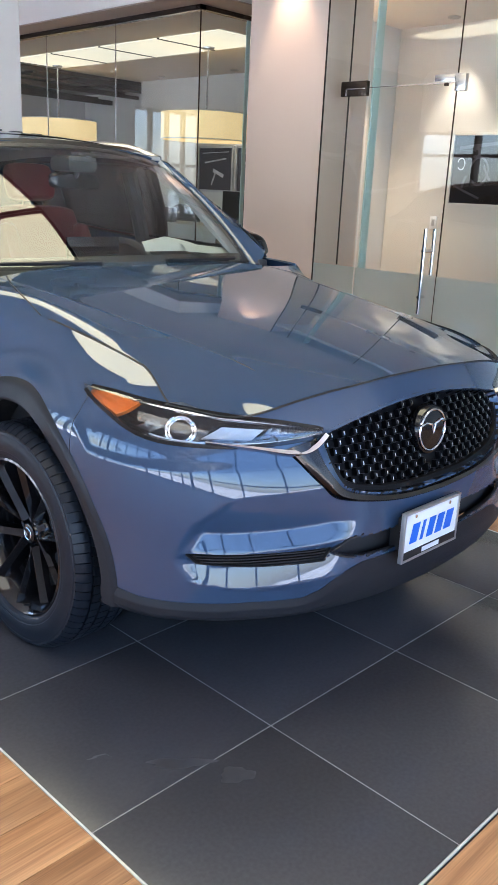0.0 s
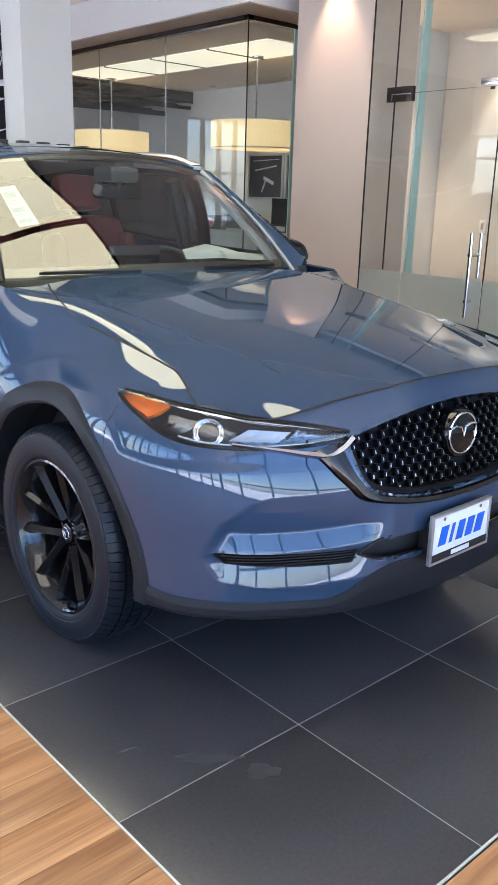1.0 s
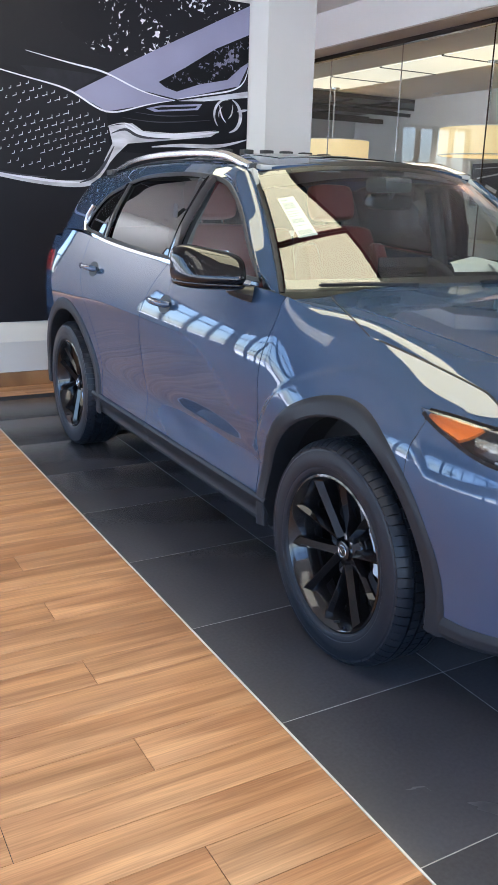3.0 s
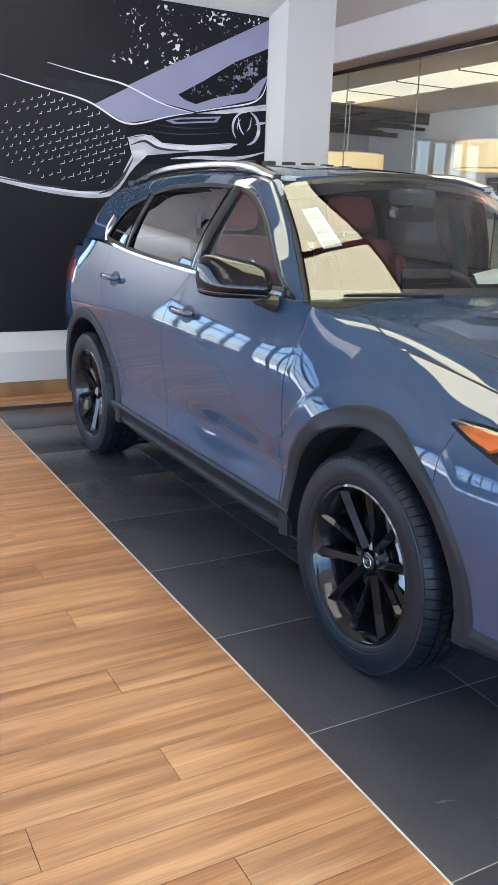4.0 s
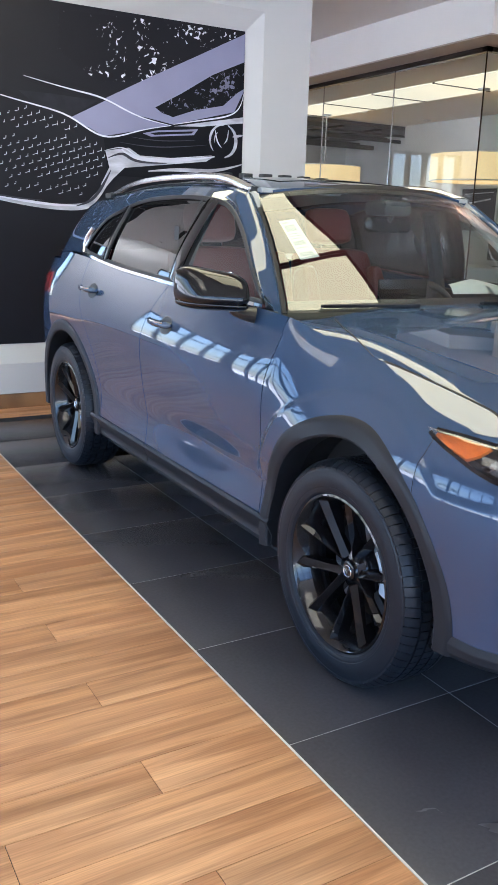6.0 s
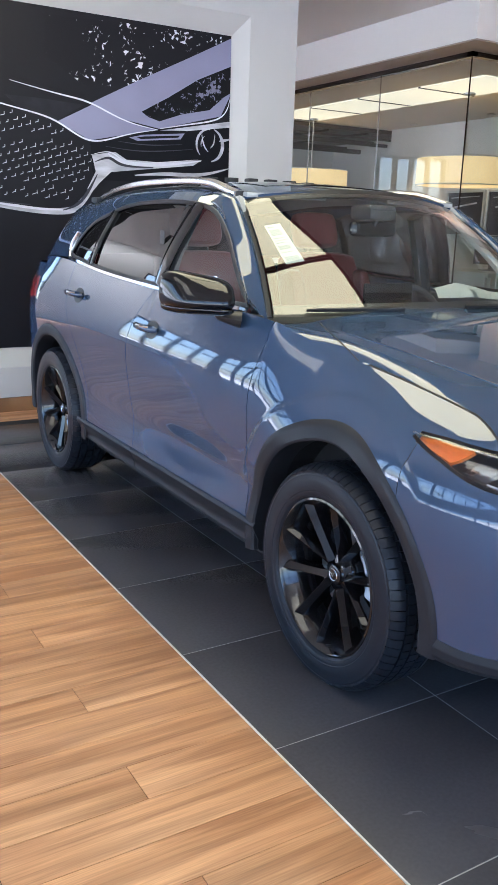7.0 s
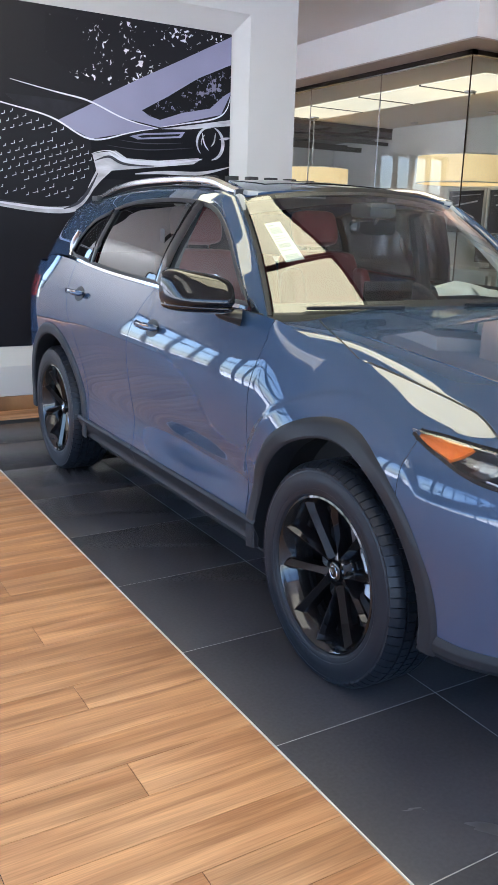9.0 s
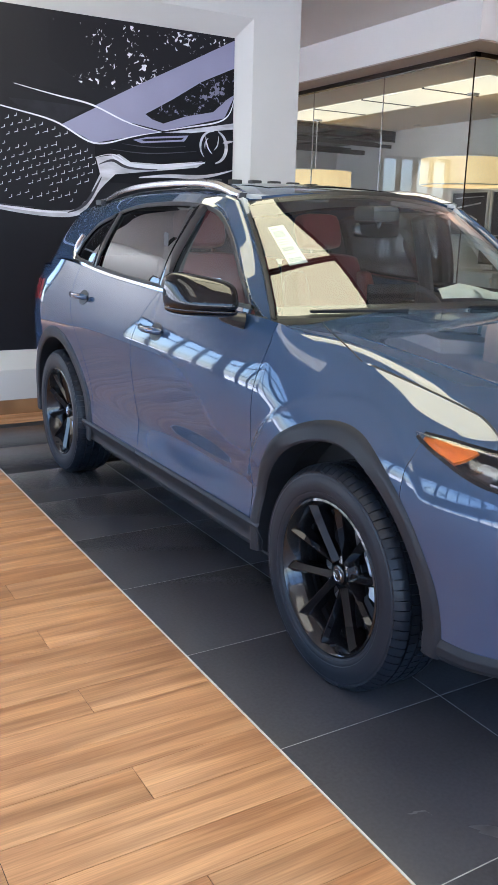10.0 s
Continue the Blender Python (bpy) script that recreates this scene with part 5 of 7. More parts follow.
# ---- mirrors, handles ----
def folded(bm):
    """The left mirror, folded back against the door."""
    b2 = mirrored(bm)
    bmesh.ops.rotate(b2, verts=b2.verts[:], cent=(0.90, 0.69, 1.1), matrix=Matrix.Rotation(radians(72), 3, "Z"))
    bmesh.ops.translate(b2, verts=b2.verts[:], vec=(-0.035, 0.08, -0.02))
    return b2


for s in (-1, 1):
    fix = (lambda b: b) if s < 0 else folded
    bm = bmesh.new()
    bmesh.ops.create_uvsphere(bm, u_segments=36, v_segments=24, radius=1)
    for v in bm.verts:
        x, y, z = v.co
        sx = abs(x) ** 0.5 * (1 if x > 0 else -1)
        sz = abs(z) ** 0.55 * (1 if z > 0 else -1)
        y2 = -abs(y) ** 0.7 if y < 0 else y * 0.25
        zz = sz * 0.066 * (1 - 0.20 * sx * (1 if z > 0 else 0.3))
        v.co = (-1.015 + sx * 0.117, 0.715 + y2 * (0.115 - 0.03 * sz) - sx * 0.035, 1.197 + zz - 0.006 * sx)
    mir = part("wing_mirror", fix(bm), M["piano"], car, "gloss black door mirror")
    low = bmesh.new()
    bmesh.ops.create_uvsphere(low, u_segments=36, v_segments=24, radius=1)
    for v in low.verts:
        x, y, z = v.co
        sx = abs(x) ** 0.5 * (1 if x > 0 else -1)
        y2 = -abs(y) ** 0.7 if y < 0 else y * 0.25
        v.co = (-1.012 + sx * 0.112, 0.718 + y2 * 0.122 - sx * 0.035, 1.142 - 0.006 * sx + (z * 0.02 if z > 0 else z * 0.024))
    part("mirror_base", fix(low), M["piano"], mir)
    pts = [(-1.01 + 0.112 * math.cos(a), 0.716 - 0.118 * math.sin(a) - 0.035 * math.cos(a), 1.156) for a in lerp(0.35, math.pi - 0.2, 16)]
    part("mirror_indicator", fix(tube(pts, 0.005, 8)), M["silver_trim"], mir)
    bm = grid(lambda a, b: (-1.015 + 0.095 * a, 0.752 - 0.035 * a, 1.2 + 0.05 * b), lerp(-1, 1, 6), lerp(-1, 1, 6))
    part("mirror_face", fix(bm), M["mirrorglass"], mir)
    arm = [(-0.935, 0.715, 1.14), (-0.91, 0.70, 1.115), (-0.88, 0.675, 1.105), (-0.85, 0.66, 1.10)]
    part("mirror_arm", fix(tube(arm, [0.03, 0.036, 0.042, 0.05], 12, flat=0.6)), M["black"], mir)
    fix = (lambda b: b) if s < 0 else mirrored
    for y, z, door in ((1.375, 0.985, front_door), (2.325, 1.055, rear_door)):
        x = side_x(y, z)
        own = door[0 if s < 0 else 1]
        # Flat black disc on the door; its colour paints the shade of the recess.
        bm = bmesh.new()
        for i in range(24):
            a, b = 2 * math.pi * i / 24, 2 * math.pi * (i + 1) / 24
            pt = lambda k, r: Vector((-side_x(y - 0.03 + r * 0.062 * math.cos(k), z + r * 0.038 * math.sin(k)) - 0.0015 + 0.0, y - 0.03 + r * 0.062 * math.cos(k), z + r * 0.038 * math.sin(k)))
            c0 = [bm.verts.new(p) for p in (pt(a, 1), pt(b, 1), pt(b, 0.75), pt(a, 0.75))]
            bm.faces.new(c0)
            c1 = [bm.verts.new(p) for p in (pt(a, 0.75), pt(b, 0.75), pt(b, 0.02), pt(a, 0.02))]
            bm.faces.new(c1)
        part("handle_cup", fix(bm), M["black"], own)
        ys = lerp(y - 0.105, y + 0.105, 14)
        pts = [(-(side_x(yy, z + 0.005) + 0.012 + 0.026 * math.sin(math.pi * i / 14) ** 0.5), yy, z + 0.008 + 0.008 * (yy - y)) for i, yy in enumerate(ys)]
        part("door_handle", fix(tube(pts, [0.008] + [0.0135] * 13 + [0.008], 10, flat=1.15)), M["paint"], own)
        part("handle_strip", fix(tube([(p[0] - 0.009, p[1], p[2] + 0.008) for p in pts[2:-2]], 0.005, 6)), M["chrome"], own)


# ---- tail ----
def tail_fn(a, t):
    z = 0.33 + 0.86 * t
    k = side_x(TAIL_Y, z)
    return Vector((-k * math.cos(a) ** (2 / 2.8) if a < math.pi / 2 else 0, TAIL_Y + tail_b(z) * math.sin(a) ** (2 / 2.8), z))


part("rear_bumper", both(grid(lambda a, t: tail_fn(a, t * 0.5), lerp(0, math.pi / 2, 40), lerp(0, 1, 20), lambda a, t: off_arch(AXLE_R, 0.48)(tail_fn(a, t * 0.5)))), M["paint"], car)
tailgate = part("tailgate", both(grid(lambda a, t: tail_fn(a, 0.505 + t * 0.495), lerp(0, math.pi / 2, 40), lerp(0, 1, 20))), M["paint"], car)
part("rear_lip", both(grid(lambda a, t: tail_fn(a, -0.12 + t * 0.2) + Vector((0, 0.008, 0)), lerp(0.05, math.pi / 2, 40), lerp(0, 1, 6))), M["clad"], car, "dark grey plastic rear lip")
rw = grid(lambda s, t: Vector((s * (0.72 - 0.12 * t), 3.45 - 0.33 * t - 0.06 * s * s, 1.19 + 0.31 * t)), lerp(-1, 1, 24), lerp(0, 1, 10))
part("rear_screen", rw, M["privacy"], tailgate, "dark rear screen")
part("spoiler", grid(lambda s, t: Vector((s * 0.58, 3.12 + 0.14 * t - 0.05 * s * s, roof_c(3.12) - 0.035 * s * s - 0.03 * t)), lerp(-1, 1, 20), lerp(0, 1, 6), flange=0.02), M["paint"], tailgate)
for s in (-1, 1):
    fix = (lambda b: b) if s < 0 else mirrored
    bm = grid(lambda a, t: tail_fn(a, 0.77 + 0.14 * t - 0.03 * a) + Vector((-0.006, 0.006, 0)), lerp(0.03, 0.9, 24), lerp(0, 1, 8), flange=0.01)
    part("tail_light", fix(bm), M["redlens"], car, "dark red tail light")

# ---- cabin ----
part("cabin_floor", boxes(((-0.8, 0.5, 0.40), (0.8, 3.2, 0.46))), M["trim"], car)
part("firewall", boxes(((-0.78, 0.55, 0.45), (0.78, 0.6, 0.98))), M["trim"], car)
dash = grid(lambda s, t: Vector((s * 0.74, 0.60 + 0.42 * t, 1.065 + 0.035 * math.sin(math.pi * min(t * 1.1, 1)) - 0.13 * step(t, 0.75, 1.0) + 0.025 * math.exp(-((s - 0.5) / 0.2) ** 2) * step(t, 0.3, 0.8))), lerp(-1, 1, 40), lerp(0, 1, 20), flange=0.12)
dashboard = part("dashboard", dash, M["trim"], car, "black soft-touch dashboard")
part("centre_screen", boxes(((-0.13, 0.86, 1.10), (0.13, 0.875, 1.21)), bevel=0.004), M["piano"], dashboard)
for pts in ([(0.23, 0.80, 1.150), (0.24, 0.86, 1.185), (0.42, 0.90, 1.208), (0.62, 0.80, 1.150)], [(0.44, 0.76, 1.150), (0.46, 0.88, 1.18), (0.72, 0.86, 1.160), (0.79, 0.77, 1.125)]):
    # a curled sheet propped on the dashboard
    a, b, c, d = [Vector(p) for p in pts]
    sheet = grid(lambda u, v: (a.lerp(d, u)).lerp(b.lerp(c, u), v) + Vector((0, 0, 0.016 * math.sin(math.pi * v) * (1 - 0.5 * u))), lerp(0, 1, 10), lerp(0, 1, 10))
    part("papers", sheet, M["paper"], dashboard, "white papers lying on the dashboard")
hub_c = Vector((0.37, 1.10, 1.0))
wq = Euler((radians(68), 0, 0)).to_matrix()
steer = part("steering_wheel", tube([hub_c + wq @ Vector((0.185 * math.cos(a), 0.185 * math.sin(a), 0)) for a in [2 * math.pi * i / 40 for i in range(40)]], 0.016, 10, closed=True), M["trim"], car, "black steering wheel")
bm = bmesh.new()
bmesh.ops.create_uvsphere(bm, u_segments=20, v_segments=12, radius=0.075, matrix=Matrix.Translation(hub_c) @ wq.to_4x4() @ Matrix.Diagonal((1.1, 0.8, 0.45, 1)))
part("wheel_boss", bm, M["trim"], steer)
for a in (0, math.pi, -math.pi / 2):
    part("wheel_spoke", tube([hub_c, hub_c + wq @ Vector((0.18 * math.cos(a), 0.18 * math.sin(a), 0))], 0.015, 8, flat=0.6), M["silver_trim"], steer)
part("column", tube([hub_c, hub_c + Vector((0, -0.35, -0.12))], 0.05, 10), M["trim"], steer)


def cushion(lo, hi, bulge, rot=0.0, pivot=None, seg=10):
    """A rounded, padded block, leaned back about its lower edge."""
    bm = bmesh.new()
    bmesh.ops.create_cube(bm, size=2)
    bmesh.ops.subdivide_edges(bm, edges=bm.edges[:], cuts=seg, use_grid_fill=True)
    c = [(a + b) / 2 for a, b in zip(lo, hi)]
    h = [(b - a) / 2 for a, b in zip(lo, hi)]
    for v in bm.verts:
        p = v.co.copy()
        q = p.copy()
        for i in range(3):
            o = [abs(p[j]) for j in range(3) if j != i]
            q[i] = p[i] * (1 - bulge * (max(o[0], 0.0) ** 4 + max(o[1], 0.0) ** 4) / 2)
        v.co = [c[i] + h[i] * q[i] for i in range(3)]
    if rot:
        bmesh.ops.rotate(bm, verts=bm.verts[:], cent=pivot, matrix=Matrix.Rotation(rot, 3, "X"))
    return bm


for sx in (-0.37, 0.37):
    lean = -0.30
    piv = (0, 1.75, 0.72)
    seat = part("front_seat", cushion((sx - 0.25, 1.25, 0.56), (sx + 0.25, 1.80, 0.75), 0.12), M["leather"], car, "dark red leather front seat")
    part("backrest", cushion((sx - 0.245, 1.70, 0.72), (sx + 0.245, 1.85, 1.33), 0.14, lean, piv), M["leather"], seat)
    part("side_bolster", cushion((sx - 0.265, 1.64, 0.76), (sx - 0.18, 1.80, 1.22), 0.2, lean, piv, 6), M["leather"], seat)
    part("side_bolster", cushion((sx + 0.18, 1.64, 0.76), (sx + 0.265, 1.80, 1.22), 0.2, lean, piv, 6), M["leather"], seat)
    part("headrest", cushion((sx - 0.135, 1.71, 1.36), (sx + 0.135, 1.81, 1.55), 0.2, lean, piv, 6), M["leather"], seat)
    for dx in (-0.06, 0.06):
        b = tube([(sx + dx, 1.765, 1.28), (sx + dx, 1.765, 1.4)], 0.007, 6)
        bmesh.ops.rotate(b, verts=b.verts[:], cent=piv, matrix=Matrix.Rotation(lean, 3, "X"))
        part("headrest_post", b, M["chrome"], seat)
rear = part("rear_seat", cushion((-0.66, 2.15, 0.58), (0.66, 2.68, 0.76), 0.08), M["leather"], car, "dark red leather rear bench")
part("rear_backrest", cushion((-0.66, 2.62, 0.74), (0.66, 2.76, 1.28), 0.08, -0.35, (0, 2.68, 0.74)), M["leather"], rear)
part("console", cushion((-0.1, 0.95, 0.5), (0.1, 1.75, 0.86), 0.06), M["trim"], car)
for s in (-1, 1):
    part("door_lining", boxes(((s * 0.80 - 0.03, 0.62, 0.45), (s * 0.80 + 0.03, 2.3, 1.12)), bevel=0.02), M["trim"], car)
    part("inner_post", tube([(s * 0.78, 1.50, 1.1), (s * 0.72, 1.49, 1.3), (s * 0.64, 1.46, 1.5)], 0.035, 8, flat=1.2), M["trim"], car)
    part("inner_pillar", tube([(s * 0.74, 0.72, 1.12), (s * 0.66, 0.98, 1.36), (s * 0.585, 1.16, 1.53)], 0.028, 8), M["headliner"], car)
    part("belt_strap", sweep([(s * 0.765, 1.52, 1.40), (s * 0.77, 1.54, 1.1), (s * 0.76, 1.6, 0.8)], Vector((-s, 0, 0)), 0.045, 0.003), M["trim"], car)
mirror = part("rear_view_mirror", cushion((-0.125, 0.985, 1.40), (0.125, 1.015, 1.465), 0.2, 0, None, 6), M["piano"], car, "frameless interior mirror")
part("mirror_stem", tube([(0, 1.0, 1.44), (0, 0.96, 1.50), (0, 0.95, 1.52)], 0.012, 8), M["trim"], mirror)
part("camera_box", cushion((-0.075, 0.93, 1.47), (0.075, 1.08, 1.535), 0.15, 0, None, 6), M["trim"], mirror)
for s in (-1, 1):
    part("sun_visor", boxes(((s * 0.37 - 0.2, 1.12, 1.545), (s * 0.37 + 0.2, 1.28, 1.565)), bevel=0.008), M["headliner"], car)
M["sheet"] = mat("printed_sheet", (0.36, 0.38, 0.36), 0.7, 0, 0.05, 15)
M["sheet_print"] = mat("grey_print", (0.2, 0.24, 0.24), 0.7, 0, 0.1, 15)
st = [screen_fn(x, t) + Vector((0, 0.012, -0.012)) for x, t in ((-0.89, 0.735), (-0.79, 0.745), (-0.73, 0.41), (-0.84, 0.39))]
sticker = part("window_sticker", flat(st, 0.001, (0, 0.6, -0.8)), M["sheet"], car, "white price sheet inside the windscreen")
for t0, t1, w in ((0.06, 0.10, 0.5), (0.14, 0.30, 0.8), (0.36, 0.38, 0.7), (0.42, 0.44, 0.8), (0.48, 0.50, 0.6), (0.56, 0.66, 0.8), (0.72, 0.74, 0.7), (0.84, 0.94, 0.9)):
    a, b, c, d = [Vector(p) for p in st]
    bar = [a.lerp(d, t0).lerp(b.lerp(c, t0), 0.1), a.lerp(d, t0).lerp(b.lerp(c, t0), 0.1 + 0.8 * w), a.lerp(d, t1).lerp(b.lerp(c, t1), 0.1 + 0.8 * w), a.lerp(d, t1).lerp(b.lerp(c, t1), 0.1)]
    part("print_bar", flat([p + Vector((0, -0.0012, 0.0016)) for p in bar], 0.0005, (0, 0.6, -0.8)), M["sheet_print"], sticker)


# ---- body finish: the panels' shading is evened out along the car, as pressed sheet metal is ----
def polish(obs, reach, alike, pick=2):
    """Averages the normals of neighbouring points of several panels that face nearly the same way; reach in x, y, z."""
    cos = [np.array([v.co[:] for v in ob.data.vertices], np.float32) for ob in obs]
    nos = [np.array([v.vector[:] for v in ob.data.vertex_normals], np.float32) for ob in obs]
    mid_c = np.array((0, 1.35, 0.7), np.float32)
    for c, n in zip(cos, nos):
        n[((c - mid_c) * n).sum(1) < 0] *= -1
    c_all, n_all = np.concatenate([c[::pick] for c in cos]), np.concatenate([n[::pick] for n in nos])
    r = np.array(reach, np.float32)
    order = np.argsort(c_all[:, 1])
    c_all, n_all = c_all[order], n_all[order]
    ys_all = c_all[:, 1].copy()
    for ob, c, n in zip(obs, cos, nos):
        res = n.copy()
        idx = np.argsort(c[:, 1])
        for k in range(0, len(idx), 250):
            i = idx[k:k + 250]
            lo, hi = np.searchsorted(ys_all, (c[i, 1].min() - 2.2 * r[1], c[i, 1].max() + 2.2 * r[1]))
            d = (c[i][:, None, :] - c_all[None, lo:hi, :]) / r
            w = np.exp(-(d * d).sum(2)) * np.exp(-(1 - n[i] @ n_all[lo:hi].T) / alike)
            m = w @ n_all[lo:hi] + n[i] * 1e-4
            res[i] = m / np.linalg.norm(m, axis=1, keepdims=True)
        me = ob.data
        flip = np.array([v.vector[:] for v in me.vertex_normals], np.float32)
        res[(flip * res).sum(1) < 0] *= -1
        me.normals_split_custom_set_from_vertices(res.tolist())


tops = [o for f in fender for o in f.children if o.name.startswith("fender_top")]
polish([p[side] for p in (fender, front_door, rear_door, quarter) for side in (0, 1)] + tops, (0.03, 0.11, 0.03), 0.004)
polish([o for o in car.children if o.name.startswith(("pillar", "cabin_side"))], (0.02, 0.07, 0.05), 0.03)
polish([hood], (0.015, 0.10, 0.02), 0.01)
polish([front_bumper], (0.02, 0.02, 0.012), 0.004)


# ---- floor pieces ----
setting("grout", boxes(((-1.221, -1.4425, -0.05), (1.181, 3.909, -0.0012))), M["grout"], "pale grey grout between the tiles", floor_slab)
TX, TY, T = -1.22, -1.442, 0.60
bmx = boxes(((-0.2982, -0.2982, -0.011), (0.2982, 0.2982, 0.0)), bevel=0.0012)
tile_ob = bm_obj("tile", bmx, M["tile"])
tile_me = tile_ob.data
bpy.data.objects.remove(tile_ob)
for i in range(4):
    for j in range(9):
        ob = new("tile", tile_me)
        ob.parent = floor_slab
        y = TY + T * (j + 0.5)
        ob.matrix_basis = pose(TX + T * (i + 0.5), y, 0)
        if j == 8:
            ob.matrix_basis = Matrix.Translation((TX + T * (i + 0.5), 3.633, 0)) @ Matrix.Diagonal((1, 0.915, 1, 1))
setting("strip", boxes(((-1.2262, -1.4482, -0.01), (-1.2215, 3.915, 0.0015)), ((-1.2212, -1.4482, -0.01), (1.1812, -1.4435, 0.0015)), ((1.1815, -1.4482, -0.01), (1.1862, 3.915, 0.0015))), M["strip"], "thin pale metal strip round the tiles")
PW, PL = 0.1483, 1.2
plank_me = {}


def plank(x0, x1, y0):
    w = round(x1 - x0, 3)
    if w < 0.02:
        return
    if w not in plank_me:
        o = bm_obj("plank", boxes(((-w / 2 + 0.0007, -PW / 2 + 0.0007, -0.011), (w / 2 - 0.0007, PW / 2 - 0.0007, 0.0)), bevel=0.0012), M["plank"])
        plank_me[w] = o.data
        bpy.data.objects.remove(o)
    ob = new("plank", plank_me[w])
    ob.parent = floor_slab
    ob.matrix_basis = pose((x0 + x1) / 2, y0 + PW / 2, 0)


def run(y0, k, lo, hi, out):
    """The boards of one row between lo and hi, jointed in a three-row stagger."""
    first = -1.62 + (0, 0.4, -0.4)[k % 3]
    n = math.floor((lo - first) / PL)
    a = first + n * PL
    while a < hi:
        b = a + PL
        p, q = max(a, lo), min(b, hi)
        if q - p > 0.02:
            out(p, q, y0)
        a = b


far = []
for k in range(-52, 73):
    y0 = -0.2665 + PW * k
    tiled = -1.451 - PW < y0 < 3.915
    spans = [(SIDE, -1.2265), (1.1865, 6.9)] if tiled else [(SIDE, 6.9)]
    for lo, hi in spans:
        def out(p, q, yy):
            near = -3.2 < yy < 4.4 and q > -3.4 and p < 3.2
            (plank if near else lambda *r: far.append(r))(p, q, yy)
        run(y0, k, lo, hi, out)
verts, faces = [], []
for p, q, y0 in far:
    n = len(verts)
    verts += [(p + 0.001, y0 + 0.001, 0), (q - 0.001, y0 + 0.001, 0), (q - 0.001, y0 + PW - 0.001, 0), (p + 0.001, y0 + PW - 0.001, 0)]
    faces.append((n, n + 1, n + 2, n + 3))
me = bpy.data.meshes.new("far_planks")
me.from_pydata(verts, [], faces)
me.materials.append(M["plank"])
fp = new("far_planks", me)
fp.parent = floor_slab
tagged(fp, "oak boards further off", kind="stuff")
# faint dried smudges on the tiles
M["smudge"] = mat("dried_smudge", (0.068, 0.067, 0.07), 0.3, 0, 0.3, 40)
for cx, cy, a, b, turn, hollow in ((-1.055, -0.642, 0.032, 0.016, -0.5, True), (-0.911, -0.793, 0.085, 0.02, -0.7, False), (-0.834, -0.924, 0.045, 0.03, -0.6, False)):
    bm = bmesh.new()
    edge = []
    for i in range(28):
        t = 2 * math.pi * i / 28
        r = 1 + 0.16 * math.sin(3 * t + cx * 20) + 0.09 * math.sin(7 * t)
        x, y = a * r * math.cos(t), b * r * math.sin(t)
        edge.append((cx + x * math.cos(turn) - y * math.sin(turn), cy + x * math.sin(turn) + y * math.cos(turn), 0.0003))
    if hollow:
        inner_e = [(cx + (p[0] - cx) * 0.8 + 0.006, cy + (p[1] - cy) * 0.8 - 0.004, 0.0003) for p in edge]
        vo, vi = [bm.verts.new(p) for p in edge[:14]], [bm.verts.new(p) for p in inner_e[:14]]
        for i in range(13):
            bm.faces.new((vo[i], vo[i + 1], vi[i + 1], vi[i]))
    else:
        bm.faces.new([bm.verts.new(p) for p in edge])
    setting("smudge", bm, M["smudge"], "faint pale smudge on a tile", floor_slab)



# ---- mural: a printed picture of a dark car front ----
MY = 4.462
M["print_dark"] = mat("print_dark", (0.0145, 0.0143, 0.0185), 0.45, 0, 0.15, 1.5, spec=0.12)
M["print_black"] = mat("print_black", (0.008, 0.008, 0.011), 0.45, 0, 0.15, 3, spec=0.12)
M["print_lilac"] = mat("print_lilac", (0.27, 0.27, 0.40), 0.45, 0, 0.22, 1.6, fine=0.1, fine_scale=300, spec=0.12)
M["print_white"] = mat("print_white", (0.7, 0.7, 0.78), 0.45, 0, 0.1, 20, spec=0.12)
M["print_grey"] = mat("print_grey", (0.055, 0.055, 0.07), 0.45, 0, 0.4, 6, spec=0.12)
M["print_chrome"] = mat("print_chrome", (0.5, 0.5, 0.58), 0.45, 0, 0.8, 5.0, stretch=(1, 1, 4), spec=0.12)


M["print_dim"] = mat("print_dim", (0.02, 0.02, 0.026), 0.45, 0, 0.5, 8, spec=0.12)


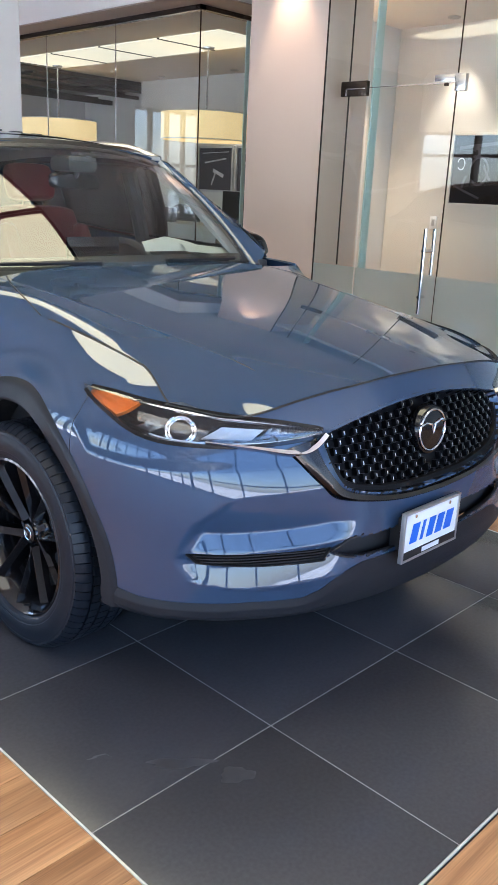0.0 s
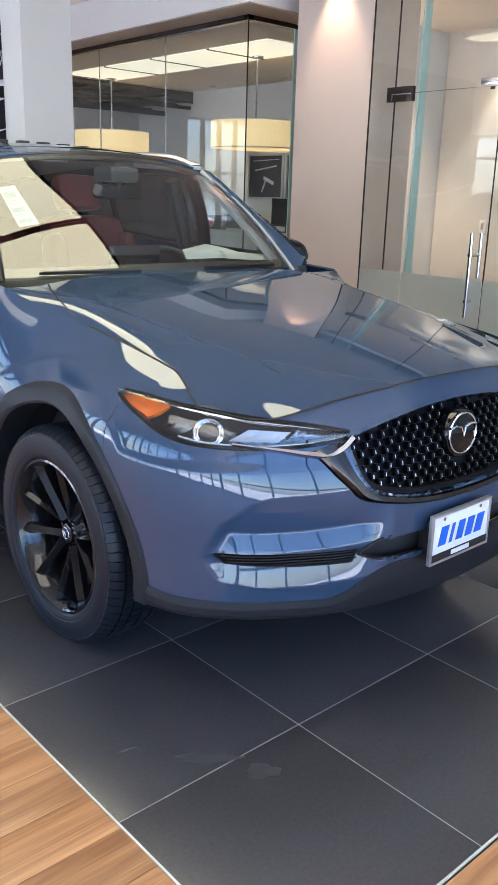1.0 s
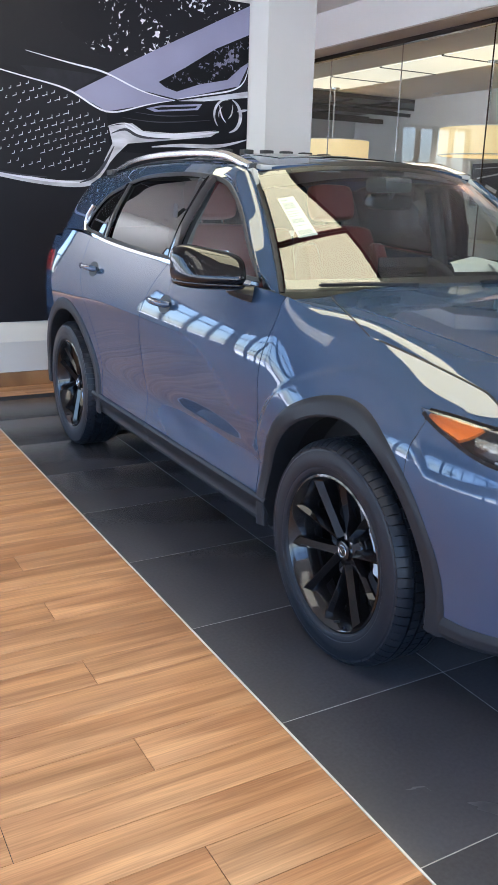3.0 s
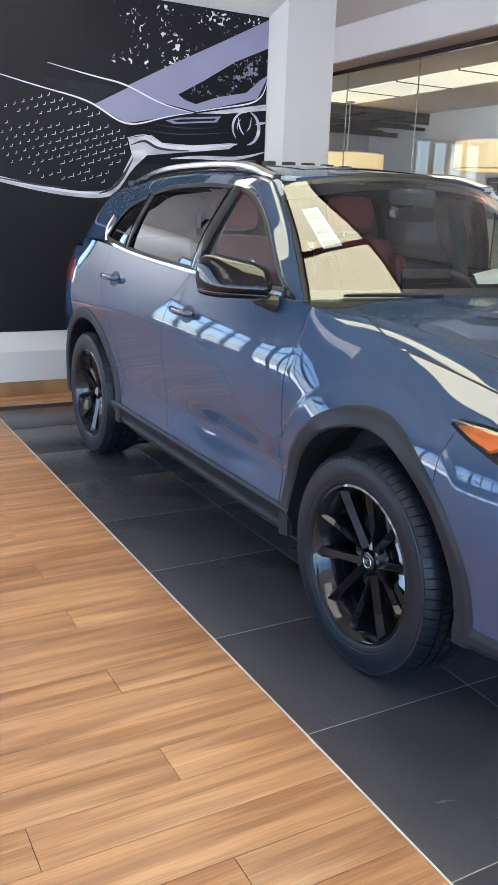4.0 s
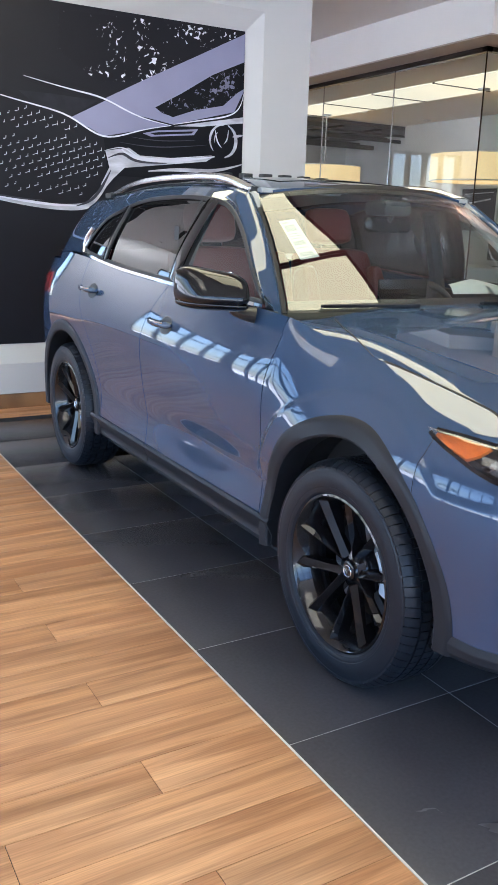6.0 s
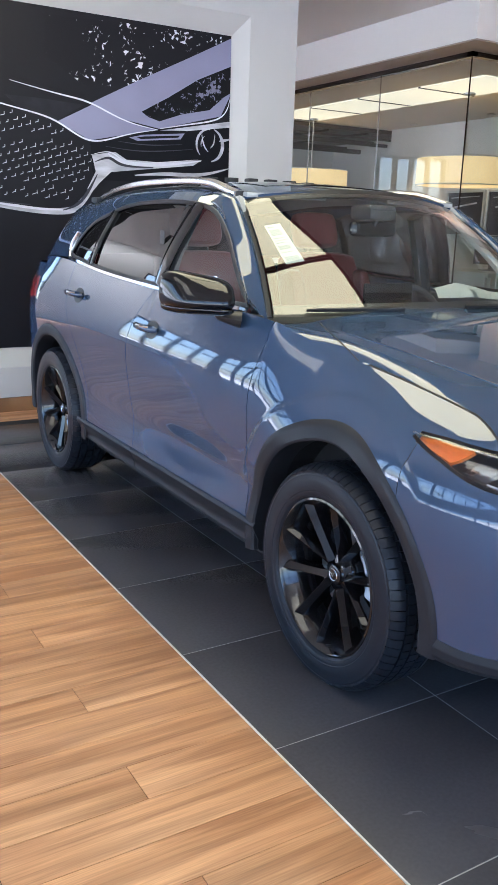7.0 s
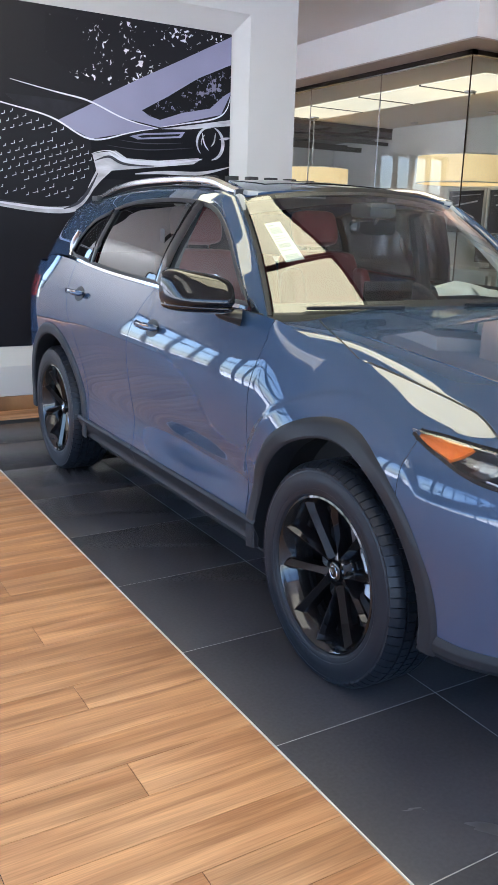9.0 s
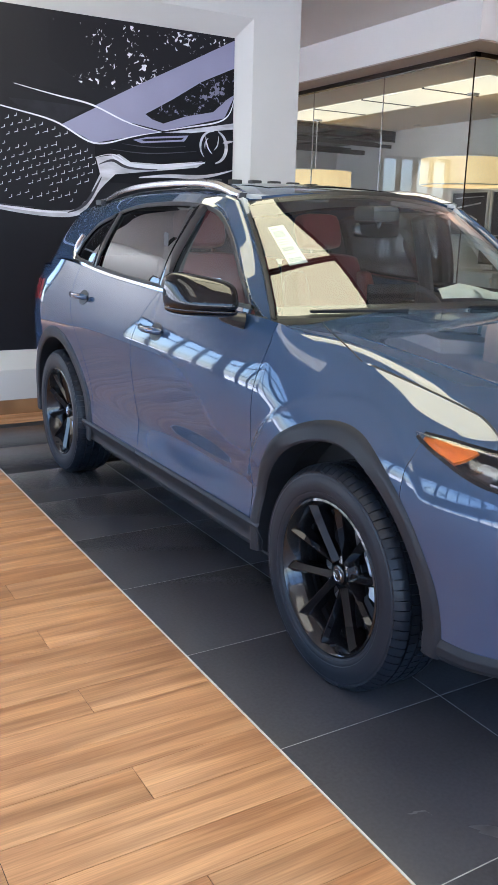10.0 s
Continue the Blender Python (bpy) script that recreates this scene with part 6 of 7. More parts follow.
def speck_mat(name, back, front, scale, cut, fade=None):
    m = mat(name, back, 0.45, 0, 0.1, 3, spec=0.12)
    nt = m.node_tree
    b = nt.nodes["Principled BSDF"]
    n = nt.nodes.new("ShaderNodeTexNoise")
    n.inputs["Scale"].default_value, n.inputs["Detail"].default_value, n.inputs["Distortion"].default_value = scale, 3, 0.8
    big = nt.nodes.new("ShaderNodeTexNoise")
    big.inputs["Scale"].default_value = scale / 7
    tc = nt.nodes.new("ShaderNodeTexCoord")
    for q in (n, big):
        nt.links.new(tc.outputs["Object"], q.inputs["Vector"])
    add = nt.nodes.new("ShaderNodeMath")
    add.operation = "MULTIPLY_ADD"
    add.inputs[1].default_value = 0.55
    nt.links.new(big.outputs[0], add.inputs[0])
    nt.links.new(n.outputs[0], add.inputs[2])
    r = nt.nodes.new("ShaderNodeValToRGB")
    r.color_ramp.elements[0].position, r.color_ramp.elements[0].color = cut, (*back, 1)
    r.color_ramp.elements[1].position, r.color_ramp.elements[1].color = cut + 0.05, (*front, 1)
    value = add.outputs[0]
    if fade:
        sp = nt.nodes.new("ShaderNodeSeparateXYZ")
        nt.links.new(tc.outputs["Object"], sp.inputs[0])
        fr = nt.nodes.new("ShaderNodeMapRange")
        fr.inputs[1].default_value, fr.inputs[2].default_value = fade
        fr.inputs[3].default_value, fr.inputs[4].default_value = -0.18, 0.0
        nt.links.new(sp.outputs[0], fr.inputs[0])
        sm = nt.nodes.new("ShaderNodeMath")
        nt.links.new(value, sm.inputs[0])
        nt.links.new(fr.outputs[0], sm.inputs[1])
        value = sm.outputs[0]
    nt.links.new(value, r.inputs[0])
    nt.links.new(r.outputs[0], b.inputs["Base Color"])
    return m


M["print_leaves"] = speck_mat("print_leaves", (0.0138, 0.0136, 0.0175), (0.75, 0.75, 0.82), 24, 0.91, (-0.4, 0.15))
M["print_tree"] = speck_mat("print_tree", (0.008, 0.008, 0.01), (0.2, 0.2, 0.28), 30, 0.90)
mural = thing("mural", (-1.6, MY, 0.474), "large dark mural photograph of a car's front corner", "mural")
part("panel", boxes(((-1.298, MY, 0.476), (1.193, 4.4695, 2.923))), M["print_dark"], mural)
layer = [MY]


def shape(name, pts, material, smooth=0):
    layer[0] -= 0.0006
    part(name, flat([(x, layer[0], z) for x, z in pts], 0.0004, (0, 1, 0)), material, mural)


def stroke(name, pts, w, material):
    layer[0] -= 0.0006
    f, g = spl(range(len(pts)), [p[0] for p in pts]), spl(range(len(pts)), [p[1] for p in pts])
    q = [Vector((f(t), layer[0], g(t))) for t in lerp(0, len(pts) - 1, 30)]
    part(name, sweep(q, Vector((0, -1, 0)), w, 0.0004, rounded=False, taper=[0.25 + 0.75 * math.sin(math.pi * i / 30) for i in range(31)]), material, mural)


shape("print_shape", [(-0.35, 2.87), (0.4, 2.9), (1.185, 2.905), (0.773, 2.70), (0.30, 2.45), (-0.06, 2.42), (-0.36, 2.6)], M["print_leaves"])
shape("print_shape", [(-0.66, 2.30), (-0.42, 2.30), (-0.06, 2.285), (-0.277, 2.158), (-0.54, 2.21)], M["print_dim"])
shape("print_shape", [(1.192, 2.905), (1.192, 2.47), (1.107, 2.305), (0.558, 2.165), (0.253, 2.208), (-0.011, 2.303), (0.37, 2.498), (0.773, 2.695)], M["print_lilac"])
shape("print_shape", [(1.192, 2.694), (0.898, 2.564), (0.63, 2.402), (0.404, 2.278), (0.463, 2.243), (0.558, 2.22), (0.752, 2.289), (1.003, 2.344), (1.129, 2.451), (1.192, 2.49)], M["print_tree"])
shape("print_shape", [(-0.277, 2.148), (-0.004, 2.29), (0.253, 2.198), (0.539, 2.157), (-0.02, 2.035)], M["print_lilac"])
shape("print_shape", [(-0.021, 2.02), (0.546, 2.155), (1.192, 2.275), (1.192, 1.75), (0.96, 1.75), (0.2, 1.75), (0.0, 1.75)], M["print_black"])
shape("print_shape", [(0.56, 2.152), (1.192, 2.272), (1.192, 2.225), (0.80, 2.168)], M["print_chrome"])
shape("print_shape", [(0.298, 2.08), (0.415, 2.109), (0.779, 2.147), (0.742, 2.099), (0.368, 2.06)], M["print_lilac"])
shape("print_shape", [(0.36, 2.085), (0.43, 2.098), (0.74, 2.128), (0.72, 2.11), (0.40, 2.075)], M["print_black"])
shape("print_shape", [(-0.011, 1.931), (0.181, 1.965), (0.273, 1.913), (0.559, 1.911), (0.938, 1.952), (0.857, 1.904), (0.367, 1.842), (0.145, 1.814), (0.053, 1.731), (-0.03, 1.64), (-0.05, 1.68), (0.02, 1.811)], M["print_chrome"])
stroke("print_line", [(0.12, 1.95), (0.25, 1.895), (0.55, 1.893), (0.93, 1.945)], 0.03, M["print_white"])
stroke("print_line", [(0.05, 1.80), (-0.03, 1.66), (-0.12, 1.555), (-0.25, 1.505), (-0.7, 1.53), (-1.5, 1.68)], 0.05, M["print_chrome"])
stroke("print_line", [(-0.2, 1.515), (-0.7, 1.545), (-1.6, 1.72)], 0.02, M["print_white"])
stroke("print_line", [(0.343, 1.80), (0.62, 1.825), (0.91, 1.835), (1.19, 1.90)], 0.03, M["print_chrome"])
stroke("print_line", [(-0.62, 2.40), (-0.25, 2.34), (-0.011, 2.299), (0.253, 2.204), (0.539, 2.155)], 0.013, M["print_white"])
stroke("print_line", [(-1.3, 2.36), (-0.66, 2.231), (-0.288, 2.151), (-0.03, 2.035), (0.25, 2.09), (0.54, 2.155)], 0.013, M["print_white"])
stroke("print_line", [(0.558, 2.165), (0.85, 2.225), (1.107, 2.30), (1.19, 2.46)], 0.012, M["print_white"])
for a0, a1, r, w in ((1.5, 3.9, 0.115, 0.02), (-1.4, 1.2, 0.125, 0.03), (2.2, 3.4, 0.075, 0.01)):
    stroke("print_ring", [(1.0 + r * math.cos(a), 2.075 + r * 1.05 * math.sin(a)) for a in lerp(a0, a1, 6)], w, M["print_chrome"])
for pts, w, m in (
    ([(0.01, 1.88), (0.13, 1.915), (0.24, 1.872), (0.5, 1.868)], 0.022, "print_grey"),
    ([(0.03, 1.79), (-0.04, 1.67), (-0.13, 1.565), (-0.25, 1.513)], 0.024, "print_grey"),
    ([(-0.02, 1.93), (0.14, 1.958), (0.26, 1.90), (0.5, 1.903), (0.9, 1.952)], 0.010, "print_white"),
    ([(0.93, 2.15), (0.95, 2.07), (0.99, 2.02)], 0.012, "print_white"),
    ([(1.05, 2.16), (1.04, 2.09), (1.01, 2.05)], 0.012, "print_chrome"),
    ([(0.1, 2.0), (0.35, 1.985), (0.6, 2.0), (0.85, 2.03)], 0.008, "print_grey"),
    ([(0.2, 2.045), (0.45, 2.035), (0.75, 2.06)], 0.007, "print_grey"),
    ([(1.09, 2.11), (1.19, 2.13)], 0.02, "print_chrome"),
    ([(-0.5, 1.545), (-0.75, 1.56), (-1.25, 1.63)], 0.012, "print_grey"),
):
    stroke("print_line", pts, w, M[m])
# grille print: slanted rows of short dashes
layer[0] -= 0.0006
verts, faces = [], []
for r in range(-2, 13):
    for c in range(26):
        x = -1.55 + 0.062 * c + 0.03 * (r % 2)
        z = 1.50 + 0.055 * r + (x + 0.68) * 0.33
        if not inside((x, z), [(-1.6, 2.33), (-0.66, 2.20), (-0.31, 2.13), (-0.05, 2.0), (-0.02, 1.92), (-0.02, 1.82), (-0.2, 1.58), (-0.7, 1.6), (-1.6, 1.8)]) or x < -1.5 + 0.2 * math.sin(r * 3.1):
            continue
        k = (0.6 + 0.5 * math.sin(c * 1.7 + r) ** 2) * (0.45 + 0.55 * step(x, -0.9, -0.4))
        if math.sin(c * 12.9 + r * 7.3) > 0.9:
            continue
        for dx, dz, w, h in ((0, 0, 0.020 * k, 0.002), (0.017 * k, 0.012, 0.0018, 0.014 * k)):
            n = len(verts)
            verts += [(x + dx - w, layer[0], z + dz - h - w * 0.33), (x + dx + w, layer[0], z + dz - h + w * 0.33), (x + dx + w, layer[0], z + dz + h + w * 0.33), (x + dx - w, layer[0], z + dz + h - w * 0.33)]
            faces.append((n, n + 1, n + 2, n + 3))
me = bpy.data.meshes.new("print_dashes")
me.from_pydata(verts, [], faces)
me.materials.append(M["print_white"])
pd = new("print_dashes", me)
pd.parent = mural
pd.matrix_parent_inverse = Matrix.Translation(-mural.location)
tagged(pd, "pale dashes of a printed grille", kind="stuff")


# ---- glass front with the door ----
def sheet(name, parent, x, y0, y1, z0, z1, material, t=0.012):
    return part(name, boxes(((x - t / 2, y0, z0), (x + t / 2, y1, z1)), bevel=0.002), material, parent)


def pane_part(parent, y0, y1, z0, z1, x=XG):
    b = bmesh.new()
    pane(b, (x, y0), (x, y1), z0, z1)
    return part("pane", b, M["glasswall"], parent)


M["frost"] = glass_mat("frosted_band", (0.6, 0.68, 0.66))
nt = M["frost"].node_tree
tl = nt.nodes.new("ShaderNodeBsdfTranslucent")
tl.inputs[0].default_value = (0.62, 0.68, 0.66, 1)
df = nt.nodes.new("ShaderNodeBsdfDiffuse")
df.inputs[0].default_value = (0.5, 0.57, 0.55, 1)
mx = nt.nodes.new("ShaderNodeMixShader")
mx.inputs[0].default_value = 0.5
nt.links.new(tl.outputs[0], mx.inputs[1])
nt.links.new(df.outputs[0], mx.inputs[2])
nt.links.new(mx.outputs[0], [n for n in nt.nodes if n.type == "MIX_SHADER" and n != mx][0].inputs[1])
front = thing("glass_front", (XG, 0.6, 0), "frameless glass shopfront with a frosted lower band", "glass wall")
pane_part(front, 1.915, 2.34, 0.12, CEIL)
pane_part(front, 1.17, 1.905, 2.205, CEIL)
pane_part(front, -3.6, 1.16, 0.12, CEIL)
part("joint", boxes(((XG - 0.006, 2.09, 0.9), (XG + 0.006, 2.096, CEIL))), M["bronze"], front)
part("joint", boxes(((XG - 0.006, 2.336, 0.1), (XG + 0.006, 2.343, CEIL))), M["bronze"], front)
part("joint", boxes(((XG - 0.006, 1.161, 0.12), (XG + 0.006, 1.166, CEIL))), M["bronze"], front)
part("joint", boxes(((XG - 0.006, 1.17, 2.198), (XG + 0.006, 1.9, 2.203))), M["alu"], front)
part("fin", boxes(((XG + 0.008, 1.875, 0.1), (XG + 0.09, 1.89, CEIL)), bevel=0.002), M["glassedge"], front, "green glass stiffening fin")
bm = bmesh.new()
pane(bm, (XG - 0.004, -3.6), (XG - 0.004, 1.16), 0.12, 0.895)
part("frosted_band", bm, M["frost"], front)
bm = bmesh.new()
pane(bm, (XG - 0.004, 1.915), (XG - 0.004, 2.33), 0.12, 0.895)
part("frosted_band", bm, M["frost"], front)
gdoor = thing("glass_door", (XG, 1.54, 0), "frameless glass door with a frosted lower band", "door")
pane_part(gdoor, 1.172, 1.903, 0.02, 2.195)
bm = bmesh.new()
pane(bm, (XG - 0.004, 1.172), (XG - 0.004, 1.903), 0.02, 0.895)
part("frosted_band", bm, M["frost"], gdoor)
part("hinge_plate", boxes(((XG - 0.018, 1.918, 2.145), (XG + 0.018, 2.16, 2.25)), bevel=0.004), M["bronze"], gdoor, "dark bronze hinge patch")
part("hinge_trim", boxes(((XG - 0.022, 1.93, 2.192), (XG + 0.022, 2.11, 2.199)), ((XG - 0.022, 2.103, 2.15), (XG + 0.022, 2.11, 2.19)), bevel=0.001), M["chrome"], gdoor)
part("patch_fitting", boxes(((XG - 0.02, 1.172, 2.21), (XG + 0.02, 1.335, 2.255)), ((XG - 0.0202, 1.09, 2.145), (XG + 0.0202, 1.17, 2.255)), bevel=0.004), M["alu"], gdoor, "brushed steel patch fitting")
part("patch_fitting", boxes(((XG - 0.012, 1.235, 2.18), (XG + 0.012, 1.26, 2.2)), bevel=0.003), M["bronze"], gdoor)
for dx in (-0.06, 0.06):
    part("pull_handle", tube([(XG + dx, 1.255, 0.62), (XG + dx, 1.255, 1.225)], 0.0135, 14), M["chrome"], gdoor, "chrome tube pull")
for z in (0.74, 1.07):
    part("handle_spacer", tube([(XG - 0.075, 1.255, z), (XG + 0.075, 1.255, z)], 0.012, 12), M["chrome"], gdoor)
setting("baseboard", boxes(((3.10, -3.6, -0.01), (3.23, 2.335, 0.10)), bevel=0.003), M["base_wood"], "oak kerb under the glass front")
setting("wall_south", boxes(((3.14, FRONT, 0), (3.3, -3.61, HALL))), M["wall"], "plain painted wall")
# the room behind the door
setting("wall_meeting", boxes(((5.05, -3.6, 0), (5.2, 2.99, 2.99))), M["wall"], "painted wall with a framed picture")
setting("ceiling_meeting", boxes(((3.21, -3.6, 2.97), (5.2, 2.99, 3.05))), M["ceiling"], "beige office ceiling")
setting("wall_meeting_end", boxes(((3.31, -3.75, 0), (5.2, -3.61, 3.05))), M["wall"], "plain painted wall")
pic = thing("framed_picture", (5.04, 1.97, 1.4), "framed dark photograph of a car cockpit", "picture")
part("frame", boxes(((5.02, 1.66, 1.39), (5.048, 1.68, 2.03)), ((5.02, 2.262, 1.39), (5.048, 2.282, 2.03)), ((5.02, 1.681, 1.39), (5.048, 2.261, 1.41)), ((5.02, 1.681, 2.01), (5.048, 2.261, 2.03)), bevel=0.002), M["wall"], pic)
part("print", boxes(((5.035, 1.682, 1.412), (5.046, 2.26, 2.008))), M["print_black"], pic)
for i, (r0, yc, zc, w, m) in enumerate(((0.12, 1.98, 1.70, 0.02, "print_grey"), (0.05, 2.17, 1.76, 0.01, "print_chrome"), (0.04, 2.02, 1.86, 0.03, "print_grey"))):
    q = [Vector((5.033 - 0.0007 * i, yc + r0 * 0.75 * math.cos(a), zc + r0 * math.sin(a))) for a in lerp(0.3, 5.6, 24)]
    part("print_shape", sweep(q, Vector((-1, 0, 0)), w, 0.0005, rounded=False), M[m], pic)
for a, b, w in (((2.25, 1.58), (1.95, 1.46), 0.02), ((1.93, 1.75), (1.86, 1.62), 0.02), ((2.1, 1.66), (2.14, 1.55), 0.025), ((2.2, 1.9), (1.7, 1.95), 0.03)):
    part("print_shape", sweep([Vector((5.0305, *a)), Vector((5.0305, (a[0] + b[0]) / 2 + 0.01, (a[1] + b[1]) / 2)), Vector((5.0305, *b))], Vector((-1, 0, 0)), w, 0.0005, rounded=False), M["print_grey"], pic)
sw = thing("light_switch", (5.045, 2.4, 1.2), "white wall switch plate", "switch")
part("plate", boxes(((5.04, 2.38, 1.16), (5.049, 2.45, 1.28)), bevel=0.002), M["plate"], sw)
part("rocker", boxes(((5.036, 2.40, 1.19), (5.0395, 2.43, 1.25)), bevel=0.001), M["silver_trim"], sw)

# Dark colour puts the dimness beyond the office into this slab and its ducts.
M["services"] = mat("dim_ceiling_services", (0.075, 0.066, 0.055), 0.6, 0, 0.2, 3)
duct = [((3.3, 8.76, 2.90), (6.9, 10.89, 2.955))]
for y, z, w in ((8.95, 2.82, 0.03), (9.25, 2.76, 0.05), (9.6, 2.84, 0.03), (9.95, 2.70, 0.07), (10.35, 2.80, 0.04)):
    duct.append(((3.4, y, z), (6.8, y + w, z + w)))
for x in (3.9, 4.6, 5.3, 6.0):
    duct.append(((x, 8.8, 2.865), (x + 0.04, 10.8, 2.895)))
setting("ceiling_services", boxes(*duct), M["services"], "exposed ceiling with ducts beyond the office, dimmed by its colour")
# ---- the glass office's furnishing ----
for i, (y0, y1) in enumerate(((4.52, 5.46), (5.50, 6.53), (6.57, 7.53), (7.57, 8.6))):
    lp = thing("office_light", (4.5, (y0 + y1) / 2, HEAD), "large cream luminous ceiling panel", "ceiling light", "luminous panels in the office")
    part("diffuser", boxes(((4.1, y0, HEAD - 0.012), (4.93, y1, HEAD - 0.002)), bevel=0.003), M["office_panel"], lp)
    part("frame", boxes(((4.1, y1 + 0.002, HEAD - 0.016), (4.93, y1 + 0.036, HEAD - 0.002))), M["bronze"], lp)


def drum(yc, label):
    lamp = thing("pendant_lamp", (4.75, yc, HEAD), label, "pendant lamp", "drum pendants")
    b = bmesh.new()
    for r, q in ((0.52, 1), (0.51, -1)):
        ringv = [[b.verts.new((4.75 + r * math.cos(a), yc + r * math.sin(a), z)) for z in (1.965, 2.255)] for a in [2 * math.pi * i / 56 for i in range(56)]]
        for i in range(56):
            f = (ringv[i][0], ringv[(i + 1) % 56][0], ringv[(i + 1) % 56][1], ringv[i][1])
            b.faces.new(f if q > 0 else f[::-1])
    part("shade", b, M["shade"], lamp, "cream fabric drum shade")
    for z in (1.965, 2.255):
        part("shade_rim", tube([(4.75 + 0.518 * math.cos(a), yc + 0.518 * math.sin(a), z) for a in [2 * math.pi * i / 48 for i in range(48)]], 0.006, 6, closed=True), M["wall"], lamp)
    part("diffuser", lathe_z(4.75, yc, [(0.50, 2.0), (0.3, 1.995), (0.005, 1.995)]), M["shade"], lamp)
    part("stem", tube([(4.75, yc, 2.05), (4.75, yc, HEAD - 0.02)], 0.009, 8), M["alu"], lamp)
    part("canopy", lathe_z(4.75, yc, [(0.005, HEAD - 0.03), (0.065, HEAD - 0.03), (0.07, HEAD - 0.003)]), M["silver_trim"], lamp)


def lathe_z(x, y, prof):
    b = bmesh.new()
    rings = [[b.verts.new((x + r * math.cos(a), y + r * math.sin(a), z)) for a in [2 * math.pi * i / 36 for i in range(36)]] for r, z in prof]
    for p, q in zip(rings, rings[1:]):
        for i in range(36):
            b.faces.new((p[i], p[(i + 1) % 36], q[(i + 1) % 36], q[i]))
    return b


drum(5.38, "wide cream drum pendant lamp")
drum(8.42, "wide cream drum pendant lamp")
for y0, y1 in ((6.63, 7.37), (5.83, 6.58), (5.05, 5.78)):
    pp = thing("poster", (6.44, (y0 + y1) / 2, 1.43), "silver-framed dark poster of a car front", "picture", "posters on the office wall")
    part("frame", boxes(((6.41, y0, 1.40), (6.448, y0 + 0.03, 2.03)), ((6.41, y1 - 0.03, 1.40), (6.448, y1, 2.03)), ((6.41, y0 + 0.031, 1.40), (6.448, y1 - 0.031, 1.43)), ((6.41, y0 + 0.031, 2.0), (6.448, y1 - 0.031, 2.03)), bevel=0.003), M["silver_trim"], pp)
    part("print", boxes(((6.43, y0 + 0.031, 1.431), (6.446, y1 - 0.031, 1.999))), M["print_grey"], pp)
    for a, b, w in (((0.15, 1.86), (0.6, 1.80), 0.02), ((0.2, 1.62), (0.42, 1.7), 0.05), ((0.45, 1.5), (0.36, 1.68), 0.03), ((0.1, 1.95), (0.65, 1.93), 0.012)):
        part("print_shape", sweep([Vector((6.428, y0 + a[0], a[1])), Vector((6.428, y0 + b[0], b[1]))], Vector((-1, 0, 0)), w, 0.0005, rounded=False), M["print_chrome"], pp)
desk = thing("desk", (4.9, 6.4, 0), "white office desk behind the glass", "desk")
part("desktop", boxes(((4.5, 4.6, 0.98), (5.2, 8.2, 1.03)), bevel=0.006), M["wall"], desk)
part("front_panel", boxes(((4.56, 4.7, 0.0), (4.6, 8.1, 0.979)), bevel=0.003), M["wall"], desk)
part("side_panel", boxes(((4.61, 4.66, 0.0), (5.15, 4.7, 0.979)), bevel=0.003), M["wall"], desk)
part("side_panel", boxes(((4.61, 8.1, 0.0), (5.15, 8.14, 0.979)), bevel=0.003), M["wall"], desk)
sign = thing("desk_sign", (4.7, 6.06, 1.03), "dark box sign with a red heart on the desk", "sign")
part("box", boxes(((4.66, 5.86, 1.031), (4.74, 6.24, 1.20)), bevel=0.006), M["black"], sign)
M["red"] = mat("red_print", (0.5, 0.03, 0.04), 0.4, 0, 0.05, 20)
heart = [(4.6565, 6.06 - 0.0036 * 16 * math.sin(t) ** 3, 1.115 + 0.0036 * (13 * math.cos(t) - 5 * math.cos(2 * t) - 2 * math.cos(3 * t) - math.cos(4 * t))) for t in [2 * math.pi * i / 36 for i in range(36)]]
part("heart", flat(heart, 0.002, (1, 0, 0)), M["red"], sign)
part("heart_rim", tube(heart, 0.004, 6, closed=True), M["plate"], sign)
def words(name, text, size, place, material, parent, rot):
    cu = bpy.data.curves.new(name, "FONT")
    cu.body, cu.size, cu.align_x, cu.align_y, cu.extrude = text, size, "CENTER", "CENTER", 0.0012
    tmp = bpy.data.objects.new(name, cu)
    me = bpy.data.meshes.new_from_object(tmp)
    bpy.data.objects.remove(tmp)
    me.transform(Matrix.Translation(place) @ rot)
    me.materials.clear()
    me.materials.append(material)
    ob = new(name, me)
    ob.parent = parent
    return ob


words("letter", "I", 0.09, (4.657, 6.17, 1.115), M["plate"], sign, rot=Euler((math.pi / 2, 0, -math.pi / 2)).to_matrix().to_4x4())


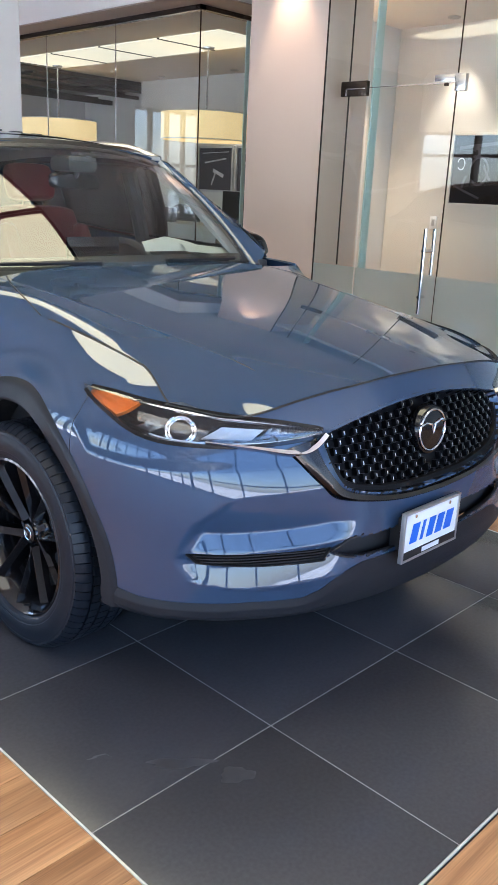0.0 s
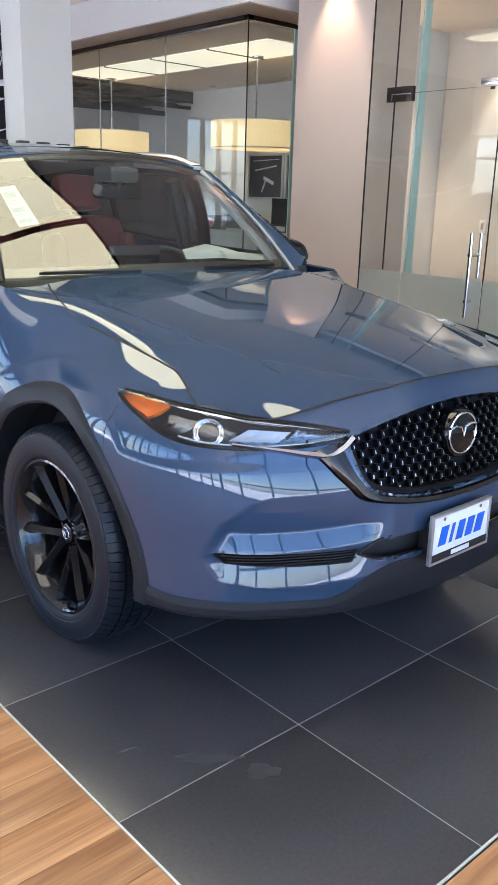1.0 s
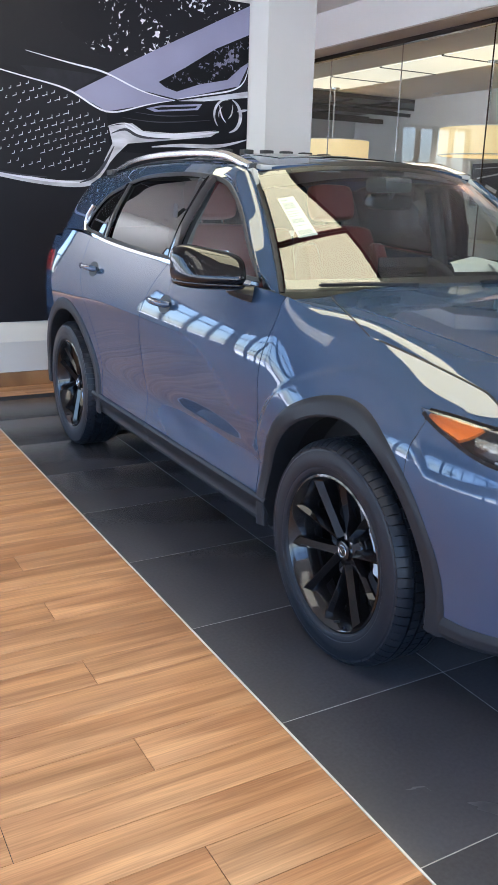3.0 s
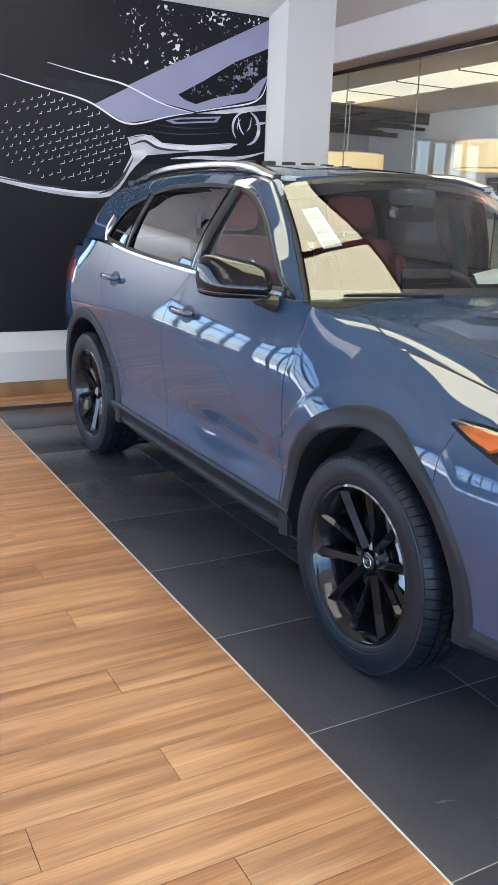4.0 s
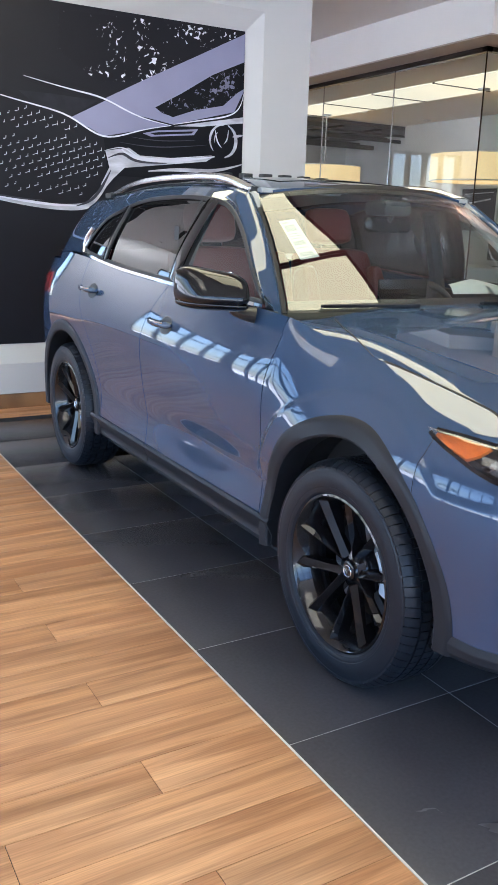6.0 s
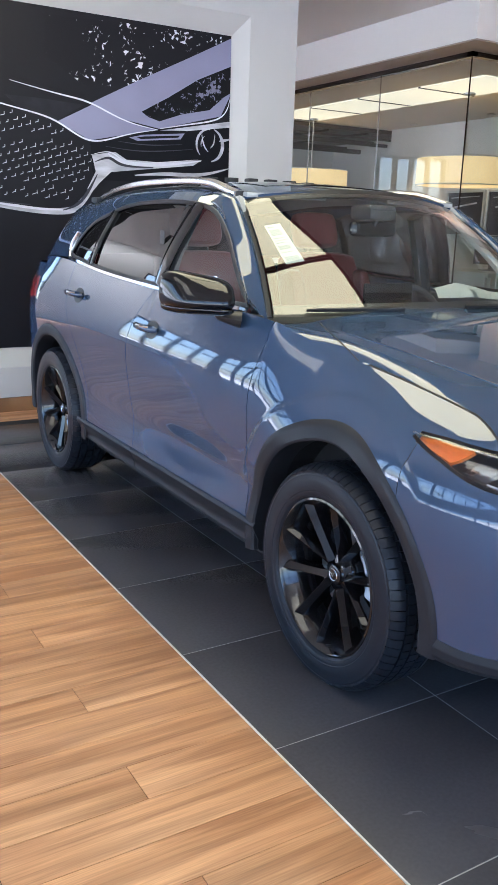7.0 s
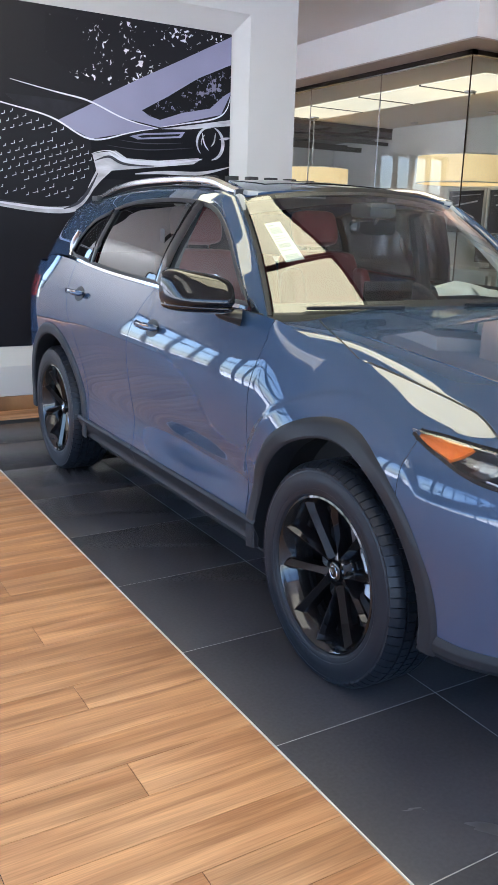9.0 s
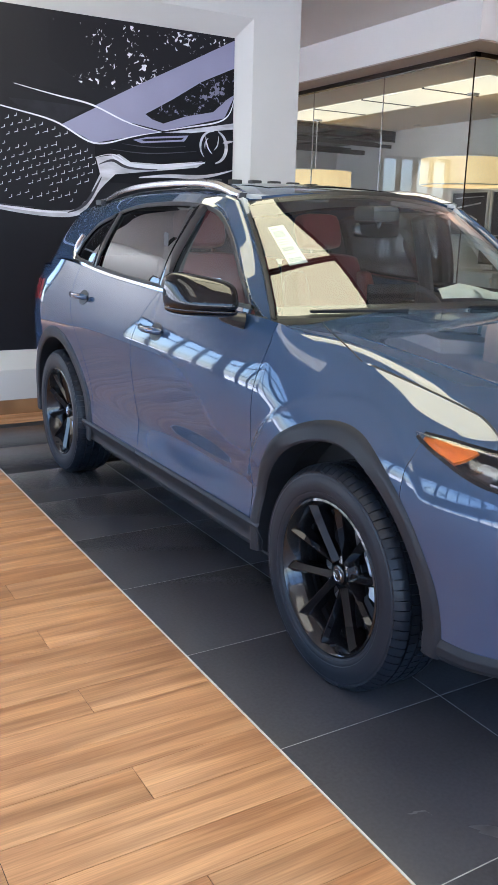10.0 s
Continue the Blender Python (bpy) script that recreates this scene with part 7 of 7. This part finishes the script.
def office_chair(x, y, turn):
    ch = thing("office_chair", (x, y, 0), "black padded office chair at the desk", "chair", "office chairs")
    q = pose(x, y, 0, 0, 0, turn)
    def put(name, b, m):
        bmesh.ops.transform(b, matrix=q, verts=b.verts[:])
        part(name, b, m, ch)
    put("seat", cushion((-0.24, -0.24, 0.44), (0.24, 0.24, 0.53), 0.15, seg=6), M["trim"])
    put("backrest", cushion((-0.23, 0.2, 0.6), (0.23, 0.29, 1.22), 0.18, seg=6), M["trim"])
    put("column", tube([(0, 0, 0.06), (0, 0, 0.45)], 0.025, 10), M["chrome"])
    put("back_bar", tube([(0, 0.2, 0.48), (0, 0.29, 0.55), (0, 0.285, 0.75)], 0.018, 8), M["black"])
    for k in range(5):
        a = 2 * math.pi * k / 5
        put("foot", tube([(0, 0, 0.09), (0.27 * math.cos(a), 0.27 * math.sin(a), 0.05), (0.29 * math.cos(a), 0.29 * math.sin(a), 0.012)], [0.022, 0.016, 0.012], 8), M["black"])


office_chair(5.6, 5.3, -90)
office_chair(5.6, 6.9, -80)
mon = thing("monitor", (4.95, 5.0, 1.03), "black computer screen on the desk", "monitor")
part("screen", boxes(((4.95, 4.78, 1.10), (4.98, 5.28, 1.42)), bevel=0.006), M["piano"], mon)
part("stand", boxes(((4.99, 4.98, 1.031), (5.02, 5.08, 1.25)), ((4.92, 4.9, 1.031), (5.08, 5.16, 1.042)), bevel=0.002), M["black"], mon)

# accent lights over the office walls and the column
def spot(name, place, aim, watts, color, size=55, blend=0.7):
    sp = new(name, bpy.data.lights.new(name, "SPOT"))
    sp.data.energy, sp.data.color, sp.data.spot_size, sp.data.spot_blend, sp.data.shadow_soft_size = watts, color, radians(size), blend, 0.04
    sp.matrix_world = look(place, aim)
    b = bmesh.new()
    part_ring = thing("downlight", (*place[:2], place[2] + 0.02), "small recessed ceiling downlight", "downlight", "downlights")
    part("trim_ring", tube([(place[0] + 0.05 * math.cos(a), place[1] + 0.05 * math.sin(a), place[2] + 0.03) for a in [2 * math.pi * i / 24 for i in range(24)]], 0.008, 6, closed=True), M["wall"], part_ring)


WARM = (1.0, 0.78, 0.5)
spot("wall_washer", (4.78, 1.55, 2.93), (5.05, 1.5, 1.2), 7.0, WARM, 60)
spot("wall_washer", (4.78, 2.25, 2.93), (5.05, 2.25, 1.2), 7.0, WARM, 60)
spot("wall_washer", (6.15, 7.9, 2.92), (6.45, 7.9, 1.4), 4.95, WARM, 60)
spot("wall_washer", (6.15, 6.4, 2.92), (6.45, 6.4, 1.4), 4.95, WARM, 60)
spot("column_washer", (3.02, 2.72, 3.26), (3.2, 2.72, 2.2), 4.6, (1.0, 0.66, 0.38), 60)
# Added warm lamp that turns the dividing wall golden; its fitting is made up.
spot("side_washer", (3.95, 2.6, 2.93), (4.0, 3.0, 1.3), 18.0, (1.0, 0.68, 0.36), 90)
# Two added lamps brighten the unseen hall wall that the car's flank reflects.
for x in (-4.6, -3.7):
    spot("wall_washer", (x, 9.9, 3.84), (x, 10.9, 2.2), 14.0, (1.0, 0.93, 0.82), 150, 1.0)
